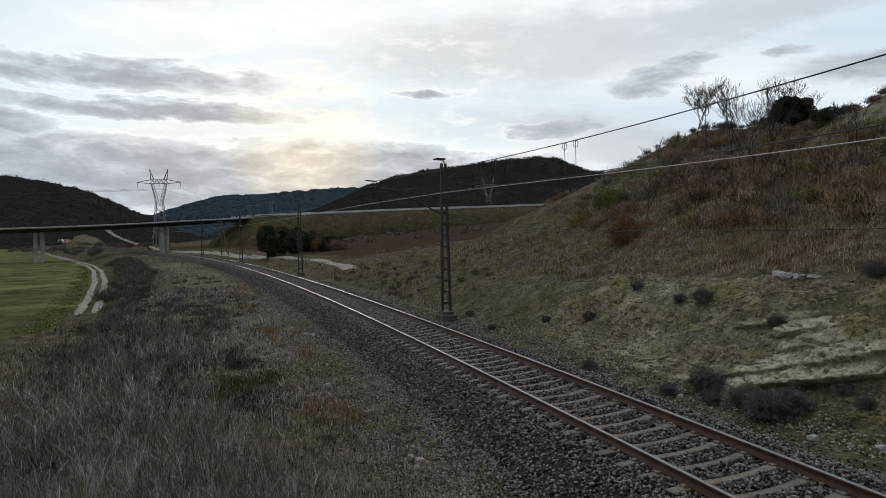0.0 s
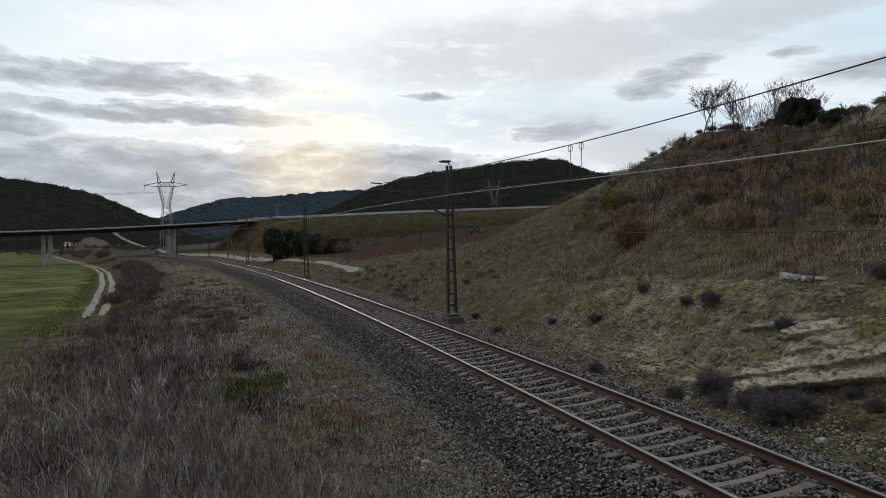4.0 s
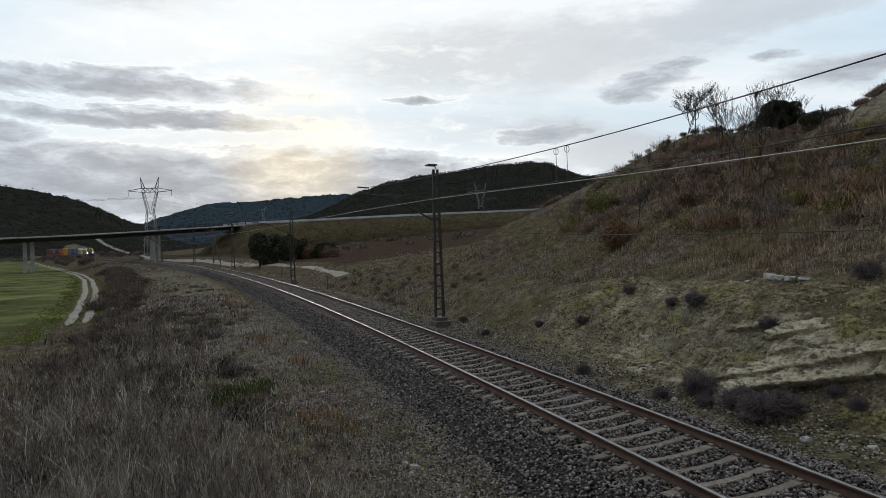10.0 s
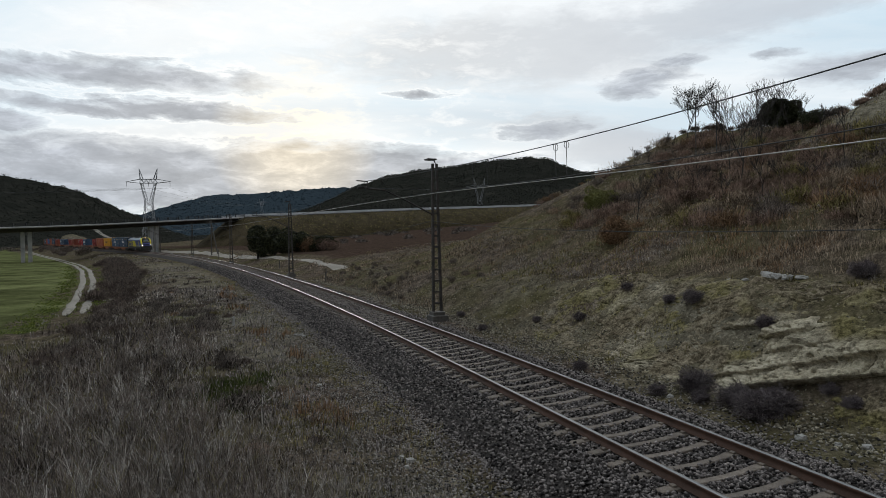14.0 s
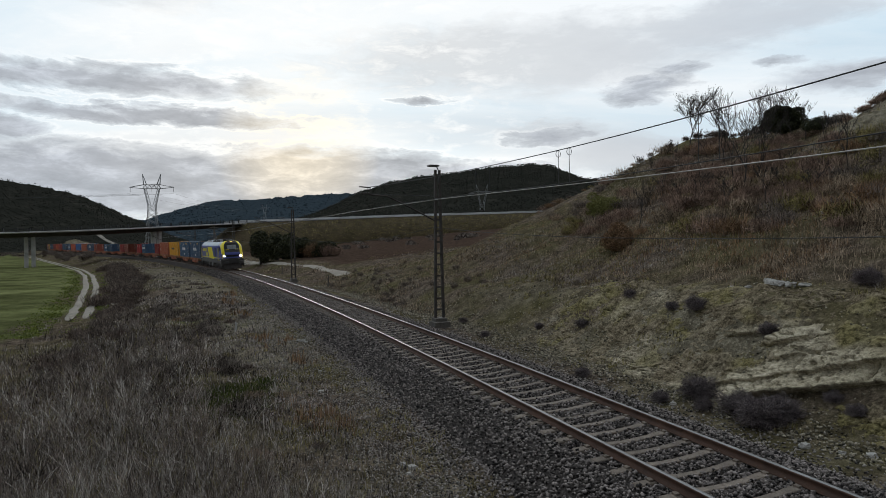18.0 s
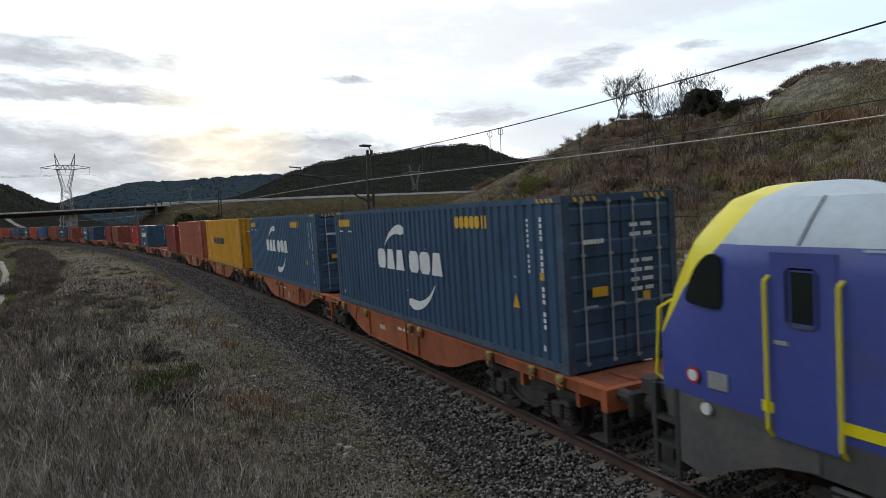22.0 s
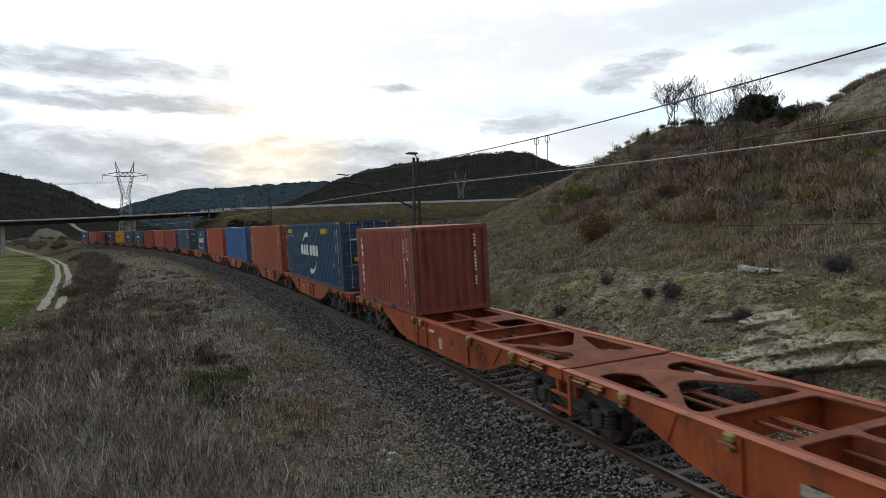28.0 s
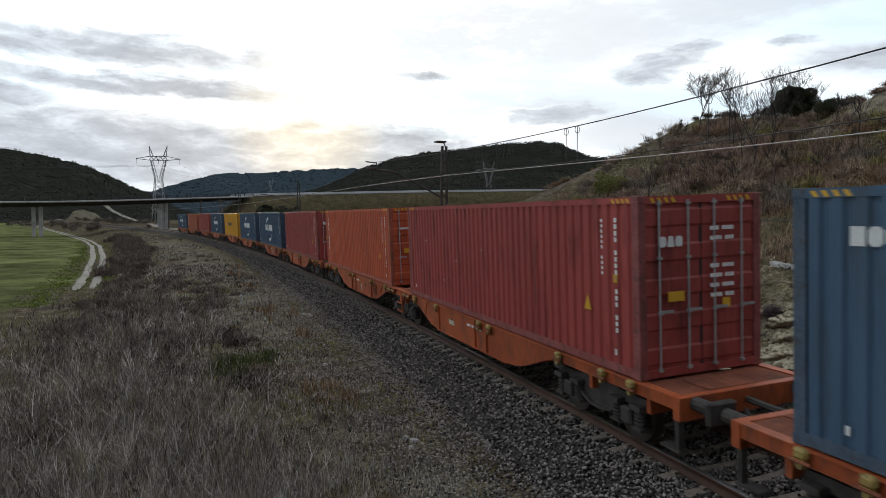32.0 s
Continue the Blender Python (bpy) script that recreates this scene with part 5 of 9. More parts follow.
# ---- the locomotive ----
L_BLUE = surface("locomotive_blue_paint", (0.058, 0.075, 0.28), (0.078, 0.10, 0.37), 0.35, scale=0.6, fine=8.0, bump=0.03, dirt=(0.075, 0.080, 0.21), spec=0.5)
L_YELLOW = surface("locomotive_yellow_paint", (0.80, 0.66, 0.008), (0.90, 0.76, 0.014), 0.4, scale=0.6, fine=8.0, bump=0.03, dirt=(0.72, 0.58, 0.02))
L_SILVER = surface("silver_roof_paint", (0.42, 0.47, 0.52), (0.56, 0.61, 0.66), 0.45, 0.1, scale=0.7, fine=10.0, bump=0.05, dirt=(0.33, 0.35, 0.36))
L_SKIRT = surface("dusty_dark_skirt", (0.028, 0.027, 0.027), (0.055, 0.051, 0.048), 0.7, scale=0.9, fine=12.0, bump=0.1, dirt=(0.085, 0.072, 0.058))
L_DUST = surface("dusty_grey_skirt", (0.065, 0.064, 0.066), (0.13, 0.122, 0.112), 0.75, scale=0.9, fine=12.0, bump=0.1, dirt=(0.17, 0.145, 0.11))
L_BLACK = surface("black_front_panel", (0.010, 0.010, 0.012), (0.022, 0.022, 0.026), 0.35, scale=2.0, fine=20.0, bump=0.02)
L_GLASS = bpy.data.materials.new("tinted_windscreen")
L_GLASS.use_nodes = True
_b = L_GLASS.node_tree.nodes["Principled BSDF"]
_b.inputs["Base Color"].default_value = (0.015, 0.018, 0.02, 1)
_b.inputs["Roughness"].default_value = 0.06
_b.inputs["Specular IOR Level"].default_value = 0.35
# pale base colour stands in for sky reflected in the windscreen
L_SHEEN = surface("hazy_windscreen_pane", (0.10, 0.115, 0.115), (0.16, 0.18, 0.18), 0.12, scale=0.8, fine=4.0, bump=0.0, spec=0.6)
LAMP = glow("headlight_beam", (1.0, 0.88, 0.62), 45.0)
LAMP_TOP = glow("amber_top_light", (1.0, 0.55, 0.14), 1.1)


def make_locomotive():
    loco = thing("locomotive", "blue and yellow six-axle locomotive, silver roof, headlights lit", "locomotive")
    n_len = LOCO
    ring = [(1.36, 1.05), (1.44, 1.5), (1.45, 1.62), (1.45, 1.80), (1.45, 2.05), (1.45, 2.2), (1.45, 2.42), (1.45, 2.8), (1.45, 3.1), (1.43, 3.36), (1.20, 3.64), (1.00, 3.84), (0.50, 3.97), (0.0, 4.0)]
    zs = [z for _, z in ring]
    e0 = np.interp(zs, [1.05, 2.2, 2.65, 3.8, 4.0], [0.66, 0.66, 0.80, 1.42, 1.62])
    e1 = np.interp(zs, [1.05, 2.2, 2.8, 3.36, 3.84, 4.0], [0.76, 0.80, 1.18, 1.74, 1.95, 2.0])
    e2 = np.full(len(zs), 2.3)
    stations = [(e0, 0.82), (e0 * 0.62 + e1 * 0.38, 0.90), (e1, 0.95), (e1 * 0.5 + e2 * 0.5, 0.985), (e2, 1.0), (np.full(len(zs), 3.2), 1.0)] + [(np.full(len(zs), v), 1.0) for v in np.linspace(4.5, n_len - 4.5, 12)]
    stations += [(n_len - np.full(len(zs), 3.2), 1.0), (n_len - e2, 1.0), (n_len - e1 * 0.5 - e2 * 0.5, 0.985), (n_len - e1, 0.95), (n_len - e0 * 0.62 - e1 * 0.38, 0.90), (n_len - e0, 0.82)]
    bm = bmesh.new()
    rows = []
    for xs, k in stations:
        shape = list(ring)
        if xs[0] == xs[-1] and 3.0 < xs[0] < n_len - 3.0:      # sunk well for the roof gear
            shape[12], shape[13] = (0.93, 3.62), (0.0, 3.62)
        half = [bm.verts.new((x, y * k, z)) for x, (y, z) in zip(xs, shape)]
        other = [bm.verts.new((x, -y * k, z)) for x, (y, z) in zip(xs, shape)][:-1]
        rows.append(half + other[::-1])
    m = len(rows[0])
    n_st = len(rows)
    for a in range(n_st - 1):
        for k in range(m - 1):
            f = bm.faces.new((rows[a][k], rows[a + 1][k], rows[a + 1][k + 1], rows[a][k + 1]))
            lev = min(k, m - 2 - k)           # level in the half ring
            z = (zs[lev] + zs[min(lev + 1, len(zs) - 1)]) / 2
            end = a in (0, 1, n_st - 3, n_st - 2)
            if z < 1.5:
                f.material_index = 3
            elif lev >= 11 and 4 < a < n_st - 6:
                f.material_index = 3
            elif z > 3.36:
                f.material_index = 1 if end else 2
            elif end and z > 2.2:
                f.material_index = 1
            else:
                f.material_index = 0
    body = part("body", bm, [L_BLUE, L_YELLOW, L_SILVER, L_DUST], loco, smooth=True)
    body.data.set_sharp_from_angle(angle=radians(38))
    # front faces
    for flip in (False, True):
        def X(v):
            return n_len - v if flip else v
        cols = 13
        def face_row(i):
            y, z = ring[i][0] * 0.82, zs[i]
            out = []
            for c in range(cols):
                u = -1 + 2 * c / (cols - 1)
                out.append((X(e0[i] - 0.16 * (1 - u * u)), y * u, z))
            return out
        for name, lo, hi, mat_, lab in (("lower_front", 0, 2, L_SKIRT, ""), ("front_band", 2, 3, L_BLUE, ""), ("lamp_panel", 3, 4, L_BLACK, "black lamp panel"), ("front_panel", 4, 5, L_BLUE, ""), ("nose_panel", 5, 6, L_BLUE, ""), ("wiper_panel", 6, 7, L_SKIRT, "dark grey wiper panel"), ("windscreen", 7, 10, L_GLASS, "large tinted windscreen"), ("brow", 10, 13, L_SKIRT, "dark brow over the windscreen")):
            bm = bmesh.new()
            c0, c1 = (1, cols - 1) if lo >= 4 else (0, cols)
            grid = [[bm.verts.new(c) for c in face_row(i)[c0:c1]] for i in range(lo, hi + 1)]
            for a, b in zip(grid[:-1], grid[1:]):
                for k in range(c1 - c0 - 1):
                    bm.faces.new((a[k], a[k + 1], b[k + 1], b[k]))
            if hi == 13:
                bmesh.ops.remove_doubles(bm, verts=bm.verts, dist=1e-4)
            shell = part(name, bm, mat_, loco, lab, smooth=True)
            if name == "windscreen":
                bm = bmesh.new()
                grid = [[bm.verts.new((q[0] + (0.012 if flip else -0.012), q[1] * 0.97, q[2] * (1 - f) + f * 3.1)) for q in face_row(i)[3:cols - 3]] for i, f in ((7, 0.12), (8, 0.0), (9, 0.04), (10, 0.12))]
                for a, b in zip(grid[:-1], grid[1:]):
                    for k in range(len(a) - 1):
                        bm.faces.new((a[k], a[k + 1], b[k + 1], b[k]))
                part("pane", bm, L_SHEEN, shell, "inner pane with the sky reflection put into its pale colour", smooth=True)
        for c in (0, cols - 2):
            bm = bmesh.new()
            grid = [[bm.verts.new(p) for p in face_row(i)[c:c + 2]] for i in range(4, 13)]
            for a, b in zip(grid[:-1], grid[1:]):
                bm.faces.new((a[0], a[1], b[1], b[0]))
            part("pillar", bm, L_YELLOW, loco, "yellow cab pillar", smooth=True)
        for sgn in (1, -1):
            bx = [X(0.56), X(0.66)]
            part("headlight", box(min(bx), max(bx), sgn * 1.03 - 0.10, sgn * 1.03 + 0.10, 1.83, 2.00, 0.06), LAMP if not flip else L_GLASS, loco, "lit rectangular headlight" if not flip else "unlit lamp")
            bm = bmesh.new()
            pts = [(X(0.66), sgn * 0.45, 2.74), (X(0.60), sgn * 0.45, 2.80), (X(0.62), sgn * 0.85, 2.80), (X(0.72), sgn * 0.85, 2.74)]
            add_path_tube(bm, pts, 0.018, 5)
            part("wiper_handrail", bm, L_YELLOW, loco)
            bm = bmesh.new()
            add_path_tube(bm, [(X(0.86), sgn * 1.25, 2.62), (X(0.68), sgn * 1.31, 2.5), (X(0.60), sgn * 1.31, 1.62), (X(0.70), sgn * 1.22, 1.50)], 0.020, 6)
            part("corner_handrail", bm, L_YELLOW, loco)
            # buffers and steps
            bx = [X(0.0), X(0.09)]
            bm = box(min(bx), max(bx), sgn * 0.97 - 0.36, sgn * 0.97 + 0.36, 0.84, 1.24, 0.04)
            add_tube(bm, (X(0.08), sgn * 0.97, 1.04), (X(0.64), sgn * 0.97, 1.04), 0.14, seg=12)
            part("buffer", bm, L_SKIRT, loco)
            bx = [X(0.30), X(0.80)]
            part("buffer_hood", box(min(bx), max(bx), sgn * 0.97 - 0.36, sgn * 0.97 + 0.36, 1.28, 1.52, 0.02), L_SKIRT, loco)
            for k, z in enumerate((0.42, 0.74, 1.06)):
                bx = [X(0.62), X(1.0)]
                part("step", box(min(bx), max(bx), sgn * 1.42 - 0.2, sgn * 1.42 + 0.0, z, z + 0.05), L_SKIRT, loco)
            for v in (0.62, 1.0):
                bx = [X(v), X(v + 0.06)]
                part("step_frame", box(min(bx), max(bx), sgn * 1.40 - 0.04, sgn * 1.40 + 0.03, 0.38, 1.52), L_SKIRT, loco)
            # deep skirt behind the steps, cut away over the bogie
            poly = [(X(1.06), 1.5), (X(1.06), 0.62), (X(1.5), 0.55), (X(1.75), 0.72), (X(2.4), 1.0), (X(2.9), 1.1), (X(2.9), 1.5)]
            part("cab_skirt", prism(poly, "y", sgn * 1.36 - 0.03, sgn * 1.36 + 0.05), L_DUST, loco)
            # cab side window, door, handrails
            y = sgn * 1.452
            win = [tuple(p) for p in rounded([(X(1.24), 2.66), (X(1.80), 2.60), (X(1.82), 3.24), (X(1.62), 3.26), (X(1.42), 3.06)], 0.11)]
            part("window", prism(win, "y", y - 0.02, y + 0.006), L_GLASS, loco, "dark cab side window")
            bx = [X(2.44), X(3.14)]
            door = part("cab_door", box(min(bx), max(bx), y - 0.02, y + 0.008, 1.36, 3.30), L_BLUE, loco)
            bx = [X(2.62), X(2.96)]
            part("window", box(min(bx), max(bx), y - 0.02, y + 0.014, 2.55, 3.15, 0.05), L_GLASS, door)
            part("lock", box(X(2.56) - 0.08, X(2.56) + 0.08, y, y + sgn * 0.03, 2.35, 2.39), ROD, door)
            if sgn > 0 and not flip:
                tx = bpy.data.curves.new("number", "FONT")
                tx.body, tx.size, tx.extrude = "2", 0.2, 0.002
                to = new("number", tx)
                me = bpy.data.meshes.new_from_object(to.evaluated_get(bpy.context.evaluated_depsgraph_get()))
                bpy.data.objects.remove(to)
                me.materials.append(WHITE)
                nm = part("door_number", me, None, door, "white painted number")
                nm.matrix_basis = Matrix.Translation((2.9, y + 0.012, 2.0)) @ Matrix.Rotation(math.pi, 4, "Z") @ Matrix.Rotation(math.pi / 2, 4, "X")
            for v in (2.42, 3.20):
                bm = bmesh.new()
                add_path_tube(bm, [(X(v), y, 3.05), (X(v), y + sgn * 0.07, 3.0), (X(v), y + sgn * 0.07, 1.45), (X(v), y, 1.36)], 0.021, 6)
                part("door_handrail", bm, L_YELLOW, loco, "yellow door handrail")
            part("side_lamp", tube((X(1.55), y - 0.01, 1.42), (X(1.55), y + sgn * 0.03, 1.42), 0.07, seg=12), WHITE, loco)
            part("warning_disc", tube((X(1.35), y - 0.01, 1.78), (X(1.35), y + sgn * 0.006, 1.78), 0.10, seg=16), RED, loco)
            part("warning_disc_centre", tube((X(1.35), y - 0.01, 1.78), (X(1.35), y + sgn * 0.010, 1.78), 0.07, seg=16), WHITE, loco)
            bx = [X(1.58), X(1.86)]
            part("data_plate", box(min(bx), max(bx), y - 0.01, y + 0.006, 1.68, 1.88), ROD, loco)
        part("coupler", tube((X(0.7), 0, 1.0), (X(0.12), 0, 0.98), 0.07, seg=8), GRIME, loco)
        for k in range(6):
            bm = bmesh.new()
            yy = -0.45 + 0.18 * k + 0.04 * (k % 2)
            add_path_tube(bm, [(X(0.62), yy, 1.1), (X(0.42), yy + 0.03, 0.85), (X(0.45), yy + 0.05, 0.6)], 0.025, 5)
            part("brake_hose", bm, GRIME, loco)
        bx = [X(0.52), X(0.64)]
        part("buffer_beam", box(min(bx), max(bx), -1.38, 1.38, 0.9, 1.56, 0.02), L_SKIRT, loco)
        part("snow_plough", prism([(X(0.36), 0.22), (X(0.64), 0.22), (X(0.70), 0.85), (X(0.58), 0.85)], "y", -1.15, 1.15), GRIME, loco)
        bx = [X(1.12), X(1.24)]
        part("top_light", box(min(bx), max(bx), -0.14, 0.14, 3.80, 3.92, 0.02), LAMP_TOP if not flip else L_GLASS, loco, "amber top light")
        bm = bmesh.new()
        add_path_tube(bm, [(X(0.60), -0.05, 2.66), (X(0.86), -0.15, 3.1), (X(0.92), -0.15, 3.35)], 0.022, 5)
        part("wiper", bm, L_BLACK, loco)
    # livery on both sides
    for sgn in (1, -1):
        y = sgn * 1.4525
        a, b = y, y + sgn * 0.005
        part("livery_panel", prism([(13.85, 3.12), (9.25, 3.12), (7.75, 1.47), (12.35, 1.47)], "y", a, b), L_YELLOW, loco, "slanted yellow livery panel")
        part("stripe", prism([(7.85, 1.60), (2.1, 1.60), (2.0, 1.72), (7.96, 1.72)], "y", a, b), L_YELLOW, loco)
        part("stripe", prism([(21.3, 1.60), (12.45, 1.60), (12.55, 1.72), (21.3, 1.72)], "y", a, b), L_YELLOW, loco)
        if sgn > 0:
            for args in ((19.75, 2.47, 0.50, "comimcmomi", "y", y, 0.82, 0.27), (15.9, 1.83, 0.52, "omib", "y", y, 0.80, 0.22)):
                glyph_bars(None, *args, each=lambda b_: part("painted_block", b_, L_YELLOW, loco, "yellow painted block"))
        part("pale_line", box(3.4, n_len - 3.4, min(a, b), max(a, b), 3.325, 3.35), L_SILVER, loco)
        for k in range(4):
            z = 1.80 + 0.31 * k
            grille = part("grille", box(5.5, 6.62, min(a, b) - 0.0, max(a, b), z, z + 0.29), L_BLACK, loco, "dark ventilation grille")
            bm = bmesh.new()
            for q in range(5):
                add_box(bm, 5.53, 6.59, min(b, b + sgn * 0.01), max(b, b + sgn * 0.01), z + 0.03 + q * 0.05, z + 0.05 + q * 0.05)
            part("louvre", bm, L_BLACK, grille)
        for v in (4.9, 6.9, 16.5, 19.9):
            part("panel_seam", box(v, v + 0.007, min(a, b), max(a, b), 1.75, 3.1), L_BLACK, loco)
        for v, w_, zb, mat_ in ((8.7, 0.5, 0.62, GRIME), (9.3, 0.35, 0.7, L_DUST), (11.3, 0.7, 0.55, GRIME), (13.2, 0.95, 0.40, L_DUST), (14.6, 0.4, 0.65, GRIME), (15.3, 0.5, 0.5, L_DUST)):
            part("equipment_box", box(v, v + w_, sgn * 1.3 - 0.35, sgn * 1.3 + 0.05, zb, 1.02, 0.02), mat_, loco)
        for z, r in ((0.98, 0.03), (0.90, 0.02)):
            part("pipe_run", tube((3.0, sgn * 1.36, z), (n_len - 3.0, sgn * 1.36, z), r, seg=6), L_DUST, loco)
        for v in (4.0, 6.6, 9.9, 10.5, 12.4, 16.2, 17.6, 19.4):
            hose = [(v, sgn * 1.32, 1.02), (v + 0.05, sgn * 1.38, 0.72), (v + 0.22, sgn * 1.38, 0.55), (v + 0.45, sgn * 1.36, 0.66), (v + 0.5, sgn * 1.3, 0.85)]
            part("hose", path_mesh("hose", hose, 0.032, ROD if v in (9.9, 10.5) else GRIME, 6), None, loco)
        for v in (3.2, 3.9, 5.1, 6.3, 7.0, 16.6, 17.3, 18.5, 19.7, 20.4):
            part("bogie_damper", tube((v, sgn * 1.2, 0.42), (v + 0.12, sgn * 1.24, 0.95), 0.05, seg=7), L_DUST, loco)
            part("bracket", box(v - 0.16, v + 0.06, sgn * 1.18 - 0.05, sgn * 1.18 + 0.07, 0.34, 0.52, 0.01), GRIME, loco)
        bm = bmesh.new()
        add_path_tube(bm, [(9.95, sgn * 1.3, 1.0), (10.05, sgn * 1.36, 0.6), (10.3, sgn * 1.36, 0.45), (10.6, sgn * 1.3, 0.7)], 0.05, 6)
        part("cable_loop", bm, ROD, loco)
    for flip in (False, True):
        for sgn in (1, -1):
            v = n_len - 2.75 if flip else 2.75
            pts = [(v, sgn * 1.435, 3.37), (v, sgn * 1.207, 3.645), (v, sgn * 1.005, 3.845)]
            part("roof_seam", path_mesh("roof_seam", pts, 0.012, L_BLACK, 4), None, loco)
    part("warning_triangle", prism([(2.05, 3.42), (2.25, 3.42), (2.15, 3.58)], "y", 1.36, 1.41), AMBER, loco)
    part("fuel_tank", box(8.8, 15.0, -1.0, 1.0, 0.4, 1.05, 0.05), GRIME, loco)
    for c in (5.1, n_len - 5.1):
        make_bogie(loco, c, (-1.85, 0.0, 1.85), GRIME, 1.85)
    # roof gear
    for v, w_, h_, mat_ in ((12.2, 1.7, 0.58, L_SILVER), (10.2, 1.9, 0.66, L_DUST), (14.4, 0.8, 0.40, L_SKIRT), (8.6, 1.0, 0.42, L_SKIRT), (6.9, 0.7, 0.5, L_SKIRT)):
        part("roof_box", prism([(-0.85, 3.621), (-0.85, 3.62 + h_ * 0.6), (-0.65, 3.62 + h_), (0.65, 3.62 + h_), (0.85, 3.62 + h_ * 0.6), (0.85, 3.621)], "x", v, v + w_), mat_, loco)
    rng = random.Random(4)
    for i in range(22):
        v = rng.uniform(3.6, n_len - 3.8)
        y0, h_ = rng.uniform(-0.75, 0.75), rng.uniform(0.25, 0.55)
        pts = [(v, y0, 3.62), (v + 0.05, y0, 3.62 + h_), (v + rng.uniform(0.3, 1.0), y0 + rng.uniform(-0.3, 0.3), 3.66 + h_), (v + rng.uniform(1.0, 1.5), y0, 3.64)]
        part("roof_conduit", path_mesh("roof_conduit", pts, rng.uniform(0.018, 0.035), rng.choice((ROD, GRIME, GRIME, L_SKIRT)), 6), None, loco)
    for y0 in (-0.62, 0.62):
        part("busbar", tube((4.2, y0, 4.16), (n_len - 4.2, y0, 4.16), 0.03, seg=6), ROD, loco)
    for v in (4.4, 5.6, 6.4, 9.9, 15.4, 16.2, 17.6, 19.0):
        for sgn in (1, -1):
            zz = [3.62] + [3.70 + q * 0.033 for q in range(13)] + [4.16]
            rr = [0.05] + [0.09 if q % 2 else 0.045 for q in range(13)] + [0.05]
            part("insulator", path_mesh("insulator", [(v, sgn * 0.62, z) for z in zz], rr, ROD, 8), None, loco)
    for base_x, way, height in ((3.9, 1, 0.08), (19.4, -1, 0.5)):
        pan = part("pantograph", box(min(base_x, base_x + way * 2.6), max(base_x, base_x + way * 2.6), -0.12, 0.12, 4.17, 4.22), GRIME, loco, "folded pantograph")
        for sgn in (1, -1):
            part("frame_rail", tube((base_x, sgn * 0.55, 4.24), (base_x + way * 2.6, sgn * 0.55, 4.24), 0.035, seg=6), GRIME, pan)
            part("lower_arm", tube((base_x + way * 0.2, sgn * 0.3, 4.26), (base_x + way * 1.7, sgn * 0.08, 4.30 + height * 0.7), 0.04, seg=6), GRIME, pan)
            part("upper_arm", tube((base_x + way * 1.7, sgn * 0.08, 4.30 + height * 0.7), (base_x - way * 0.3, sgn * 0.4, 4.38 + height), 0.03, seg=6), GRIME, pan)
        for xx in (base_x, base_x + way * 2.6):
            part("cross_rail", tube((xx, -0.55, 4.24), (xx, 0.55, 4.24), 0.035, seg=6), GRIME, pan)
        for dx in (0.0, 0.35):
            xx = base_x - way * (0.3 - dx)
            part("contact_strip", path_mesh("contact_strip", [(xx, -0.95, 4.22 + height), (xx, -0.65, 4.42 + height), (xx, 0.65, 4.42 + height), (xx, 0.95, 4.22 + height)], 0.028, L_SKIRT, 6), None, pan)
    part("roof_cable", tube((4.0, 0.55, 4.22), (19.5, 0.55, 4.22), 0.02, seg=5), GRIME, loco)
    runs(loco, FIRST - n_len, n_len)


make_locomotive()

# ---- catenary masts and wires ----
M_MAST = surface("weathered_mast_steel", (0.022, 0.019, 0.017), (0.105, 0.092, 0.082), 0.75, 0.2, scale=2.0, fine=30.0, bump=0.2, dirt=(0.10, 0.07, 0.05))
M_WIRE = surface("dark_wire", (0.03, 0.03, 0.03), (0.08, 0.08, 0.078), 0.6, 0.5, scale=3.0, fine=30.0, bump=0.0)
M_COPPER = surface("worn_contact_wire", (0.36, 0.33, 0.30), (0.55, 0.52, 0.48), 0.4, 0.8, scale=3.0, fine=30.0, bump=0.0)
M_CONCRETE = surface("pale_concrete", (0.36, 0.355, 0.34), (0.60, 0.59, 0.57), 0.85, scale=0.5, fine=12.0, bump=0.15, dirt=(0.24, 0.235, 0.22))
M_OLDCONC = surface("stained_old_concrete", (0.06, 0.055, 0.048), (0.17, 0.155, 0.135), 0.9, scale=1.5, fine=20.0, bump=0.4, dirt=(0.05, 0.042, 0.03))
M_BRIDGE = surface("weathered_dark_girder", (0.035, 0.030, 0.027), (0.075, 0.065, 0.058), 0.8, scale=0.5, fine=8.0, bump=0.15)
M_GUARD = surface("galvanised_guard_rail", (0.42, 0.425, 0.43), (0.62, 0.625, 0.63), 0.5, 0.3, scale=1.0, fine=10.0, bump=0.05)
M_POSTDARK = surface("dark_parapet_post", (0.02, 0.02, 0.02), (0.05, 0.05, 0.05), 0.7, scale=2.0, fine=20.0, bump=0.05)
M_LATTICE = surface("grey_lattice_steel", (0.24, 0.245, 0.25), (0.40, 0.405, 0.41), 0.6, 0.3, scale=0.5, fine=6.0, bump=0.0)
M_DIRT = surface("pale_dirt_track", (0.17, 0.15, 0.12), (0.36, 0.32, 0.26), 0.95, scale=0.6, fine=8.0, bump=0.5, dirt=(0.16, 0.14, 0.11))


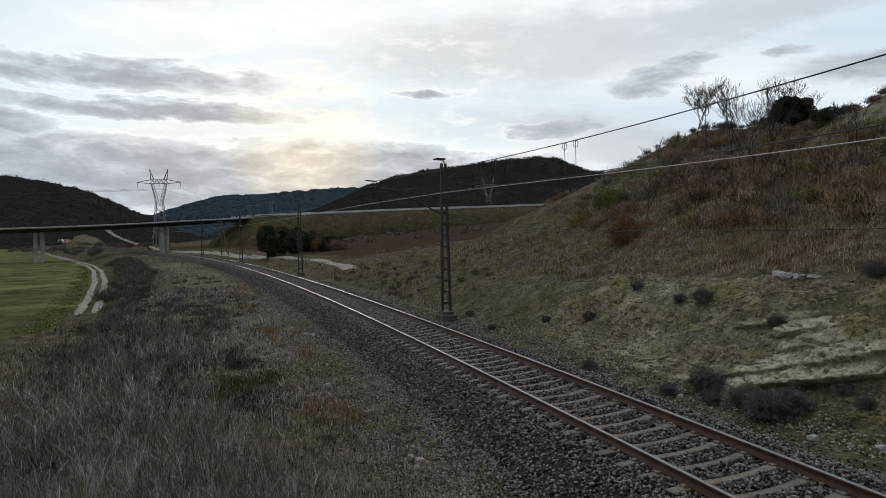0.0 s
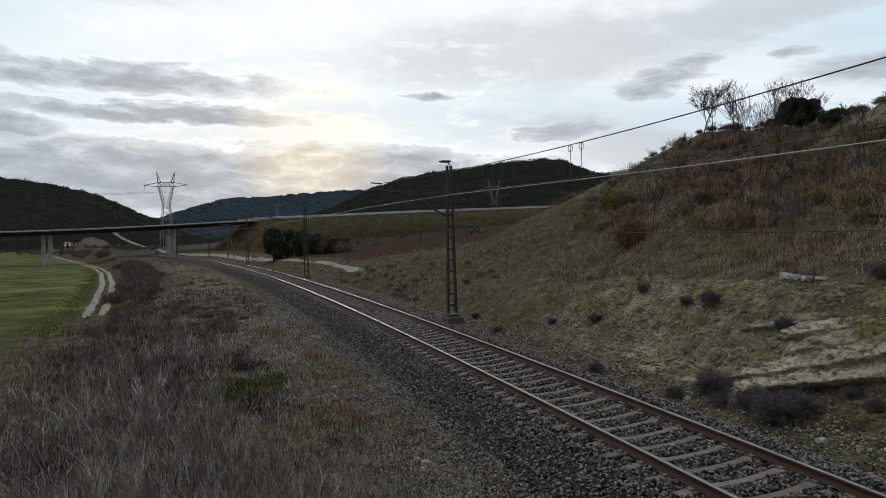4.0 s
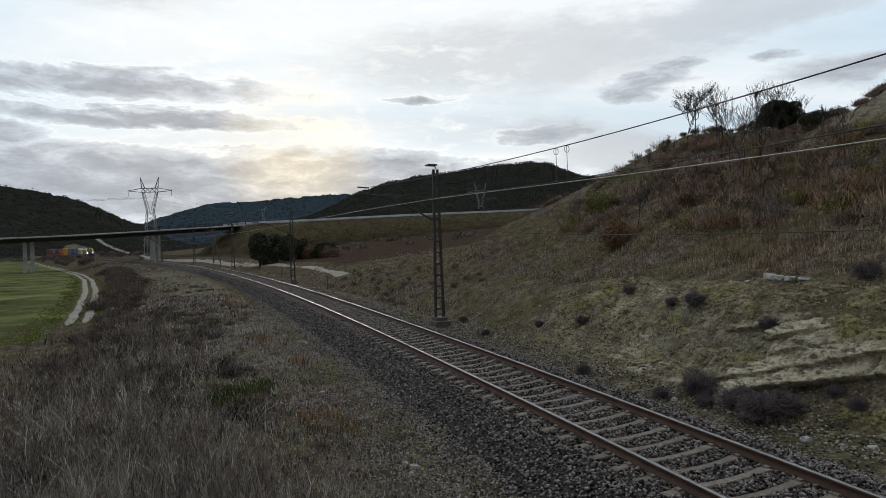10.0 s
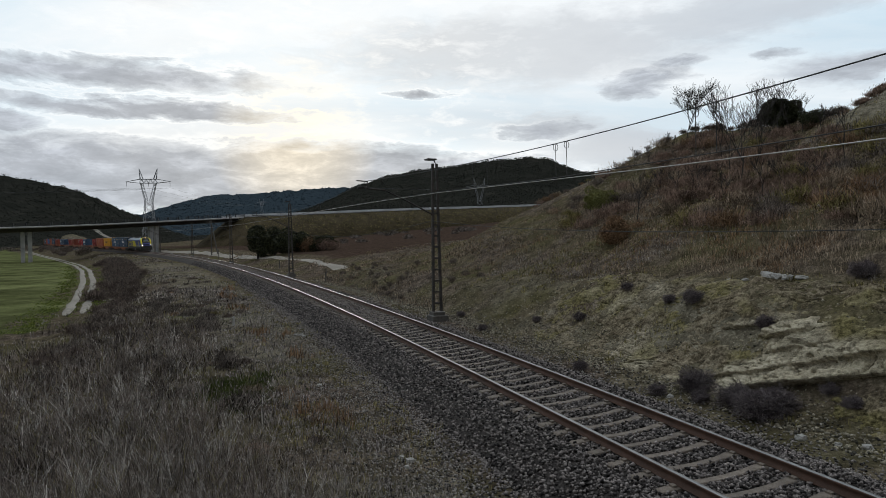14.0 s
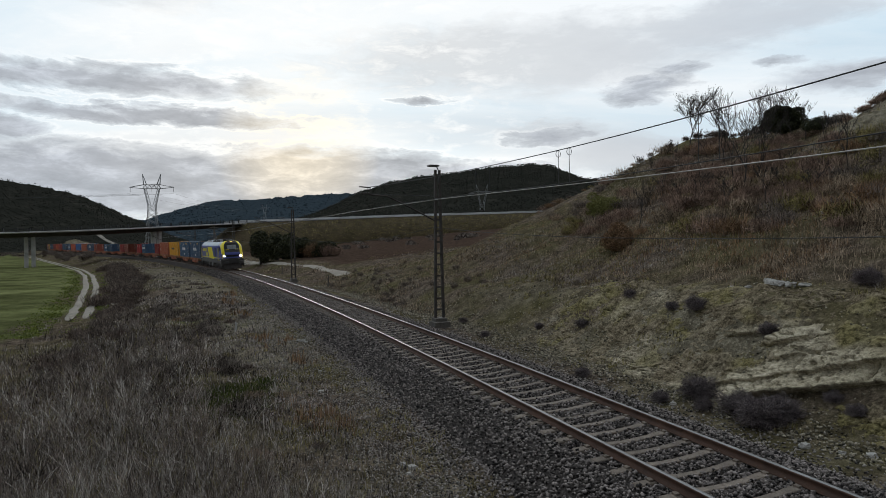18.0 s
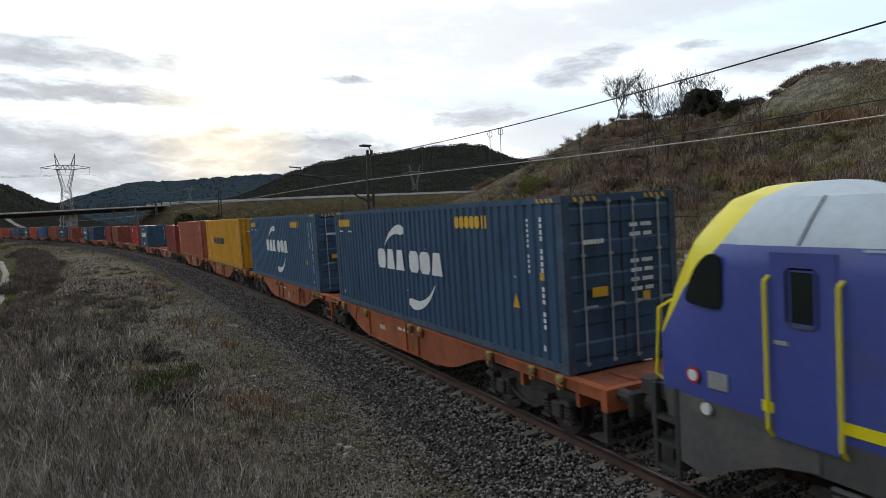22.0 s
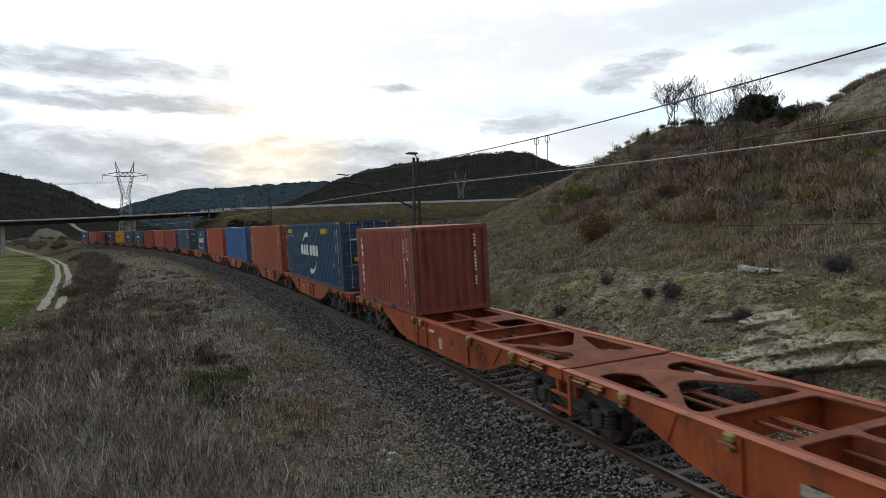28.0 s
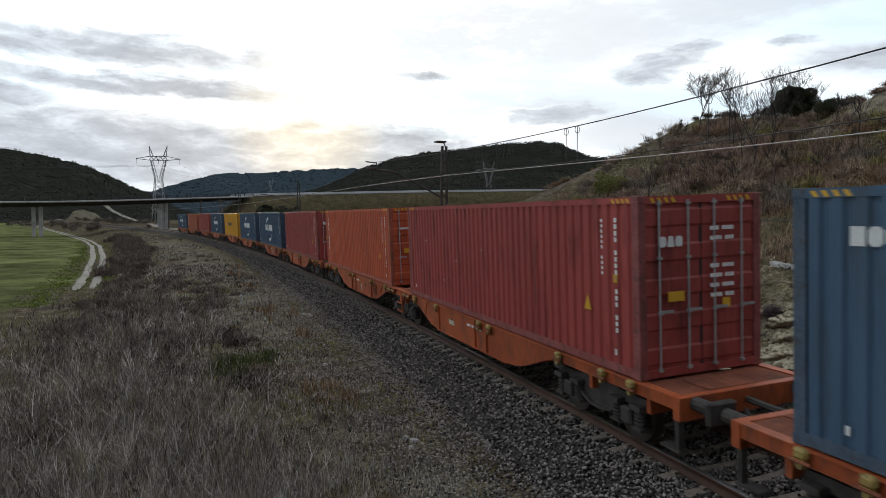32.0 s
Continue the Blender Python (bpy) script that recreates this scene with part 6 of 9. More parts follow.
def build_mast():
    mast = thing("catenary_mast", "slender riveted steel lattice mast with a cantilever arm", "mast", "masts along the railway")
    h = 7.7
    for sgn in (1, -1):
        bm = bmesh.new()
        add_prism(bm, [(sgn * 0.22 - 0.062, 0.0), (sgn * 0.22 + 0.062, 0.0), (sgn * 0.105 + 0.055, h), (sgn * 0.105 - 0.055, h)], "x", -0.07, 0.07)
        part("upright", bm, M_MAST, mast)
    for k in range(13):
        z = 0.45 + k * 0.58
        half = 0.22 - 0.12 * z / h
        part("batten", box(-0.05, 0.05, -half, half, z, z + 0.09), M_MAST, mast)
    part("footing", box(-0.34, 0.34, -0.32, 0.32, -0.5, 0.06, 0.03), M_OLDCONC, mast)
    part("foot_slab", box(-0.48, 0.44, -0.42, 0.42, -0.55, -0.12, 0.03), M_OLDCONC, mast)
    bm = bmesh.new()
    add_path_tube(bm, [(-0.12, 0.0, h), (-0.16, 0.1, h + 0.18), (0.16, 0.5, h + 0.22)], 0.03, 5)
    add_box(bm, -0.2, 0.22, -0.05, 0.45, h + 0.18, h + 0.25)
    part("mast_head", bm, M_MAST, mast)
    arm = part("cantilever_arm", path_mesh("cantilever_arm", [(0, 0.1, 5.05), (0, 1.5, 5.75), (0, 2.7, 6.30), (0, 3.6, 6.38)], 0.045, M_MAST, 6), None, mast, "bent cantilever arm")
    part("stay", path_mesh("stay", [(0, 0.1, 6.35), (0, 3.6, 6.4)], 0.016, M_WIRE), None, arm)
    bm = bmesh.new()
    for q in range(4):
        add_tube(bm, (0, 3.62 + q * 0.13, 6.42), (0, 3.70 + q * 0.13, 6.42), 0.07, seg=8)
    add_tube(bm, (0, 3.6, 6.38), (0, 3.6, 6.75), 0.03, seg=6)
    add_tube(bm, (0, 3.6, 6.72), (0, 4.15, 6.76), 0.03, seg=6)
    part("insulator", bm, GRIME, mast)
    return mast


MASTS = [27.0, 68.0, 110.0, 152.0, 196.0, -15.0]


def build_catenary():
    first = build_mast()
    for i, s in enumerate(MASTS):
        m = line_pose(s, -3.97, -0.40)
        if i == 0:
            first.matrix_basis = m
        else:
            copy_thing(first, m)
    stops = sorted(MASTS)
    def sag(s, zs, low):
        a = max([q for q in stops if q <= s], default=stops[0])
        b = min([q for q in stops if q > s], default=stops[-1])
        f = (s - a) / (b - a) if b > a else 0
        return zs - low * 4 * f * (1 - f)
    ss = np.arange(-15, 196.5, 1.5)
    def w_arm(s):
        return -0.4 - 0.45 * (0.5 - 0.5 * math.cos((s - 27) / 20.5 * math.pi))
    def contact(s):
        return float(np.interp(s, [-15, 2, 6, 13, 18, 27, 31, 45, 68, 200], [4.62, 4.79, 4.88, 5.06, 5.17, 5.26, 5.30, 5.42, 5.3, 5.3]))
    def auxiliary(s):
        return max(contact(s) + 0.03, float(np.interp(s, [-15, 2, 5, 9, 13, 200], [5.0, 4.97, 4.99, 5.02, 5.05, 5.0])))
    def messenger(s):
        return sag(s, 6.36, 0.5)
    def hang(name, w, height, r, mat_, label):
        tagged(new(name, path_mesh(name, [on_line(s, w(s), height(s)) for s in ss], r, mat_)), label, "wire")
    hang("messenger_wire", w_arm, messenger, 0.0125, M_WIRE, "dark messenger wire hung over the track")
    hang("contact_wire", w_arm, contact, 0.0105, M_COPPER, "worn contact wire over the track")
    hang("auxiliary_wire", w_arm, auxiliary, 0.010, M_WIRE, "thin dark auxiliary wire over the track")
    hang("feeder_wire", lambda s: -3.75, lambda s: sag(s, 4.35, 0.75), 0.010, M_WIRE, "low feeder cable strung between the masts")
    for s in (4.75, 5.25, 9.6, 10.1, 14.0, 15.0, 40.0, 41.0, 56.0, 57.0):
        a, b = on_line(s, w_arm(s), messenger(s)), on_line(s, w_arm(s), auxiliary(s))
        bm = add_tube(bmesh.new(), a, b, 0.008, seg=5)
        for k in range(8):
            t0, t1 = k * math.pi / 4, (k + 1) * math.pi / 4
            q0, q1 = a + Vector((0.06 * math.sin(t0), 0, -0.09 + 0.09 * math.cos(t0))), a + Vector((0.06 * math.sin(t1), 0, -0.09 + 0.09 * math.cos(t1)))
            add_tube(bm, q0, q1, 0.008, seg=4)
        tagged(part("dropper", bm, M_WIRE), "thin dropper with a loop", "wire", "droppers of the overhead line")


build_catenary()

# ---- the road: bridge over the railway, then an embankment ----
ROAD = [(-215.0, 115.0, 8.4), (-165.0, 146.0, 8.9), (-121.0, 174.1, 9.35), (-112.3, 179.8, 9.6), (-87.1, 196.6, 11.2), (-67.3, 214.7, 12.95), (-39.2, 241.8, 14.9), (-19.2, 261.3, 16.5), (17.3, 291.5, 18.5), (62.4, 324.0, 20.9), (130.0, 360.0, 24.0)]


def road_points(step=3.0):
    p = np.array(ROAD)
    t = np.concatenate([[0], np.cumsum(np.hypot(np.diff(p[:, 0]), np.diff(p[:, 1])))])
    u = np.arange(0, t[-1], step)
    q = np.stack([np.interp(u, t, p[:, k]) for k in range(3)], 1)
    k = np.ones(15) / 15                     # ease the corners
    pad = np.pad(q, ((7, 7), (0, 0)), mode="edge")
    q = np.stack([np.convolve(pad[:, i], k, mode="valid") for i in range(3)], 1)
    d = np.gradient(q, axis=0)
    d /= np.linalg.norm(d[:, :2], axis=1)[:, None]
    return q, np.stack([-d[:, 1], d[:, 0]], 1), u


def strip(name, q, nrm, section, material, closed=True):
    """A section of (offset to the far side, height) carried along the road."""
    n = len(section)
    verts = np.array([[p[0] + nr[0] * o, p[1] + nr[1] * o, p[2] + z] for p, nr in zip(q, nrm) for o, z in section])
    faces = []
    for i in range(len(q) - 1):
        for k in range(n if closed else n - 1):
            j = (k + 1) % n
            faces.append((i * n + k, i * n + j, (i + 1) * n + j, (i + 1) * n + k))
    return big_mesh(name, verts, faces, material)


EMBANK_ROOTS = []


def build_road():
    q, nrm, u = road_points()
    # the abutment stands where the bridge meets the slope
    end = int(np.argmin(np.hypot(q[:, 0] + 67, q[:, 1] - 215)))
    bridge = thing("road_bridge", "long road bridge with dark girder, pale edge and twin columns", "bridge")
    bq, bn = q[:end + 1], nrm[:end + 1]
    part("deck", strip("deck", bq, bn, [(-5.2, 0.0), (5.2, 0.0), (5.2, -0.3), (3.2, -0.4), (2.6, -1.3), (-2.6, -1.3), (-3.2, -0.4), (-5.2, -0.3)], M_BRIDGE), None, bridge)
    for o in (-5.3, 5.3):
        part("deck_edge", strip("deck_edge", bq, bn, [(o - 0.12, -0.36), (o + 0.12, -0.36), (o + 0.12, 0.12), (o - 0.12, 0.12)], M_CONCRETE), None, bridge, "pale concrete deck edge")
        for z in (0.55, 1.0):
            part("parapet_rail", strip("parapet_rail", bq, bn, [(o - 0.025, z - 0.03), (o + 0.025, z - 0.03), (o + 0.025, z + 0.03), (o - 0.025, z + 0.03)], M_POSTDARK), None, bridge)
        for i in range(0, len(bq)):
            x, y, z = bq[i][0] + bn[i][0] * o, bq[i][1] + bn[i][1] * o, bq[i][2]
            part("parapet_post", box(x - 0.13, x + 0.13, y - 0.13, y + 0.13, z + 0.1, z + 1.15), M_POSTDARK, bridge)
    for px, py in ((-112.3, 179.8), (-86.0, 198.5), (-150.0, 155.5), (-190.0, 130.5)):
        i = int(np.argmin(np.hypot(bq[:, 0] - px, bq[:, 1] - py)))
        t = Vector((bn[i][1], -bn[i][0], 0))
        for o in (-0.85, 0.85):
            c = Vector((bq[i][0], bq[i][1], 0)) + t * o
            zg = ground_at(c.x, c.y)
            ang = math.atan2(t.y, t.x)
            m = Matrix.Translation((c.x, c.y, 0)) @ Matrix.Rotation(ang, 4, "Z")
            part("column", box(-0.5, 0.5, -1.1, 1.1, zg - 1.0, bq[i][2] - 1.25, 0.0, m), M_CONCRETE, bridge)
    i = end
    c = bq[i]
    ang = math.atan2(-bn[i][0], bn[i][1])
    m = Matrix.Translation((c[0], c[1], 0)) @ Matrix.Rotation(ang, 4, "Z")
    part("abutment", box(-1.0, 2.5, -5.4, 5.4, c[2] - 6.0, c[2] - 0.32, 0.0, m), M_CONCRETE, bridge)
    # road on its embankment
    eq, en = q[end - 1:], nrm[end - 1:]
    back = (q[end - 1] - q[end])[:2]
    back = back / np.linalg.norm(back)
    toe = np.vstack([q[end - 1] + np.array([back[0] * 11, back[1] * 11, -10.5]), eq])
    toe[1, 2] -= 2.0
    toe_n = np.vstack([nrm[end - 1], en])
    tagged(new("road", strip("road", eq, en, [(-5.4, 0.0), (5.4, 0.0), (5.4, -0.5), (-5.4, -0.5)], surface("asphalt", (0.04, 0.04, 0.042), (0.07, 0.07, 0.072), 0.9, scale=0.5, fine=10.0, bump=0.2))), "asphalt road on a low embankment", "road", kind="structure")
    tagged(new("embankment", strip("embankment", toe, toe_n, [(-5.3, -0.06), (5.3, -0.06), (26.0, -12.0), (-26.0, -12.0)], M_BANK)), "grassy road embankment", "embankment", kind="structure")
    rng = np.random.default_rng(62)
    n = 9000
    t, v = rng.uniform(0, len(eq) - 1.01, n), rng.random(n)
    i = t.astype(int)
    base = eq[i] + (eq[i + 1] - eq[i]) * (t - i)[:, None]
    off = -(5.6 + 20.0 * v)
    root = np.stack([base[:, 0] + en[i][:, 0] * off, base[:, 1] + en[i][:, 1] * off, base[:, 2] - 0.15 - 11.8 * v], 1)
    EMBANK_ROOTS.append(root)
    for o in (-5.0, 5.0):
        rail = thing("guard_rail", "galvanised steel guard rail along the road", "guard rail", "guard rails of the road")
        for z in (0.35, 0.72):
            part("beam", strip("beam", eq, en, [(o - 0.05, z - 0.15), (o + 0.03, z - 0.15), (o + 0.06, z), (o + 0.03, z + 0.15), (o - 0.05, z + 0.15)], M_GUARD), None, rail)
        for k in range(0, len(eq), 1):
            x, y, z = eq[k][0] + en[k][0] * o, eq[k][1] + en[k][1] * o, eq[k][2]
            part("post", box(x - 0.05, x + 0.05, y - 0.05, y + 0.05, z - 0.1, z + 0.85), M_GUARD, rail)


M_BANK = surface("dry_bank_grass", (0.030, 0.023, 0.014), (0.145, 0.115, 0.070), 0.95, spec=0.02, scale=0.3, fine=2.5, bump=0.6, dirt=(0.07, 0.065, 0.03))
build_road()


# ---- power pylons ----


def make_pylon(height, label):
    """Lattice tower with a V-shaped head and two horns."""
    py = thing("power_pylon", label, "pylon", "power pylons across the valley")
    k = height / 42.0
    r = 0.2 * k
    waist, arms = 22 * k, 33 * k
    base, neck, span_, horn = 3.8, 2.1, 4.5, 5.3
    corners = [(sx, sy) for sx in (1, -1) for sy in (1, -1)]
    for sx, sy in corners:
        part("leg", tube((sx * base * k, sy * base * k, -12 * k), (sx * neck * k, sy * 1.1 * k, waist), r, seg=4), M_LATTICE, py)
        part("fork", tube((sx * neck * k, sy * 1.1 * k, waist), (sx * span_ * k, sy * 0.7 * k, arms), r, seg=4), M_LATTICE, py)
    bm = bmesh.new()
    for i in range(6):
        f0, f1 = i / 6, (i + 1) / 6
        w0, w1 = (base + (neck - base) * f0) * k, (base + (neck - base) * f1) * k
        z0, z1 = waist * f0, waist * f1
        for a, b in (((1, 1), (1, -1)), ((1, -1), (-1, -1)), ((-1, -1), (-1, 1)), ((-1, 1), (1, 1))):
            add_tube(bm, (a[0] * w0, a[1] * w0, z0), (b[0] * w1, b[1] * w1, z1), r * 0.6, seg=3)
            add_tube(bm, (b[0] * w0, b[1] * w0, z0), (a[0] * w1, a[1] * w1, z1), r * 0.6, seg=3)
    part("bracing", bm, M_LATTICE, py)
    bm = bmesh.new()
    for i in range(5):
        f0, f1 = i / 5, (i + 1) / 5
        for sx in (1, -1):
            x0, x1 = sx * (neck + (span_ - neck) * f0) * k, sx * (neck + (span_ - neck) * f1) * k
            xi0, xi1 = sx * (0.3 + 2.9 * f0) * k, sx * (0.3 + 2.9 * f1) * k
            z0, z1 = waist + (arms - waist) * f0, waist + (arms - waist) * f1
            add_tube(bm, (xi0, 0, z0), (x1, 0.7 * k, z1), r * 0.6, seg=3)
            add_tube(bm, (x0, -0.7 * k, z0), (xi1, 0, z1), r * 0.6, seg=3)
            add_tube(bm, (xi0, 0, z0), (xi1, 0, z1), r * 0.8, seg=3)
    part("fork_bracing", bm, M_LATTICE, py)["kind"] = "stuff"
    bm = bmesh.new()
    for sy in (0.7, -0.7):
        add_tube(bm, (-13 * k, 0, arms + 0.9 * k), (-5 * k, sy * k, arms), r, seg=4)
        add_tube(bm, (13 * k, 0, arms + 0.9 * k), (5 * k, sy * k, arms), r, seg=4)
        add_tube(bm, (-5.2 * k, sy * k, arms), (5.2 * k, sy * k, arms), r, seg=4)
        add_tube(bm, (-5.2 * k, sy * k, arms + 2.4 * k), (5.2 * k, sy * k, arms + 2.4 * k), r, seg=4)
        add_tube(bm, (-13 * k, 0, arms + 0.9 * k), (-5 * k, sy * k, arms + 2.4 * k), r, seg=4)
        add_tube(bm, (13 * k, 0, arms + 0.9 * k), (5 * k, sy * k, arms + 2.4 * k), r, seg=4)
        for i in range(8):
            add_tube(bm, ((-5.2 + 1.3 * i) * k, sy * k, arms + (2.4 * k if i % 2 else 0)), ((-3.9 + 1.3 * i) * k, sy * k, arms + (0 if i % 2 else 2.4 * k)), r * 0.6, seg=3)
    part("crossarm", bm, M_LATTICE, py)
    for sx in (1, -1):
        bm = bmesh.new()
        for sy in (0.6, -0.6):
            add_tube(bm, (sx * 3.0 * k, sy * k, arms + 2.4 * k), (sx * horn * k, 0, height), r, seg=4)
            add_tube(bm, (sx * 4.7 * k, sy * k, arms + 2.4 * k), (sx * horn * k, 0, height), r, seg=4)
        part("horn", bm, M_LATTICE, py)
    for x in (-12.5, 0, 12.5):
        part("insulator", tube((x * k, 0, arms + 0.7 * k), (x * k, 0, arms - 2.0 * k), 0.12 * k, seg=6), GRIME, py)
    return py


def polar(az, d, z=0.0):
    return Vector((d * math.sin(radians(az)), d * math.cos(radians(az)), z))


def build_pylons():
    spots = [(-23.9, 470.0, 6.4, 46.0), (4.15, 640.0, 5.62, 44.0), (-15.0, 1500.0, 4.0, 40.0)]
    tops = []
    for (az, d, el, h), label in zip(spots, ("tall grey lattice power pylon beyond the bridge", "grey lattice power pylon on the wooded hill", "distant grey lattice power pylon")):
        top = EYE[2] + d * math.tan(radians(el))
        py = make_pylon(h, label)
        p = polar(az, d, top - h)
        py.matrix_basis = Matrix.Translation(p) @ Matrix.Rotation(radians(8 if az < 0 else -4), 4, "Z")
        tops.append((p, h))
    # conductors slung across the valley
    (p, h) = tops[0]
    k = h / 42.0
    for dx in (-12.5, 0.0, 12.5):
        a = p + Vector((dx * k * 0.99, dx * k * 0.14, 30 * k))
        for b in (Vector((-620 + dx, 520, a.z + 26)), Vector((tops[2][0].x + dx, tops[2][0].y, tops[2][0].z + 30))):
            pts = []
            for i in range(25):
                f = i / 24
                c = a.lerp(b, f)
                c.z -= 16 * 4 * f * (1 - f) * 0.5
                pts.append(c)
            tagged(new("power_line", path_mesh("power_line", pts, 0.05, M_WIRE, 4)), "thin power conductor slung across the valley", "power line", "power lines")


build_pylons()

# ---- farm tracks ----


def dirt_strip(name, pts, half, label, lift=0.03):
    """A strip draped on the ground along plan points."""
    p = np.array(pts, float)
    t = np.concatenate([[0], np.cumsum(np.hypot(np.diff(p[:, 0]), np.diff(p[:, 1])))])
    u = np.arange(0, t[-1], 1.0)
    q = np.stack([np.interp(u, t, p[:, 0]), np.interp(u, t, p[:, 1])], 1)
    pad = np.pad(q, ((6, 6), (0, 0)), mode="edge")
    q = np.stack([np.convolve(pad[:, i], np.ones(13) / 13, mode="valid") for i in range(2)], 1)
    d = np.gradient(q, axis=0)
    d /= np.linalg.norm(d, axis=1)[:, None]
    nrm = np.stack([-d[:, 1], d[:, 0]], 1)
    wob = fbm(u, u * 0 + 3.3, 4.0, 3, 77) * 0.18
    offs = np.array([-1, -0.5, 0, 0.5, 1.0]) * half
    taper = np.clip((u + 0.4) / 3.0, 0.0, 1.0)[:, None, None]
    rim = np.array([-0.05, 0.0, 0.0, 0.0, -0.05])
    xy = q[:, None] + nrm[:, None] * (taper * offs[None, :, None] * (1 + 0.25 * fbm(u, u * 0, 2.5, 3, 88)[:, None, None]) + wob[:, None, None])
    z = ground_z(xy[..., 0], xy[..., 1]).reshape(xy.shape[:2]) + lift + rim[None]
    v = np.concatenate([xy, z[..., None]], -1).reshape(-1, 3)
    n = len(offs)
    i = (np.arange(len(q) - 1)[:, None] * n + np.arange(n - 1)[None]).reshape(-1)
    ob = new(name, big_mesh(name, v, np.stack([i, i + 1, i + n + 1, i + n], 1), M_DIRT))
    tagged(ob, label, "dirt track", kind="structure")


def on_side(s, w):
    p = on_line(s, w)
    return (p.x, p.y)


for off in (-0.64, 0.64):
    dirt_strip("wheel_track", [on_side(s, w + off) for s, w in ((54, 15.85), (58, 16.05), (72, 16.55), (93, 17.05), (115, 17.5), (140, 17.6), (172, 18.0), (222, 19.0), (292, 17.5), (400, 14.5))], 0.36, "pale rutted farm track beside the green field", 0.09)
dirt_strip("farm_road", [tuple(polar(az, d))[:2] for az, d in ((-7.5, 70), (-9.3, 80), (-12.0, 95), (-16.5, 122), (-20.0, 168), (-23.54, 223), (-24.5, 252), (-25.0, 400), (-25.23, 486), (-25.2, 640))], 0.85, "pale dirt farm road beyond the railway", 0.05)
dirt_strip("farm_road", [tuple(polar(az, d))[:2] for az, d in ((-25.0, 640), (-25.4, 730), (-25.77, 758), (-26.27, 784), (-26.75, 807), (-27.28, 831), (-27.9, 865))], 2.6, "pale dirt farm road climbing the far slope", 0.5)

# ---- plants ----
def plant(name, a, b):
    return surface(name, a, b, 0.9, scale=1.0, fine=6.0, bump=0.0, islands=True, clump=0.42, spec=0.04)


G_DRY = plant("dry_grey_grass", (0.021, 0.0172, 0.015), (0.56, 0.495, 0.435))
G_LITTER = plant("grey_litter", (0.050, 0.043, 0.040), (0.52, 0.46, 0.425))
G_STRAW = plant("pale_straw", (0.14, 0.125, 0.108), (0.74, 0.685, 0.615))
G_WEED = plant("dark_dead_weed", (0.016, 0.0125, 0.0108), (0.36, 0.308, 0.264))
G_OLIVE = plant("olive_grass", (0.052, 0.045, 0.018), (0.40, 0.34, 0.145))
G_GREEN = plant("green_grass", (0.032, 0.045, 0.013), (0.135, 0.16, 0.05))
G_RUST = plant("rusty_scrub", (0.080, 0.050, 0.030), (0.44, 0.28, 0.165))
G_BROWN = plant("brown_scrub", (0.058, 0.044, 0.031), (0.54, 0.42, 0.30))
G_TWIG = plant("grey_brown_twigs", (0.045, 0.036, 0.030), (0.34, 0.28, 0.235))
G_BANK = plant("brown_grey_brush", (0.048, 0.037, 0.032), (0.26, 0.205, 0.17))
G_HEATH = plant("purple_grey_twigs", (0.050, 0.041, 0.043), (0.26, 0.22, 0.215))
G_THICKET = plant("red_brown_thicket", (0.085, 0.058, 0.046), (0.48, 0.34, 0.26))
G_BARK = surface("grey_bark", (0.022, 0.018, 0.016), (0.062, 0.053, 0.046), 0.9, scale=3.0, fine=20.0, bump=0.3)
G_LEAF = surface("dark_evergreen_leaf", (0.016, 0.020, 0.010), (0.085, 0.088, 0.040), 0.7, scale=1.0, fine=6.0, bump=0.0, islands=True, spec=0.3)
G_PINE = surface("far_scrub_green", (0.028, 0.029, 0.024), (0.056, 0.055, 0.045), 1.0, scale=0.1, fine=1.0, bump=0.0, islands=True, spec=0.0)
# trees of the far ridge, blue haze mixed into their base colour
G_HAZEPINE = surface("distant_pine_green", (0.040, 0.056, 0.068), (0.055, 0.072, 0.084), 0.95, scale=0.1, fine=1.0, bump=0.0, islands=True, spec=0.0)
G_LIME = surface("yellow_green_leaf", (0.09, 0.12, 0.022), (0.24, 0.28, 0.06), 0.8, scale=1.0, fine=6.0, bump=0.0, islands=True, spec=0.2)
G_YELLOWED = surface("yellowing_leaf", (0.10, 0.105, 0.030), (0.30, 0.29, 0.10), 0.8, scale=1.0, fine=6.0, bump=0.0, islands=True, spec=0.2)
G_FEWLEAF = surface("last_brown_leaf", (0.05, 0.038, 0.02), (0.15, 0.11, 0.05), 0.9, scale=1.0, fine=6.0, bump=0.0, islands=True, spec=0.2)


def blades(name, root, height, width, lean, rng, material, label, category, curl=0.5):
    """Grass or stems: a bent tapering strip for each root."""
    n = len(root)
    phi, face = rng.uniform(0, 2 * math.pi, n), rng.uniform(0, math.pi, n)
    tilt = np.abs(rng.normal(0, lean, n))
    d = np.stack([np.cos(phi), np.sin(phi), np.zeros(n)], 1)
    side = np.stack([np.cos(face), np.sin(face), np.zeros(n)], 1) * (width[:, None] / 2)
    up = np.array([0, 0, 1.0])
    mid = root + (up * np.cos(tilt * 0.6)[:, None] + d * np.sin(tilt * 0.6)[:, None]) * (height * 0.55)[:, None]
    bend = tilt * (1 + curl)
    tip = mid + (up * np.cos(bend)[:, None] + d * np.sin(bend)[:, None]) * (height * 0.45)[:, None]
    v = np.stack([root - side, root + side, mid - side * 0.8, mid + side * 0.8, tip], 1).reshape(-1, 3)
    f = np.array([[0, 1, 3], [0, 3, 2], [2, 3, 4]])
    faces = (np.arange(n)[:, None, None] * 5 + f[None]).reshape(-1, 3)
    ob = new(name, big_mesh(name, v, faces, material))
    return tagged(ob, label, category, kind="stuff")


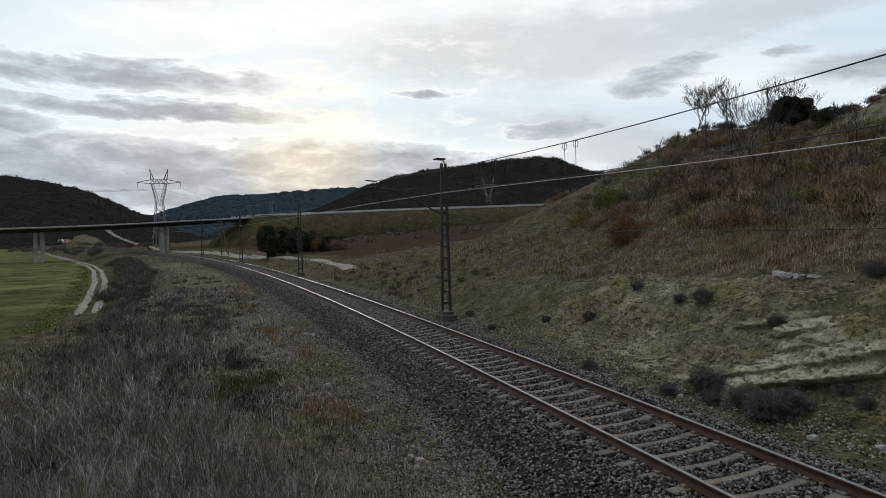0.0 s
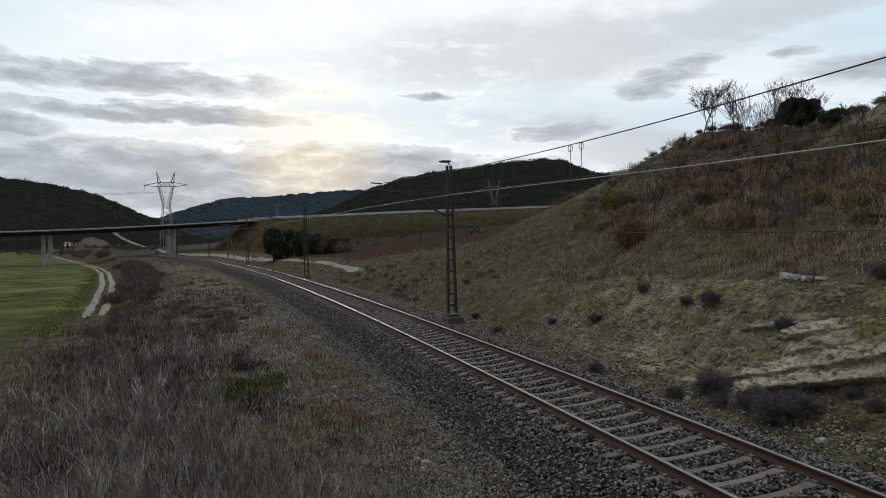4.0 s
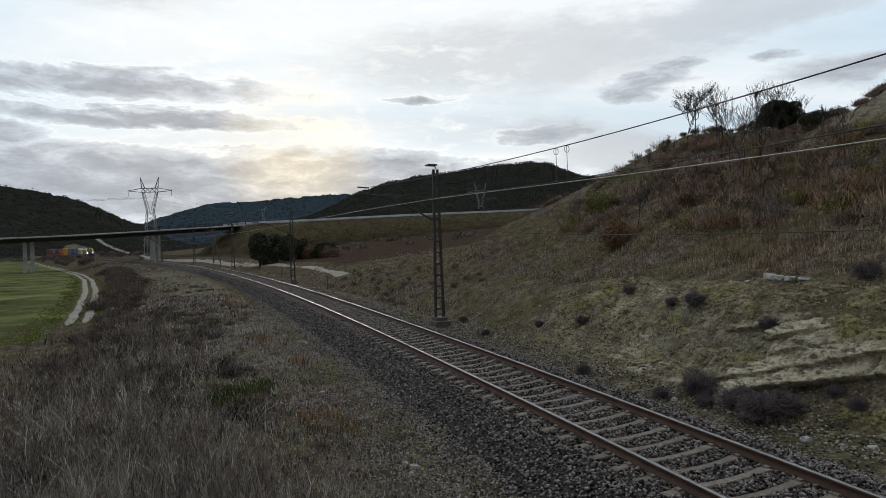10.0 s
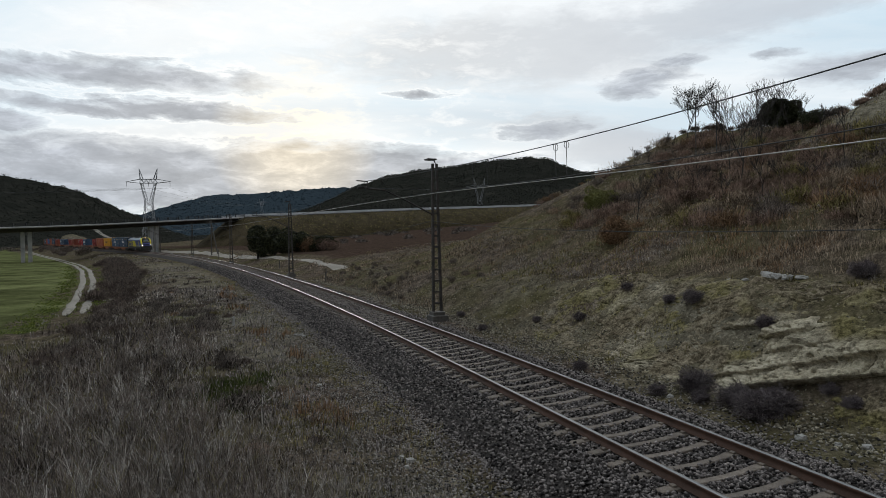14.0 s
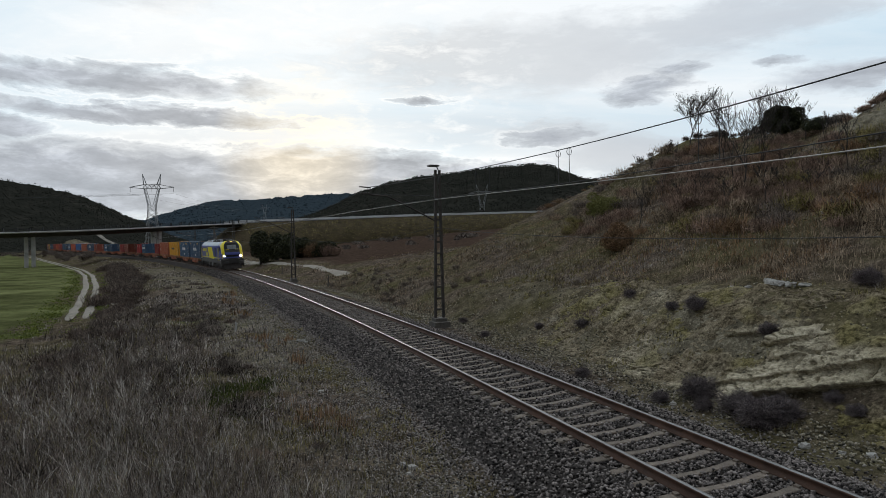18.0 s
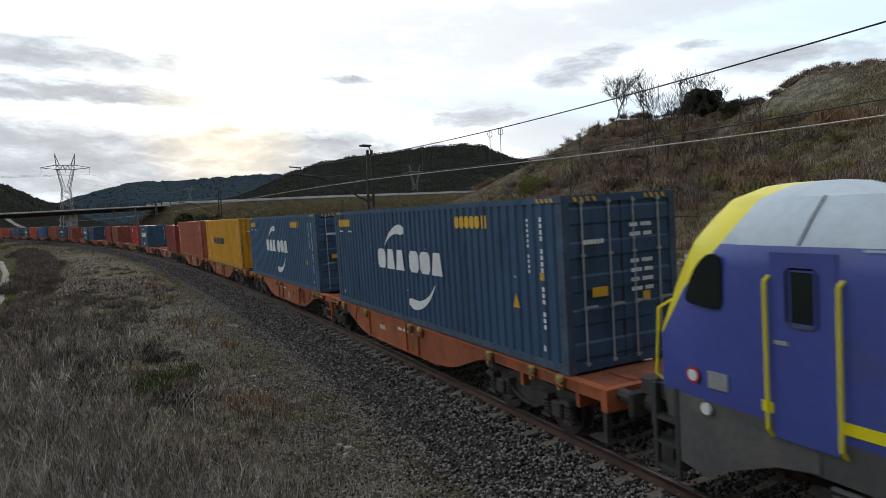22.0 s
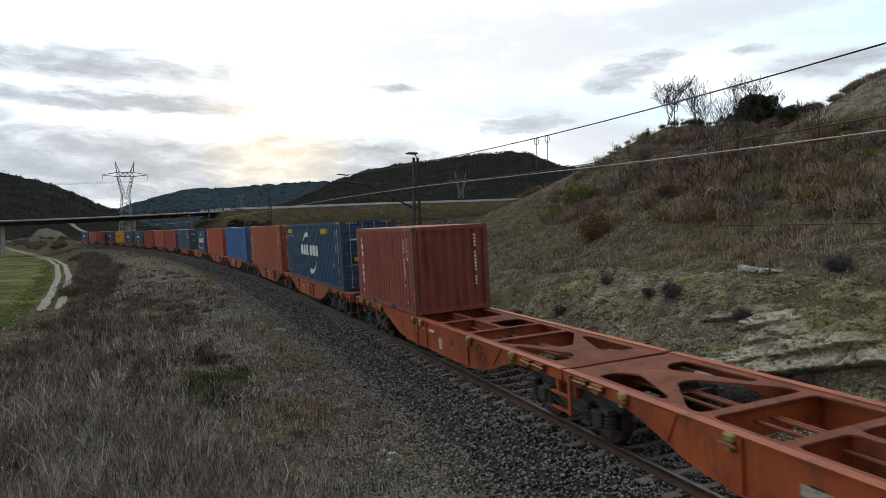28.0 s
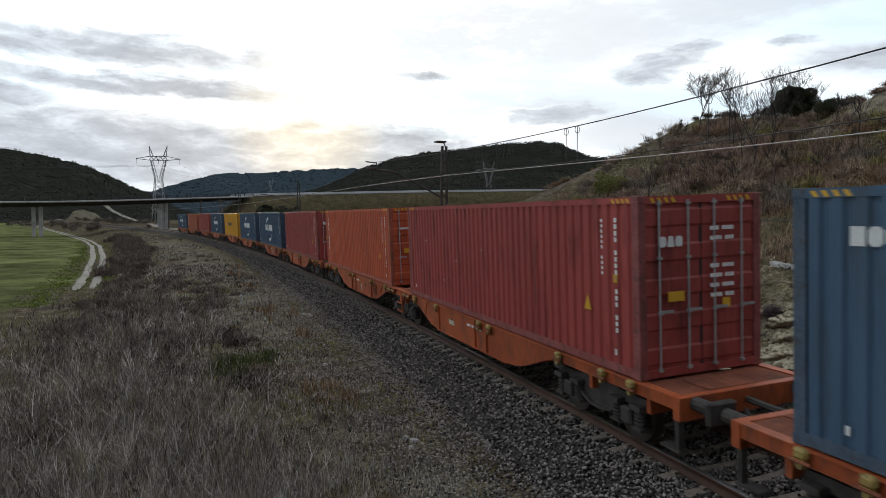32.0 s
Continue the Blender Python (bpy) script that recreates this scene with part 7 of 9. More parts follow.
def scatter(rng, n, az, d, keep):
    """Plan points spread evenly over the view between two azimuths and two distances, thinned by keep(s, w, x, y, d)."""
    a = np.radians(rng.uniform(az[0], az[1], n))
    r = np.exp(rng.uniform(math.log(d[0]), math.log(d[1]), n))
    x, y = r * np.sin(a), r * np.cos(a)
    s, w = off_line(x, y)
    ok = rng.random(n) < keep(s, w, x, y, r)
    x, y, r, s, w = x[ok], y[ok], r[ok], s[ok], w[ok]
    return np.stack([x, y, ground_z(x, y) - 0.02], 1), r, s, w


def tufts(rng, root, per, spread):
    """Repeats each root as a tuft of several."""
    k = np.repeat(np.arange(len(root)), per)
    out = root[k].copy()
    out[:, :2] += rng.normal(0, spread, (len(k), 2))
    return out, k


def stalks(name, root, height, width, rng, material, label, category, droop=0.9, twigs=2):
    """Arching dead stalks, each a tapering ribbon with a few side twigs."""
    n, k = len(root), 5
    phi = rng.uniform(0, 2 * math.pi, n)
    out = np.stack([np.cos(phi), np.sin(phi), np.zeros(n)], 1)
    tilt0, bend = np.abs(rng.normal(0.1, 0.22, n)), rng.uniform(0.1, droop, n)
    pts, p = [root], root
    for i in range(k):
        ang = tilt0 + bend * (i + 0.5) / k
        p = p + (out * np.sin(ang)[:, None] + np.array([0, 0, 1.0]) * np.cos(ang)[:, None]) * (height / k)[:, None]
        p = p + rng.normal(0, 0.012, (n, 3)) * height[:, None]
        pts.append(p)
    pts = np.stack(pts, 1)
    face = rng.uniform(0, math.pi, n)
    side = np.stack([np.cos(face), np.sin(face), np.zeros(n)], 1) * (width[:, None] / 2)
    taper = np.linspace(1, 0.35, k + 1)[None, :, None]
    v = np.stack([pts - side[:, None] * taper, pts + side[:, None] * taper], 2).reshape(-1, 3)
    i = np.arange(k)
    q = np.stack([2 * i, 2 * i + 1, 2 * i + 3, 2 * i + 2], 1)
    f = (np.arange(n)[:, None, None] * 2 * (k + 1) + q[None]).reshape(-1, 4)
    allv, allf, base = [v], [f], len(v)
    for _ in range(twigs):
        at = rng.integers(2, k, n)
        a = pts[np.arange(n), at]
        d = rng.normal(0, 0.6, (n, 3)) + np.array([0, 0, 0.8])
        b = a + d * (height * rng.uniform(0.08, 0.3, n))[:, None]
        w = side * 0.6
        allv.append(np.stack([a - w, a + w, b + w * 0.5, b - w * 0.5], 1).reshape(-1, 3))
        allf.append(np.arange(4 * n).reshape(-1, 4) + base)
        base += 4 * n
    ob = new(name, big_mesh(name, np.vstack(allv), np.vstack(allf), material))
    return tagged(ob, label, category, kind="stuff")


def verge_share(s, w):
    """Lush strips on both sides of the wheel tracks and thinly between them."""
    u = w - np.interp(s, [47, 58, 72, 93, 115, 172, 222], [15.5, 16.05, 16.55, 17.05, 17.5, 18.0, 19.0])
    return smooth_step(u, 1.2, 1.6) * (1 - smooth_step(u, 2.4, 4.4)) + 0.7 * (1 - smooth_step(np.abs(u + 1.9), 0.3, 0.9)) + 0.3 * (np.abs(u) < 0.4)


def build_meadow():
    rng = np.random.default_rng(21)
    edge = lambda s: np.interp(s, [8, 12, 16, 27, 36, 44], [0.0, 0.4, 1.4, 2.2, 3.1, 3.2])      # the tall growth draws back from the line
    slope = lambda s, w, x, y, d: smooth_step(np.hypot(x + 5.9, (y - 18.3) * 0.55), 0.9, 1.8) * (1 - smooth_step(w, np.where(s < 58, 17.2, 14.0), np.where(s < 58, 18.6, 15.0)))
    near = lambda s, w, x, y, d: smooth_step(w - 0.8 * edge(s) + 0.8 * fbm(x, y, 2.5, 3, 70), 4.3, 6.2) * slope(s, w, x, y, d)
    # low dry grass
    root, r, s, w = scatter(rng, 19000, (-52, 25), (2.6, 75), lambda s, w, x, y, d: near(s, w, x, y, d) * (0.55 + 0.6 * fbm(x, y, 4, 3, 71)))
    root, k = tufts(rng, root, 7, 0.07)
    h = rng.uniform(0.10, 0.34, len(root)) * (0.8 + 0.5 * fbm(root[:, 0], root[:, 1], 5, 3, 72))
    blades("dry_grass", root, np.abs(h), np.maximum(0.005, r[k] * 0.0009), 0.6, rng, G_DRY, "low dry grey-brown grass", "grass", 0.9)
    # tall dead weeds in clumps
    tall = lambda s, w, x, y, d: smooth_step(w - edge(s) + 1.6 * fbm(x, y, 3.5, 3, 73), 6.6, 8.2) * slope(s, w, x, y, d) * (1 - smooth_step(d, 30, 62)) * smooth_step(fbm(x, y, 2.2, 3, 74), -0.42, 0.2)
    root, r, s, w = scatter(rng, 12000, (-52, 8), (2.8, 60), tall)
    root, k = tufts(rng, root, 4, 0.06)
    h = rng.uniform(0.25, 0.95, len(root)) * np.clip(1.05 - r[k] * 0.008, 0.5, 1)
    blades("dead_weeds", root, h, np.maximum(0.005, r[k] * 0.0010), 0.5, rng, G_WEED, "tall dark dead weeds", "weeds", 0.6)
    # seed heads and side twigs on part of them
    pick = rng.random(len(root)) < 0.4
    top = root[pick] + np.stack([rng.normal(0, 0.05, pick.sum()), rng.normal(0, 0.05, pick.sum()), h[pick] * rng.uniform(0.55, 0.9, pick.sum())], 1)
    top, k2 = tufts(rng, top, 3, 0.012)
    blades("weed_twigs", top, rng.uniform(0.05, 0.16, len(top)), np.maximum(0.004, np.repeat(r[k][pick], 3) * 0.0009), 0.8, rng, G_DRY, "fine dry twigs on the weeds", "weeds", 0.2)
    # arching stalks, dark and pale
    for name, mat_, n, hh, label in (("brown_stalks", G_TWIG, 12000, (0.4, 1.15), "arching brown dead stalks"), ("grey_stalks", G_DRY, 10000, (0.35, 1.05), "tangled grey dead stalks"), ("olive_stalks", G_OLIVE, 7000, (0.35, 1.0), "upright olive dead stalks"), ("pale_stalks", G_STRAW, 6500, (0.35, 1.05), "long pale broken stalks")):
        root, r, s, w = scatter(rng, n, (-50, 6), (3.2, 42), lambda s, w, x, y, d: smooth_step(w - edge(s) + 1.6 * fbm(x, y, 3.5, 3, 73), 5.6, 7.6) * slope(s, w, x, y, d))
        stalks(name, root, rng.uniform(*hh, len(root)) * np.clip(1.05 - r * 0.01, 0.5, 1), np.maximum(0.005, r * 0.0008), rng, mat_, label, "weeds", 1.5 if mat_ is not G_TWIG else 0.8, 3)
    # flattened litter between the tufts
    root, r, s, w = scatter(rng, 26000, (-48, 24), (4, 60), lambda s, w, x, y, d: smooth_step(w + 0.6 * fbm(x, y, 1.5, 3, 64), 3.5, 4.6) * (1 - smooth_step(w, 9.0, 11.0)))
    root, k = tufts(rng, root, 4, 0.10)
    blades("grass_litter", root, rng.uniform(0.06, 0.22, len(root)), np.maximum(0.006, r[k] * 0.0014), 1.2, rng, G_LITTER, "flattened grey grass litter", "grass", 0.3)
    # forked dry skeletons of last year's plants
    for name, mat_, n, label in (("pale_skeletons", G_STRAW, 900, "pale forked skeletons of dead plants"), ("brown_skeletons", G_TWIG, 2200, "brown forked skeletons of dead plants")):
        root, r, s, w = scatter(rng, n, (-50, 4), (3.4, 30), lambda s, w, x, y, d: smooth_step(w - edge(s) + 1.2 * fbm(x, y, 3.0, 3, 65), 5.6, 7.4) * slope(s, w, x, y, d))
        root, k = tufts(rng, root, 5, 0.05)
        stalks(name, root, rng.uniform(0.35, 0.95, len(root)), np.maximum(0.006, r[k] * 0.0012), rng, mat_, label, "weeds", 1.1, 7)
    # pale straw tufts
    root, r, s, w = scatter(rng, 2600, (-50, 12), (3.0, 30), lambda s, w, x, y, d: smooth_step(w, 4.6, 6.0) * slope(s, w, x, y, d) * np.maximum(0.7 * smooth_step(fbm(x, y, 2.2, 3, 75), 0.12, 0.4), 1 - smooth_step(np.hypot(x + 1.6, y - 9.4), 0.8, 2.2)))
    root, k = tufts(rng, root, 14, 0.06)
    blades("straw_tufts", root, rng.uniform(0.2, 0.5, len(root)), np.maximum(0.005, r[k] * 0.0009), 0.65, rng, G_STRAW, "pale straw tufts bent over", "grass", 1.0)
    # green shoots
    root, r, s, w = scatter(rng, 3500, (-40, 10), (6, 60), lambda s, w, x, y, d: (1 - smooth_step(np.hypot(x + 5.9, (y - 18.3) * 0.5), 0.6, 1.6)) + 0.35 * smooth_step(w, 4.0, 5.0) * (1 - smooth_step(w, 10, 12)) * smooth_step(fbm(x, y, 1.6, 3, 76), 0.25, 0.5))
    more, r2, s, w = scatter(rng, 5000, (-23, -12), (14, 23), lambda s, w, x, y, d: (1 - smooth_step(np.hypot(x + 5.7, (y - 18.3) * 0.6) + 0.7 * fbm(x, y, 0.9, 3, 80), 0.4, 1.5)))
    root, r = np.vstack([root, more]), np.concatenate([r, r2])
    root, k = tufts(rng, root, 10, 0.10)
    blades("green_shoots", root, rng.uniform(0.05, 0.15, len(root)), np.maximum(0.005, r[k] * 0.0009), 0.6, rng, G_GREEN, "patches of short green grass", "grass", 0.8)
    root, r, s, w = scatter(rng, 15000, (-36, -20), (42, 170), lambda s, w, x, y, d: (s > 46) * verge_share(s, w) * smooth_step(fbm(x, y, 4.0, 3, 77), -0.6, 0.0))
    root, k = tufts(rng, root, 5, 0.2)
    blades("verge_grass", root, rng.uniform(0.06, 0.16, len(root)), r[k] * 0.0015, 0.6, rng, G_LIME, "bright green grass beside the dirt track", "grass", 0.8)
    # cess: sparse olive and russet tufts in the gravel
    root, r, s, w = scatter(rng, 12000, (-40, 25), (6, 80), lambda s, w, x, y, d: smooth_step(w, 2.45, 3.2) * (1 - smooth_step(w, 5.6, 7.0)) * smooth_step(fbm(x, y, 1.8, 3, 78), -0.15, 0.4))
    root, k = tufts(rng, root, 8, 0.07)
    blades("cess_tufts", root, rng.uniform(0.05, 0.22, len(root)), np.maximum(0.005, r[k] * 0.0009), 0.6, rng, G_OLIVE, "sparse olive tufts in the gravel", "grass", 0.8)
    root, r, s, w = scatter(rng, 2400, (-30, 0), (14, 60), lambda s, w, x, y, d: (1 - smooth_step(np.abs(w - 4.6), 0.3, 1.0)) * smooth_step(fbm(x, y, 4.0, 3, 79), 0.05, 0.4))
    root, k = tufts(rng, root, 12, 0.12)
    blades("russet_tufts", root, rng.uniform(0.15, 0.5, len(root)), np.maximum(0.005, r[k] * 0.0010), 0.4, rng, G_RUST, "russet dry stalks beside the ballast", "weeds", 0.6)


def build_hillside():
    rng = np.random.default_rng(33)
    hill = lambda s, w, x, y, d: smooth_step(-w, 9.2, 11.0) * (1 - smooth_step(-w, 60, 90)) * (0.12 + 0.88 * smooth_step(np.hypot(s - 21.5, w + 30.0) + 2.4 * fbm(x, y, 3.0, 3, 87), 2.4, 5.0))
    for name, material, n, per, hh, seed, label, th in (
            ("hill_grass", G_BROWN, 32000, 7, (0.10, 0.36), 80, "rough brown hillside grass and scrub", (-0.6, 0.1)),
            ("hill_olive", G_OLIVE, 26000, 8, (0.08, 0.30), 81, "olive green hillside grass", (-0.1, 0.35)),
            ("hill_grey", G_DRY, 20000, 8, (0.12, 0.42), 82, "grey dry hillside stalks", (0.0, 0.4)),
            ("hill_russet", G_RUST, 14000, 8, (0.15, 0.5), 83, "russet hillside scrub", (0.0, 0.4))):
        root, r, s, w = scatter(rng, n, (-6, 52), (20, 100), lambda s, w, x, y, d: hill(s, w, x, y, d) * smooth_step(fbm(x, y, 6.0, 4, seed), *th))
        root, k = tufts(rng, root, per, 0.16)
        h = rng.uniform(hh[0], hh[1], len(root)) * (0.75 + 0.6 * np.clip(fbm(root[:, 0], root[:, 1], 4, 3, seed + 9), -0.5, 0.8))
        h = h * (1 - 0.6 * smooth_step(r[k], 45, 65))
        blades(name, root, h, np.maximum(0.006, r[k] * 0.0006), 0.9, rng, material, label, "scrub", 0.7)
    # the cutting: short olive tufts
    root, r, s, w = scatter(rng, 6500, (2, 48), (14, 60), lambda s, w, x, y, d: smooth_step(-w, 4.2, 5.0) * (1 - smooth_step(-w, 9.4, 10.2)) * smooth_step(fbm(x, y, 2.4, 4, 84), -0.05, 0.4))
    root, k = tufts(rng, root, 8, 0.10)
    blades("cutting_tufts", root, rng.uniform(0.05, 0.22, len(root)), np.maximum(0.005, r[k] * 0.0010), 0.6, rng, G_OLIVE, "short olive tufts on the cutting", "grass", 0.8)
    # low ground on the far side, towards the farm road
    root, r, s, w = scatter(rng, 9000, (-22, 8), (38, 130), lambda s, w, x, y, d: smooth_step(-w, 4.2, 5.5) * (1 - smooth_step(-w, np.where(s > 72, 9, 15), np.where(s > 72, 12, 20))) * smooth_step(fbm(x, y, 5.0, 4, 85), -0.35, 0.2))
    root, k = tufts(rng, root, 6, 0.2)
    blades("verge_scrub", root, rng.uniform(0.1, 0.36, len(root)), r[k] * 0.0008, 0.8, rng, G_BROWN, "brown verge scrub across the track", "scrub", 0.6)
    # bank of the line on the camera's side, further off
    root, r, s, w = scatter(rng, 12000, (-34, -10), (40, 220), lambda s, w, x, y, d: smooth_step(w, 3.6, 4.6) * (1 - smooth_step(w, 13.5, 14.6)) * smooth_step(fbm(x, y, 6.0, 4, 86), -0.3, 0.2))
    root, k = tufts(rng, root, 5, 0.25)
    blades("bank_scrub", root, rng.uniform(0.08, 0.28, len(root)), r[k] * 0.0012, 0.9, rng, G_DRY, "dry scrub along the railway bank", "scrub", 0.6)


def shrub_mesh(name, seed, twigs, material, size=1.0, flat=0.8, width=0.011, reach=0.25, stray=0.10):
    """A rounded shrub of many fine twigs."""
    rng = np.random.default_rng(seed)
    n = twigs
    u = rng.normal(0, 1, (n, 3))
    u[:, 2] = u[:, 2] * flat + 0.25
    u /= np.linalg.norm(u, axis=1)[:, None]
    lump = 0.78 + 0.25 * np.sin(u[:, 0] * 4 + seed) * np.cos(u[:, 1] * 5 + seed * 2) + 0.1 * np.sin(u[:, 2] * 9 + seed)
    centre = np.array([0, 0, 0.45 * size])
    start = centre + u * (rng.uniform(reach, 0.92, n) * lump)[:, None] * size
    end = start + (u * 0.6 + rng.normal(0, 0.7, (n, 3)) * stray / 0.17) * rng.uniform(0.08, 0.26, n)[:, None] * size
    side = np.cross(u, rng.normal(0, 1, (n, 3)))
    side /= np.linalg.norm(side, axis=1)[:, None]
    side *= width * size
    mid = (start + end) / 2 + rng.normal(0, 0.05, (n, 3)) * size
    v = np.stack([start - side, start + side, mid - side, mid + side, end], 1).reshape(-1, 3)
    f = np.array([[0, 1, 3], [0, 3, 2], [2, 3, 4]])
    faces = (np.arange(n)[:, None, None] * 5 + f[None]).reshape(-1, 3)
    return big_mesh(name, v, faces, material)


def leafy_mesh(name, seed, n, radii, material, leaf=0.1, lumps=9, squared=False):
    """A crown of small leaves gathered in lumps, with gaps. squared: a broad block rather than a dome."""
    rng = np.random.default_rng(seed)
    c = rng.normal(0, 1, (lumps, 3))
    c /= np.linalg.norm(c, axis=1)[:, None]
    c *= rng.uniform(0.25, 0.72, lumps)[:, None]
    if squared:
        c = rng.uniform(-0.68, 0.68, (lumps, 3))
    pick = rng.integers(0, lumps, n)
    q = rng.normal(0, 1, (n, 3))
    q /= np.linalg.norm(q, axis=1)[:, None]
    p = (c[pick] + q * (rng.uniform(0.6, 1.0, n) ** 0.5 * rng.uniform(0.30, 0.48, lumps)[pick])[:, None]) * np.array(radii)
    a, b = rng.normal(0, 1, (n, 3)), rng.normal(0, 1, (n, 3))
    a /= np.linalg.norm(a, axis=1)[:, None]
    b = np.cross(a, b)
    b /= np.linalg.norm(b, axis=1)[:, None]
    size = rng.uniform(0.6, 1.3, n)[:, None] * leaf
    v = np.stack([p - a * size, p + b * size * 0.5, p + a * size, p - b * size * 0.5], 1).reshape(-1, 3)
    return big_mesh(name, v, np.arange(4 * n).reshape(-1, 4), material)


def branch_mesh(seed, height, spread, depth, trunk_r, fan=3, up=0.5, bole=0.34):
    """Trunk and limbs of a bare tree: tapered tubes that fork. Returns the mesh and the twig ends."""
    rng = random.Random(seed)
    verts, faces, tips = [], [], []
    def limb(p, d, length, r, level):
        steps, pts = 3, [p]
        for _ in range(steps):
            d = (d + Vector((rng.gauss(0, 0.13), rng.gauss(0, 0.13), rng.gauss(0.03, 0.08)))).normalized()
            pts.append(pts[-1] + d * length / steps)
        seg = 5 if level < 2 else 3
        base = len(verts)
        for i, q in enumerate(pts):
            rr = max(r * (1 - 0.55 * i / steps), 0.0075)
            dd = (pts[min(i + 1, steps)] - pts[max(i - 1, 0)]).normalized()
            u = dd.orthogonal().normalized()
            v = dd.cross(u)
            for k in range(seg):
                a = 2 * math.pi * k / seg
                verts.append(q + u * math.cos(a) * rr + v * math.sin(a) * rr)
        for i in range(steps):
            for k in range(seg):
                j = (k + 1) % seg
                faces.append((base + i * seg + k, base + i * seg + j, base + (i + 1) * seg + j, base + (i + 1) * seg + k))
        if level >= depth:
            tips.append(pts[-1])
            return
        for c in range(fan + (1 if level == 0 else 0)):
            q = pts[rng.choice((1, 2, 2, 3)) if level else rng.choice((2, 3))]
            a = rng.uniform(0, 2 * math.pi)
            out = Vector((math.cos(a), math.sin(a), 0))
            nd = (d * up + out * spread * rng.uniform(0.5, 1.1) + Vector((0, 0, 0.35))).normalized()
            limb(q, nd, length * rng.uniform(0.5, 0.85), r * 0.58, level + 1)
        if level > 0:
            limb(pts[-1], d, length * 0.6, r * 0.45, level + 1)
    limb(Vector((0, 0, -0.2)), Vector((0, 0, 1)), height * bole, trunk_r, 0)
    me = bpy.data.meshes.new("trunk")
    me.from_pydata([tuple(v) for v in verts], [], faces)
    me.materials.append(G_BARK)
    return me, tips


def tree(name, label, at, seed, height, spread=0.75, depth=4, trunk_r=0.09, leaves=None, count=0, fan=3, up=0.6, group="bare trees on the hill", bole=0.34):
    ob = thing(name, label, "tree", group)
    ob.matrix_basis = Matrix.Translation(at)
    me, tips = branch_mesh(seed, height, spread, depth, trunk_r, fan, up, bole)
    part("trunk", me, None, ob)
    if leaves:
        rng = np.random.default_rng(seed)
        t = np.array([tuple(q) for q in tips])
        p = t[rng.integers(0, len(t), count)] + rng.normal(0, 0.08, (count, 3))
        a = rng.normal(0, 1, (count, 3))
        b = rng.normal(0, 1, (count, 3))
        a /= np.linalg.norm(a, axis=1)[:, None]
        b /= np.linalg.norm(b, axis=1)[:, None]
        v = np.stack([p - a * 0.05, p + b * 0.03, p + a * 0.05, p - b * 0.03], 1).reshape(-1, 3)
        part("crown", big_mesh("crown", v, np.arange(4 * count).reshape(-1, 4), leaves), None, ob)
    return ob


def stand(az, d, sink=0.0):
    p = polar(az, d)
    return Vector((p.x, p.y, ground_at(p.x, p.y) - sink))


def foot(az, rise):
    """Where the slope is seen at an azimuth and a rise in degrees from the eye."""
    d = np.arange(18.0, 95.0, 0.5)
    x, y = d * math.sin(radians(az)), d * math.cos(radians(az))
    up = np.degrees(np.arctan2(ground_z(x, y) - EYE[2], d))
    hit = np.nonzero(up >= rise)[0]
    i = hit[0] if len(hit) else int(np.argmax(up))
    return Vector((x[i], y[i], ground_at(x[i], y[i]))), d[i]


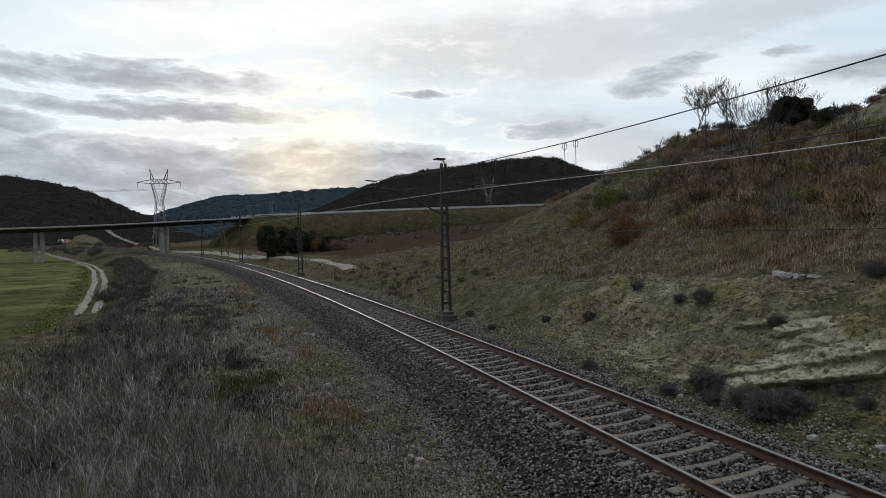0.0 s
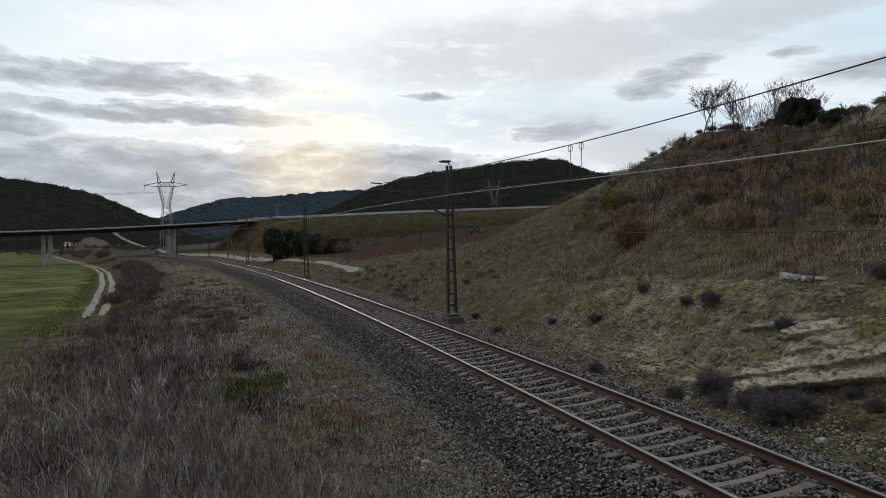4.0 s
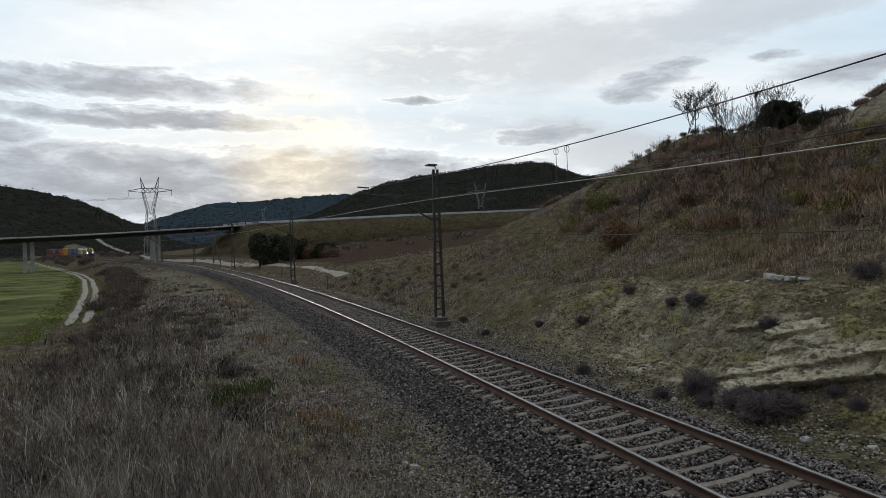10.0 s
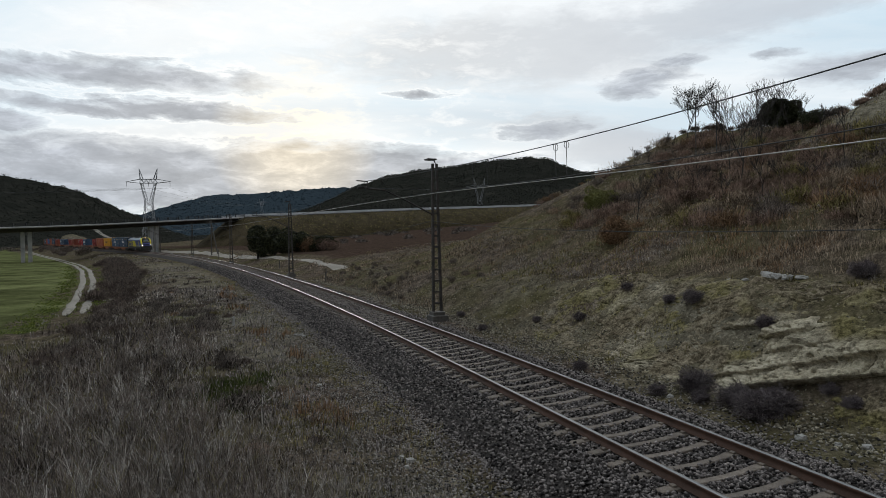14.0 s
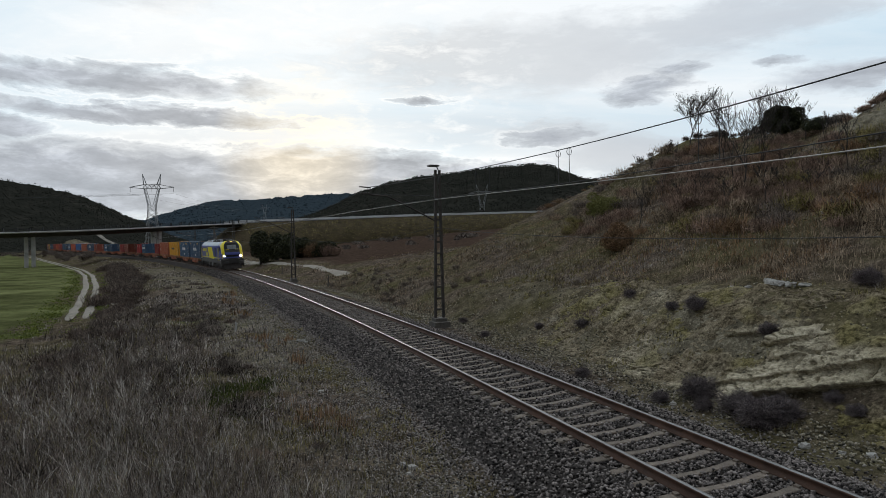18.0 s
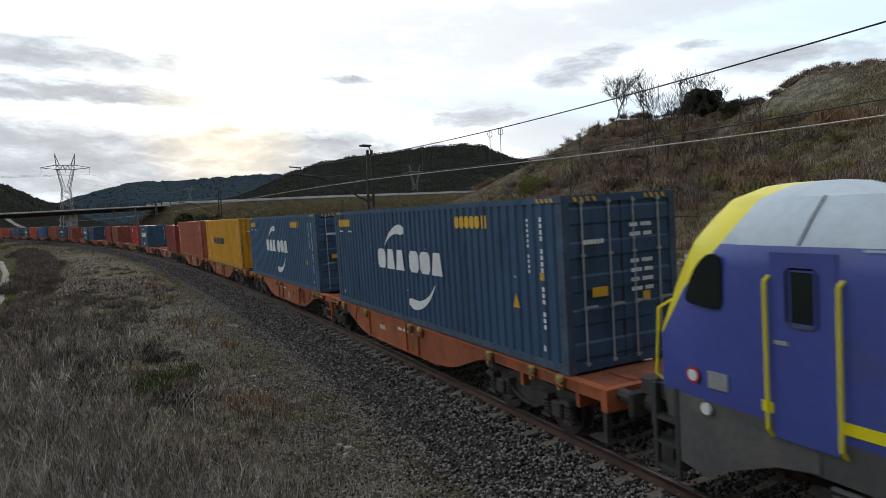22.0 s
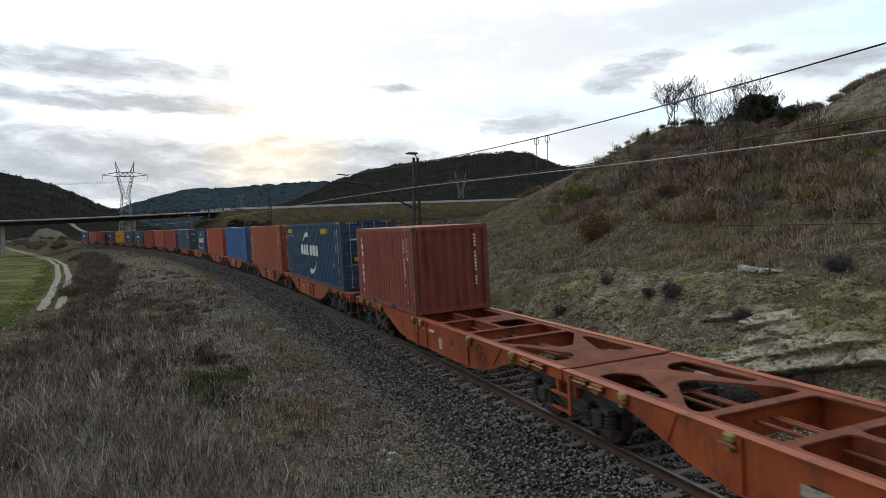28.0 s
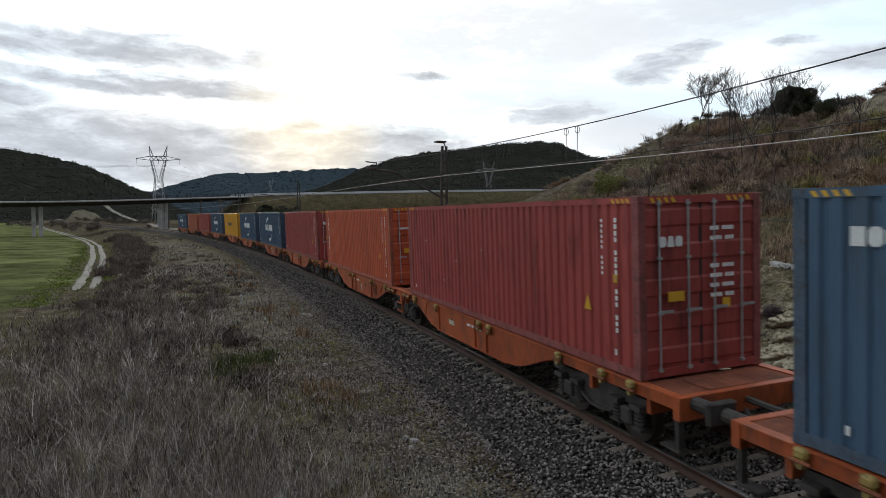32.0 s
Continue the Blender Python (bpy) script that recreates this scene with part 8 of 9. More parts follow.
def build_trees():
    p, d = foot(21.9, 7.6)
    tree("birch_tree", "slender half-bare tree with the last leaves", p, 3, d * 0.15, 0.72, 5, 0.07, G_FEWLEAF, 1000, fan=3, up=0.7, bole=0.24)
    # azimuth, rise of the foot, rise of the top
    for i, (az, lo, hi) in enumerate(((24.3, 5.8, 12.4), (25.1, 4.4, 11.6), (25.9, 3.8, 12.6), (26.6, 4.6, 12.0), (27.0, 5.6, 10.8), (27.9, 7.4, 12.4), (28.5, 7.8, 12.5), (29.4, 7.8, 12.0), (30.3, 7.8, 11.8), (33.1, 5.1, 10.8), (31.6, 7.6, 10.4), (17.7, 1.1, 6.8), (17.4, 5.6, 7.8), (20.2, 7.0, 9.0), (20.9, 7.2, 8.8), (23.2, 7.0, 9.6), (21.2, 3.0, 6.2), (22.6, 3.2, 6.6), (24.6, 2.6, 5.8), (19.6, 3.8, 6.8), (29.0, 3.6, 7.4), (30.6, 3.2, 6.6), (27.4, 3.0, 7.2), (18.6, 5.9, 7.6))):
        p, d = foot(az, lo)
        h = d * (math.tan(radians(hi)) - math.tan(radians(lo)))
        tree("bare_tree", "leafless grey-brown tree on the scrubby slope", p, 20 + i, h * 1.45, 0.70, 4 if h < 4 else 5, 0.012 + 0.006 * h, fan=2, up=0.72, bole=0.28)
    # evergreens
    ev = thing("evergreen_tree", "dense dark evergreen with a flat clipped-looking crown", "tree", "evergreens")
    ev.matrix_basis = Matrix.Translation(foot(28.75, 8.2)[0])
    part("trunk", tube((0, 0, -0.3), (0, 0, 1.6), 0.14, 0.09, 7), G_BARK, ev)
    cr = part("crown", leafy_mesh("crown", 5, 30000, (1.40, 1.35, 0.98), G_LEAF, 0.075, 40, True), None, ev)
    cr.location = (0.1, 0, 1.2)
    for az, d, rx, rz in ((-14.9, 112, 3.4, 3.2), (-14.0, 114, 2.8, 2.7), (-12.9, 118, 2.6, 2.4), (-15.4, 111, 2.2, 2.9), (-11.7, 121, 2.6, 1.9), (-10.7, 119, 2.0, 1.6), (-9.6, 122, 2.3, 1.5)):
        ev = thing("holm_oak", "dark round evergreen oak beside the farm road", "tree", "evergreens")
        ev.matrix_basis = Matrix.Translation(stand(az, d))
        part("trunk", tube((0, 0, -0.3), (0, 0, rz * 0.8), 0.22, 0.14, 7), G_BARK, ev)
        cr = part("crown", leafy_mesh("crown", int(rx * 100), 6000, (rx, rx * 0.9, rz), G_LEAF, 0.2, 14), None, ev)
        cr.location = (0, 0, rz * 0.85)
    for az, d, r, mat_, label in ((14.6, 2.7, 1.15, G_YELLOWED, "yellow-green leafy bush on the slope"), (13.9, 2.6, 0.7, G_YELLOWED, "yellow-green leafy bush on the slope"), (15.6, -0.6, 0.95, G_RUST, "red-brown leafy bush among scrub"), (16.3, -0.3, 0.75, G_RUST, "red-brown leafy bush among scrub"), (-11.2, 118, 1.7, G_RUST, "red-brown leafy bush among scrub"), (-9.9, 118, 1.5, G_THICKET, "dull brown bush beside the farm road"), (-8.9, 119, 1.2, G_THICKET, "dull brown bush beside the farm road"), (31.0, 8.2, 0.8, G_LEAF, "small dark conifer on the crest")):
        ob = thing("leafy_bush", label, "bush", "bushes")
        ob.matrix_basis = Matrix.Translation(stand(az, d) if d > 100 else foot(az, d)[0])
        cr = part("crown", leafy_mesh("crown", int(az * 7 + 400), 5000, (r * 1.25, r, r), mat_, 0.055, 14), None, ob)
        cr.location = (0, 0, r * 0.7)
        part("trunk", tube((0, 0, -0.3), (0, 0, r * 0.8), 0.06, 0.03, 6), G_BARK, ob)


def brush_mesh(name, seed, stems, material, width=0.014):
    """Loose leafless brush: upright forking stems from one stool."""
    rng = np.random.default_rng(seed)
    n = stems
    phi = rng.uniform(0, 2 * math.pi, n)
    lean = np.abs(rng.normal(0, 0.85, n))
    d = np.stack([np.cos(phi) * np.sin(lean), np.sin(phi) * np.sin(lean), np.cos(lean)], 1)
    root = np.stack([rng.normal(0, 0.40, n), rng.normal(0, 0.40, n), rng.uniform(-0.05, 0.42, n)], 1)
    length = rng.uniform(0.15, 0.6, n)
    mid = root + d * (length * 0.5)[:, None] + rng.normal(0, 0.05, (n, 3))
    end = mid + (d + rng.normal(0, 0.35, (n, 3))) * (length * 0.5)[:, None]
    side = np.cross(d, rng.normal(0, 1, (n, 3)))
    side *= width / np.linalg.norm(side, axis=1)[:, None]
    v = np.stack([root - side, root + side, mid - side * 0.8, mid + side * 0.8, end], 1).reshape(-1, 3)
    f = np.array([[0, 1, 3], [0, 3, 2], [2, 3, 4]])
    return big_mesh(name, v, (np.arange(n)[:, None, None] * 5 + f[None]).reshape(-1, 3), material)


def build_shrubs():
    close = [shrub_mesh("shrub", 40 + i, 9000, G_HEATH, width=0.006, reach=0.26, stray=0.10) for i in range(3)]
    meshes = [shrub_mesh("shrub", 50 + i, 900, G_TWIG, width=0.019) for i in range(3)]
    coarse = brush_mesh("brush", 90, 160, G_WEED, 0.045)
    brush = [brush_mesh("brush", 60 + i, 650, m, 0.012) for i, m in enumerate((G_TWIG, G_BROWN, G_THICKET, G_OLIVE, G_RUST))]
    dark = [brush_mesh("brush", 70 + i, 650, m, 0.014) for i, m in enumerate((G_BANK, G_TWIG, G_BANK))]
    far, loose = [], {}
    def put(p, r, i, label="dark leafless twiggy shrub", squash=0.8, of=meshes, name="shrub"):
        if name == "brush":
            me = of[i % len(of)]
            loose.setdefault((label, me.materials[0].name), []).append((me, p, i * 1.7, r, squash))
            return
        ob = new(name, of[i % len(of)])
        tagged(ob, label, "shrub", "shrubs")
        ob.matrix_basis = Matrix.Translation(p) @ Matrix.Rotation(i * 1.7, 4, "Z") @ Matrix.Diagonal((r, r, r * squash, 1))
    # on the cutting: s, w, radius
    for i, (s, w, r) in enumerate(((9.9, -4.95, 0.66), (7.4, -4.5, 0.72), (8.3, -4.8, 0.62), (7.5, -5.2, 0.62), (9.9, -7.5, 0.38), (13.2, -7.9, 0.48), (14.3, -7.9, 0.32), (17.2, -8.3, 0.33), (18.3, -6.8, 0.36), (20.9, -6.3, 0.28), (10.3, -4.0, 0.32), (13.9, -3.9, 0.33), (22.7, -4.5, 0.30), (9.0, -10.3, 0.5), (9.1, -4.4, 0.32), (14.2, -16.0, 0.6), (6.2, -6.0, 0.3), (6.9, -6.2, 0.28), (27.2, -5.4, 0.3), (3.5, -6.0, 0.5), (4.6, -8.2, 0.45), (1.5, -5.2, 0.5))):
        put(ground_on(s, w), r, i, of=close)
    # along the bank towards the field
    rng = random.Random(9)
    for i in range(75):
        s = rng.uniform(66, 165)
        w = rng.uniform(np.interp(s, [66, 72, 85, 120], [12.4, 11.8, 11.0, 11.2]), 14.2)
        put(ground_on(s, w), rng.uniform(0.5, 1.2), i, "dense brown leafless bank shrub", 0.8)
        put(ground_on(s + rng.uniform(-2, 2), w + rng.uniform(-0.4, 1.2)), rng.uniform(0.8, 1.5), i, "loose leafless brush on the bank", 1.15, dark, "brush")
    for i in range(40):
        put(ground_on(rng.uniform(26, 66), rng.uniform(11.2, 14.4)), rng.uniform(0.5, 1.0), i, "loose leafless brush on the bank", 0.9, dark, "brush")
    for i in range(40):
        put(ground_on(rng.uniform(35, 66), -rng.uniform(5.0, 12.0)), rng.uniform(0.2, 0.5), i, "small grey verge shrub", 0.8)
    for i in range(130):
        az = rng.uniform(9, 40)
        p, d = foot(az, rng.uniform(0.6, 7.6))
        put(p, rng.uniform(0.5, 1.2) * (0.55 if d > 60 else 1), i, "brown leafless hillside brush", 1.0, brush, "brush")
    for i in range(60):
        p, d = foot(rng.uniform(17.3, 33), 9.5)
        put(p, rng.uniform(0.3, 0.75), i, "dense grey crest shrub", 0.8)
    for i in range(70):       # low cushions in the meadow beside the ballast
        put(ground_on(rng.uniform(3, 70) , rng.uniform(5.0, 9.0)), rng.uniform(0.18, 0.45), i, "low dark cushion of dead plants", 0.7, dark if i % 3 else brush, "brush")
    for i in range(70):       # hedges and scrub of the valley beyond the bridge
        az, d = rng.uniform(-36, -24), rng.uniform(400, 560)
        p = stand(az, d)
        if abs(float(off_line(np.array([p.x]), np.array([p.y]))[1][0])) > 9:
            far.append((p, rng.uniform(1.6, 3.6), 0.6))
    for i in range(50):
        s = rng.uniform(225, 420)
        put(ground_on(s, rng.uniform(6, 14) * rng.choice((1, 1, -1))), rng.uniform(1.0, 2.6), i, "distant brown scrub beside the line", 0.8)
    for i in range(30):
        az, d = rng.uniform(-13, 4), rng.uniform(150, 225)
        far.append((stand(az, d), rng.uniform(1.0, 2.4), 0.6))
    # the distant ones, joined
    co, tri = (np.array([v.co for v in coarse.vertices]), np.array([q.vertices for q in coarse.polygons]))
    vs = np.vstack([co * np.array([r, r, r * q]) + np.array(p) for p, r, q in far])
    fs = np.vstack([tri + i * len(co) for i in range(len(far))])
    co, tri = (np.array([v.co for v in dark[1].vertices]), np.array([q.vertices for q in dark[1].polygons]))
    near = []
    for i in range(110):
        near.append((ground_on(rng.uniform(1.0, 48), rng.uniform(6.6, 14.0)), rng.uniform(0.35, 0.8), rng.uniform(0.6, 1.0)))
    near = [(p, r, q) for p, r, q in near if math.hypot(p.x, p.y) > 5.0]
    nv = np.vstack([co[:, [1, 0, 2]] * np.array([r, r, r * q]) + np.array(p) for p, r, q in near])
    nf = np.vstack([tri + i * len(co) for i in range(len(near))])
    tagged(new("meadow_brush", big_mesh("meadow_brush", nv, nf, G_WEED)), "clumps of dark dead brush in the meadow", "brush", kind="stuff")
    hill = []
    for i in range(110):      # tangle of bare brush below the trees and along the crest
        hill.append((foot(rng.uniform(19.5, 32.5), rng.uniform(2.6, 8.3))[0], rng.uniform(0.4, 1.0), rng.uniform(0.8, 1.2)))
    for i in range(26):
        hill.append((foot(rng.uniform(32.5, 42), 12.0)[0], rng.uniform(0.3, 0.65), 0.8))
    hv = np.vstack([co[:, [1, 0, 2]] * np.array([r, r, r * q]) + np.array(p) for p, r, q in hill])
    hf = np.vstack([tri + i * len(co) for i in range(len(hill))])
    # loose brush, joined by colour
    for (label, tone), pieces in loose.items():
        bv, bf, count = [], [], 0
        for me, at, turn, r, q in pieces:
            co = np.array([v.co for v in me.vertices])
            ca, sa = math.cos(turn), math.sin(turn)
            bv.append(np.stack([(co[:, 0] * ca - co[:, 1] * sa) * r, (co[:, 0] * sa + co[:, 1] * ca) * r, co[:, 2] * r * q], 1) + np.array(at))
            bf.append(np.array([f.vertices for f in me.polygons]) + count)
            count += len(co)
        tagged(new("brush", big_mesh("brush", np.vstack(bv), np.vstack(bf), bpy.data.materials[tone])), label, "brush", kind="stuff")
    tagged(new("hill_brush", big_mesh("hill_brush", hv, hf, G_THICKET)), "tangle of red-brown leafless brush below the trees", "brush", kind="stuff")
    tagged(new("valley_scrub", big_mesh("valley_scrub", vs, fs, G_WEED)), "distant brown hedge scrub in the valley", "scrub", kind="stuff")


def on_hills(rng, n):
    az = np.radians(rng.uniform(-38, 24, n))
    d = rng.uniform(560, 1050, n)
    x, y = d * np.sin(az), d * np.cos(az)
    return np.stack([x, y, ground_z(x, y) + 0.1], 1)


def on_far_hills(rng, n):
    az = np.radians(rng.uniform(-27, 2, n))
    d = rng.uniform(1500, 2700, n)
    x, y = d * np.sin(az), d * np.cos(az)
    return np.stack([x, y, ground_z(x, y) - 1.0], 1)


def build_embankment_scrub():
    rng = np.random.default_rng(63)
    root, k = tufts(rng, EMBANK_ROOTS[0], 5, 0.5)
    blades("embankment_scrub", root, rng.uniform(0.15, 0.6, len(root)), np.full(len(root), 0.13), 0.9, rng, G_OLIVE, "dry scrub on the road embankment", "scrub", 0.6)


build_meadow()
build_embankment_scrub()
build_hillside()
build_trees()
build_shrubs()
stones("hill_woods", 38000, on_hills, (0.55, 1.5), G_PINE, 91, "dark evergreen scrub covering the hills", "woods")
stones("far_woods", 7000, on_far_hills, (3.0, 7.0), G_HAZEPINE, 92, "distant ridge woods in haze-tinted blue grey", "woods")

# ---- sandstone of the cutting ----
M_ROCK = surface("weathered_sandstone", (0.10, 0.088, 0.066), (0.36, 0.325, 0.255), 0.9, scale=1.6, fine=14.0, bump=0.8, dirt=(0.11, 0.10, 0.055), per_object=0.12)


def rock_mesh(seed, size, rough=0.12, cuts=4):
    """A slab broken along flat beds."""
    bm = bmesh.new()
    bmesh.ops.create_cube(bm, size=1.0)
    bmesh.ops.subdivide_edges(bm, edges=bm.edges[:], cuts=cuts, use_grid_fill=True)
    off = Vector((seed * 3.7, seed * 1.3, seed * 2.1))
    for v in bm.verts:
        q = v.co.copy()
        q *= 1 - 0.55 * max(0.0, q.length - 0.56)
        n = noise.noise_vector(q * 1.8 + off) * rough + noise.noise_vector(q * 5.0 + off) * rough * 0.5
        q += n
        v.co = Vector((q.x * size[0], q.y * size[1], q.z * size[2]))
    return finish("rock", bm, M_ROCK)


def build_rocks():
    k = 0
    # the bedded face of the cutting
    ns, na = 700, 170
    S, A = np.meshgrid(np.linspace(-5.0, 24.0, ns), np.linspace(4.7, 10.0, na))
    p = frame_points(S.ravel(), -A.ravel(), np.zeros(S.size), False)
    z0 = ground_z(p[:, 0], p[:, 1])
    s, a = S.ravel(), A.ravel()
    h = z0 - np.interp(s, S_ALL, LZ)
    # beds dip along the line; the lowest one overhangs the loose earth
    deep = h + 0.42 + 0.33 * (s - 8.3) * (1 - 0.5 * smooth_step(8.3 - s, 1.5, 6.0)) + 0.10 * fbm(s, a * 0.4, 1.3, 4, 101)
    thick = 0.44 + 0.16 * fbm(s * 0.3, a * 0.2, 2.0, 2, 211)
    bed = np.floor(deep / thick)
    tooth = deep / thick - bed
    run = s / 1.25 + 0.37 * bed + 0.55 * fbm(s, a, 1.6, 3, 191)
    block = np.floor(run)
    chance = np.mod(np.sin(block * 12.9898 + bed * 78.233) * 43758.5453, 1.0)
    joint = 1 - smooth_step(0.5 - np.abs(np.mod(run, 1.0) - 0.5), 0.0, 0.05)
    strength = smooth_step(fbm(s, a * 1.6, 2.6, 3, 111) + np.interp(s, [-6, 8, 10.5, 11.8, 13.5, 24], [0.6, 0.6, 0.25, -0.15, -0.55, -0.8]), -0.1, 0.25) * (1 - smooth_step(h + 0.5 * fbm(s, a, 1.5, 3, 181), 0.7, 1.25))
    body = strength * smooth_step(deep, -0.04, 0.03)
    fade = smooth_step(a, 4.9, 5.6) * (1 - smooth_step(a, 9.0, 9.9)) * (1 - smooth_step(s, 19, 23.5))
    lip = np.where(bed <= 0, 0.40, 0.05 + 0.25 * chance)
    step = (smooth_step(tooth, 0.0, 0.07) * (1 - 0.75 * tooth) - 0.2) * lip + 0.26 * (chance - 0.5) - 0.22 * joint * (chance > 0.2)
    under = -0.16 * strength * smooth_step(deep, -0.42, -0.06) * (1 - smooth_step(deep, -0.04, 0.03))
    chip = fbm(s, a + h, 0.8, 5, 131) * 0.22 + np.abs(fbm(s, a + h, 0.24, 3, 141)) * 0.18 - 0.14 * (1 - smooth_step(np.abs(fbm(s * 0.8, a * 1.7 + h, 0.9, 4, 221)), 0.0, 0.06))
    push = (step * body + under + chip * (0.55 + 0.40 * body)) * fade
    th = np.interp(s, S_ALL, LT)
    out = np.stack([-np.sin(th), np.cos(th), np.zeros_like(th)], 1)      # towards the track
    v = p.copy()
    v[:, 2] = z0 + 0.04 * fade - 0.03 + push * 0.30
    v += out * (push * 1.05)[:, None]
    i = (np.arange(na - 1)[:, None] * ns + np.arange(ns - 1)[None]).reshape(-1)
    me = big_mesh("rock_face", v, np.stack([i, i + 1, i + ns + 1, i + ns], 1), M_FACE)
    col = me.color_attributes.new("bare", "FLOAT_COLOR", "POINT")
    sand = 0.4 * smooth_step(s, 11.5, 13.5) * (1 - smooth_step(s, 17, 20)) * smooth_step(fbm(s * 0.7, a, 1.6, 3, 171), -0.3, 0.3)
    w_ = np.clip(np.maximum(body * 1.1, sand) + 0.5 * fbm(s, a, 1.2, 4, 151) - 0.08, 0, 1) * fade
    moss = smooth_step(fbm(s, a, 1.1, 4, 161), -0.1, 0.35)
    col.data.foreach_set("color", np.stack([w_, moss, w_, np.ones_like(w_)], 1).astype(np.float32).ravel())
    tagged(new("rock_face", me), "bedded pale sandstone and earth face of the cutting", "rock face", kind="structure")
    for s, w, sz, tilt in ((11.5, -9.35, (0.34, 0.26, 0.26), 4), (11.1, -9.3, (0.30, 0.22, 0.20), 18), (10.8, -9.4, (0.42, 0.25, 0.16), 8), (10.3, -9.45, (0.36, 0.2, 0.12), 12), (11.3, -9.15, (0.18, 0.14, 0.12), 30), (12.3, -9.3, (0.2, 0.14, 0.10), 5), (13.0, -9.25, (0.16, 0.12, 0.08), 0), (14.4, -16.2, (0.5, 0.4, 0.38), 15), (14.0, -16.4, (0.34, 0.3, 0.3), 5), (14.7, -16.0, (0.28, 0.22, 0.2), 25), (6.0, -4.2, (0.20, 0.16, 0.14), 0), (9.9, -4.1, (0.15, 0.13, 0.10), 0), (5.0, -4.8, (0.19, 0.15, 0.11), 0), (5.4, -4.5, (0.13, 0.10, 0.08), 20)):
        ob = new("boulder", rock_mesh(k + 50, sz, 0.24, 6))
        ob.data.materials[0] = M_PALE
        tagged(ob, "pale whitish broken boulder on the cutting", "rock", "sandstone of the cutting")
        p = ground_on(s, w)
        ob.matrix_basis = Matrix.Translation(p + Vector((0, 0, sz[2] * 0.2))) @ pose(0, 0, 0, tilt, 3, k * 37 % 360)
        k += 1
    for s, w, r in ((7.9, 3.85, 0.11), (8.15, 3.95, 0.08), (7.6, 4.0, 0.07), (25.0, 3.4, 0.16), (25.3, 3.55, 0.10), (24.6, 3.3, 0.12), (18.0, 3.9, 0.08), (15.0, 4.4, 0.09), (12.5, 4.2, 0.06)):
        ob = new("white_stone", rock_mesh(k + 80, (r * 1.5, r * 1.1, r * 0.7), 0.16, 4))
        ob.data.materials[0] = M_PALE
        tagged(ob, "small whitish stone in the gravel", "stone", "loose white stones")
        ob.matrix_basis = Matrix.Translation(ground_on(s, w) + Vector((0, 0, r * 0.3))) @ pose(0, 0, 0, 8, 5, k * 53 % 360)
        k += 1


def face_material():
    m = bpy.data.materials.new("bedded_sandstone")
    m.use_nodes = True
    tr = m.node_tree
    bsdf = tr.nodes["Principled BSDF"]
    co = tr.nodes.new("ShaderNodeTexCoord")
    at = tr.nodes.new("ShaderNodeAttribute")
    at.attribute_name = "bare"
    sep = tr.nodes.new("ShaderNodeSeparateColor")
    tr.links.new(at.outputs["Color"], sep.inputs[0])

    def noise_of(scale, detail=5.0, rough=0.65):
        n = node(tr, "ShaderNodeTexNoise", Scale=scale, Detail=detail, Roughness=rough)
        tr.links.new(co.outputs["Object"], n.inputs["Vector"])
        return n.outputs[0]
    f = math_node(tr, "ADD", math_node(tr, "MULTIPLY", noise_of(2.2), 0.32), math_node(tr, "ADD", math_node(tr, "MULTIPLY", noise_of(11.0, 5.0, 0.75), 0.40), math_node(tr, "MULTIPLY", noise_of(38.0, 4.0, 0.75), 0.28)))
    stone = ramp(tr, f, [(0.41, (0.12, 0.102, 0.070)), (0.5, (0.41, 0.36, 0.255)), (0.59, (0.68, 0.61, 0.46))])
    earth = ramp(tr, f, [(0.42, (0.040, 0.031, 0.019)), (0.5, (0.150, 0.121, 0.078)), (0.59, (0.36, 0.30, 0.205))])
    green = ramp(tr, f, [(0.42, (0.038, 0.034, 0.012)), (0.59, (0.30, 0.26, 0.10))])
    base = mix(tr, math_node(tr, "MULTIPLY", sep.outputs[1], 0.7), earth, green)
    base = mix(tr, sep.outputs[0], base, stone)
    tr.links.new(base, bsdf.inputs["Base Color"])
    bsdf.inputs["Roughness"].default_value = 1.0
    bsdf.inputs["Specular IOR Level"].default_value = 0.03
    bp = node(tr, "ShaderNodeBump", Strength=1.0, Distance=0.06)
    tr.links.new(f, bp.inputs["Height"])
    tr.links.new(bp.outputs[0], bsdf.inputs["Normal"])
    return m


M_FACE = face_material()
M_PALE = surface("chalky_stone", (0.28, 0.27, 0.24), (0.50, 0.48, 0.44), 0.9, scale=4.0, fine=30.0, bump=0.4)
build_rocks()

# ---- small posts beside the line ----
M_WOOD = surface("grey_timber", (0.06, 0.052, 0.045), (0.16, 0.145, 0.125), 0.9, scale=2.0, fine=30.0, bump=0.4, streak=(4, 4, 0.4))


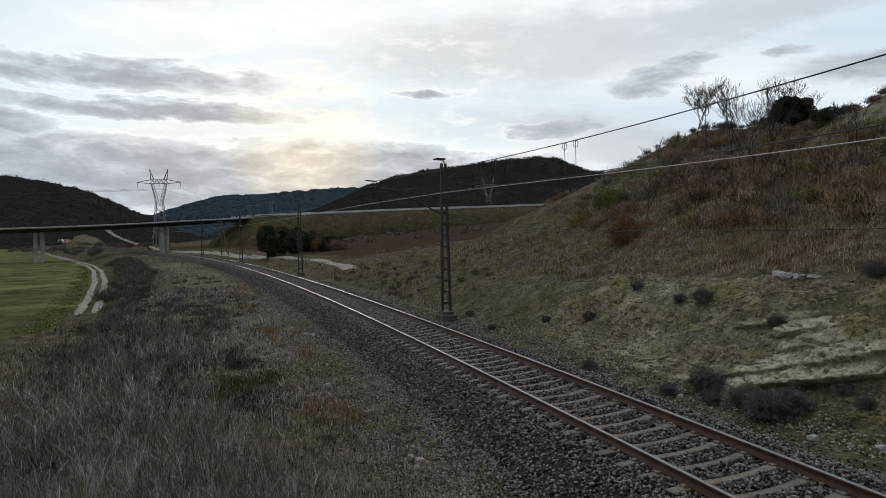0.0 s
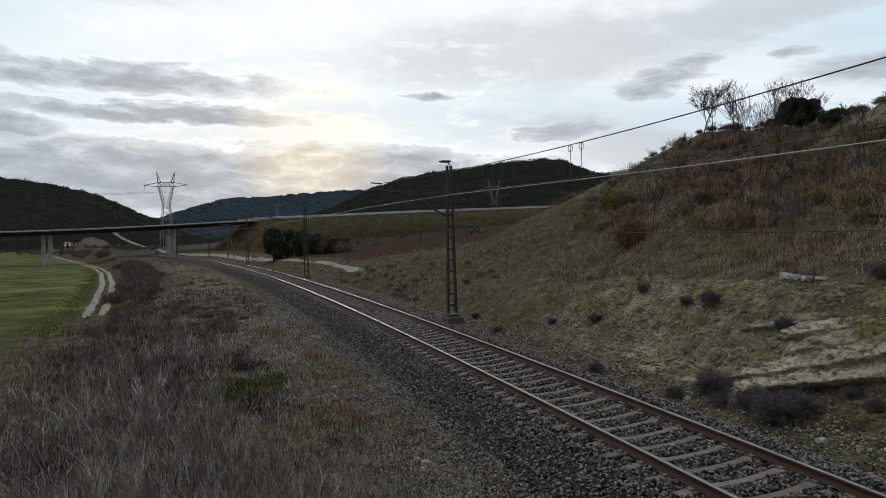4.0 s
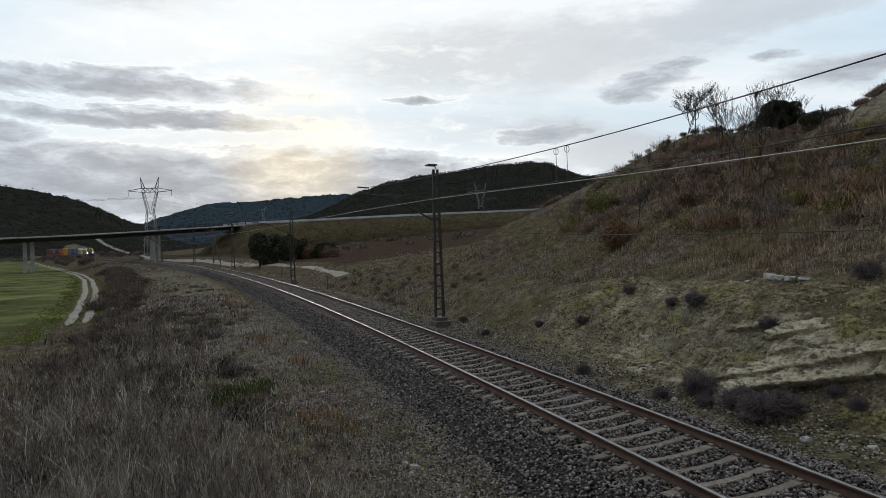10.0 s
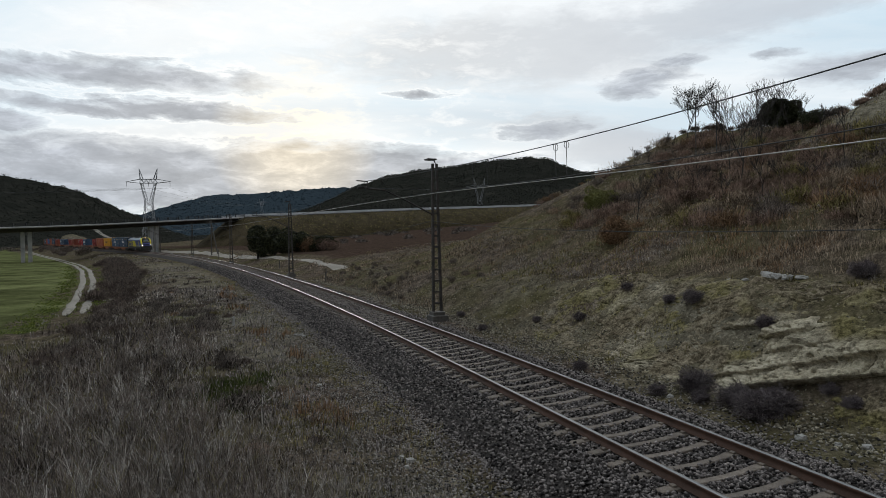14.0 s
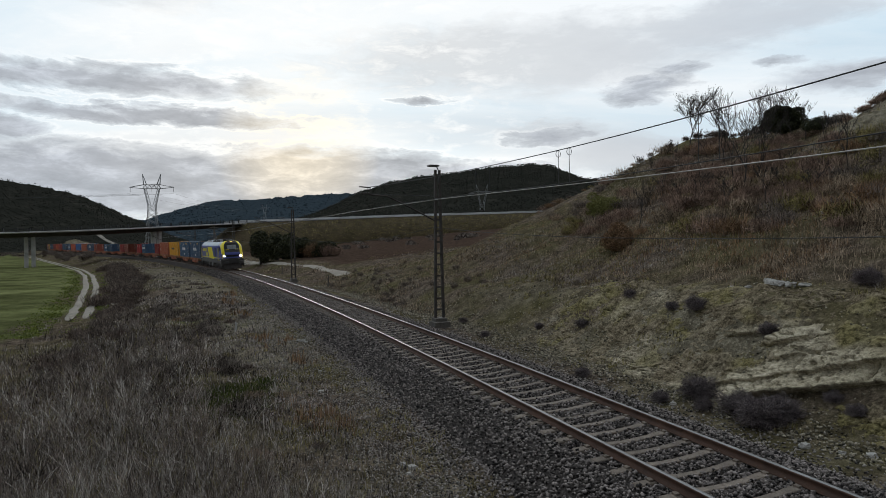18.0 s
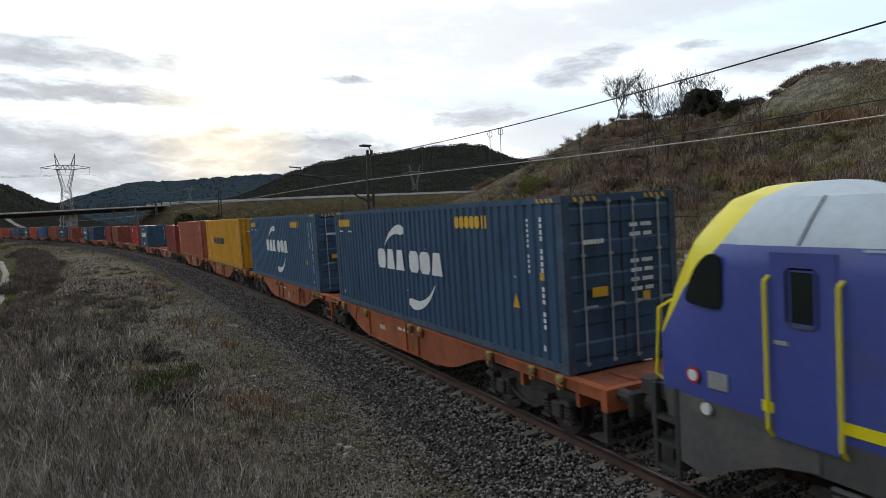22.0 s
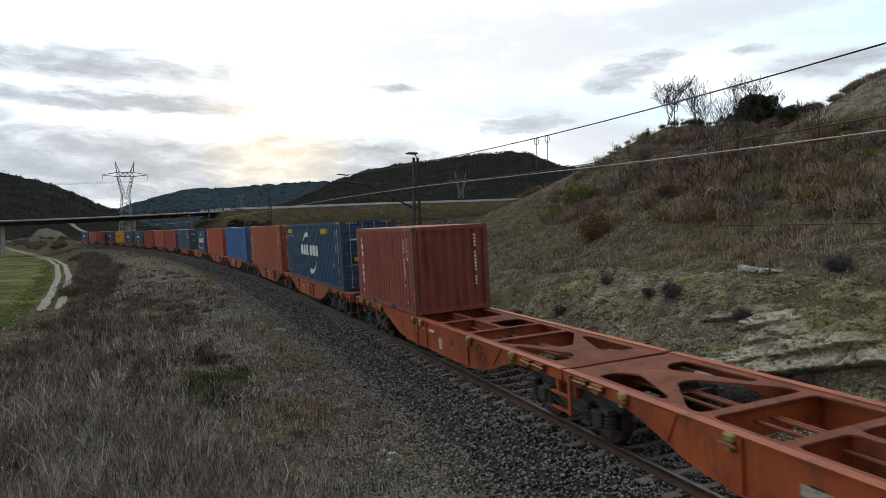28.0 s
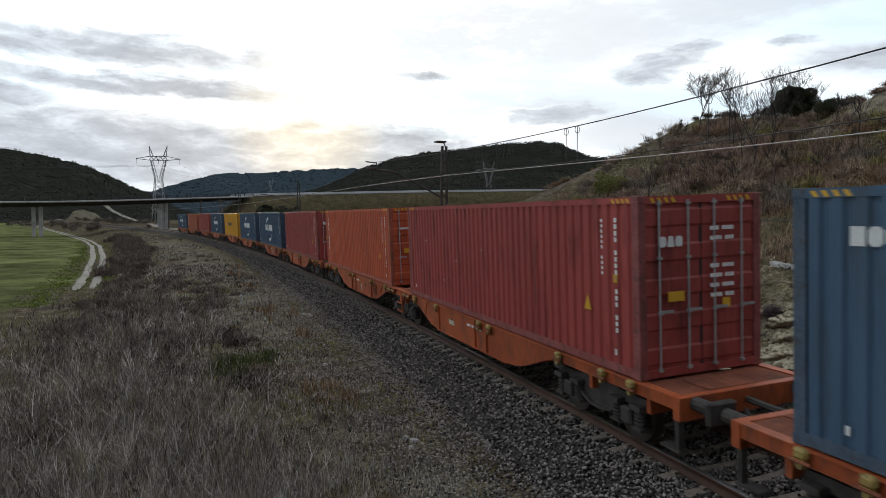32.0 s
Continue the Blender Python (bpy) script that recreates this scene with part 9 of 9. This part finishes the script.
def build_posts():
    marker = thing("marker_post", "short whitish concrete marker post in the grass", "post")
    marker.matrix_basis = Matrix.Translation(ground_on(30.0, 5.9)) @ pose(0, 0, 0, 2, 3, 20)
    part("stem", box(-0.05, 0.05, -0.06, 0.06, -0.2, 0.42, 0.01), M_CONCRETE, marker)
    part("cap", prism([(-0.065, 0.42), (0.065, 0.42), (0.0, 0.50)], "y", -0.07, 0.07), M_CONCRETE, marker)
    for s, w, h, lean_ in ((57.0, -5.0, 1.25, 3), (84.0, -6.0, 1.1, 2), (112.0, 5.2, 0.8, 4), (128.0, -5.0, 2.2, 0)):
        p = thing("wooden_post", "weathered grey wooden post beside the line", "post", "wooden posts")
        p.matrix_basis = Matrix.Translation(ground_on(s, w)) @ pose(0, 0, 0, lean_, lean_, 10)
        part("stem", tube((0, 0, -0.2), (0, 0, h), 0.07, 0.055, 7), M_WOOD, p)
        part("board", box(-0.03, 0.03, -0.2, 0.2, h - 0.35, h - 0.1), M_WOOD, p)
    pole = thing("telegraph_pole", "old wooden pole with a leaning strut", "pole")
    pole.matrix_basis = Matrix.Translation(ground_on(146.0, -7.0))
    part("shaft", tube((0, 0, -0.5), (0, 0, 8.0), 0.16, 0.11, 8), M_WOOD, pole)
    part("strut", tube((1.9, -1.2, -0.5), (0.1, 0, 7.0), 0.14, 0.11, 8), M_WOOD, pole)
    part("crossarm", box(-0.9, 0.9, -0.06, 0.06, 7.3, 7.45), M_WOOD, pole)


build_posts()

build_wagons()
build_containers()
crossties()
stones("ballast_stones", 98000, on_bed, (0.022, 0.048), M_BALLAST, 5, "loose dark angular ballast stones", "ballast")
stones("gravel", 24000, on_cess, (0.010, 0.034), M_GRAVEL, 6, "pale scattered gravel beside the track", "gravel")
stones("rubble", 4500, on_foot, (0.010, 0.05), M_GRAVEL, 7, "pale rubble at the foot of the cutting", "rubble")
stones("spilled_ballast", 17000, on_spill, (0.018, 0.042), M_BALLAST, 8, "ballast stones spilled beside the bed", "ballast")
stones("scree", 16000, on_cutting, (0.012, 0.055), M_SCREE, 9, "pale and mossy stone chips on the cutting", "scree")
motions()
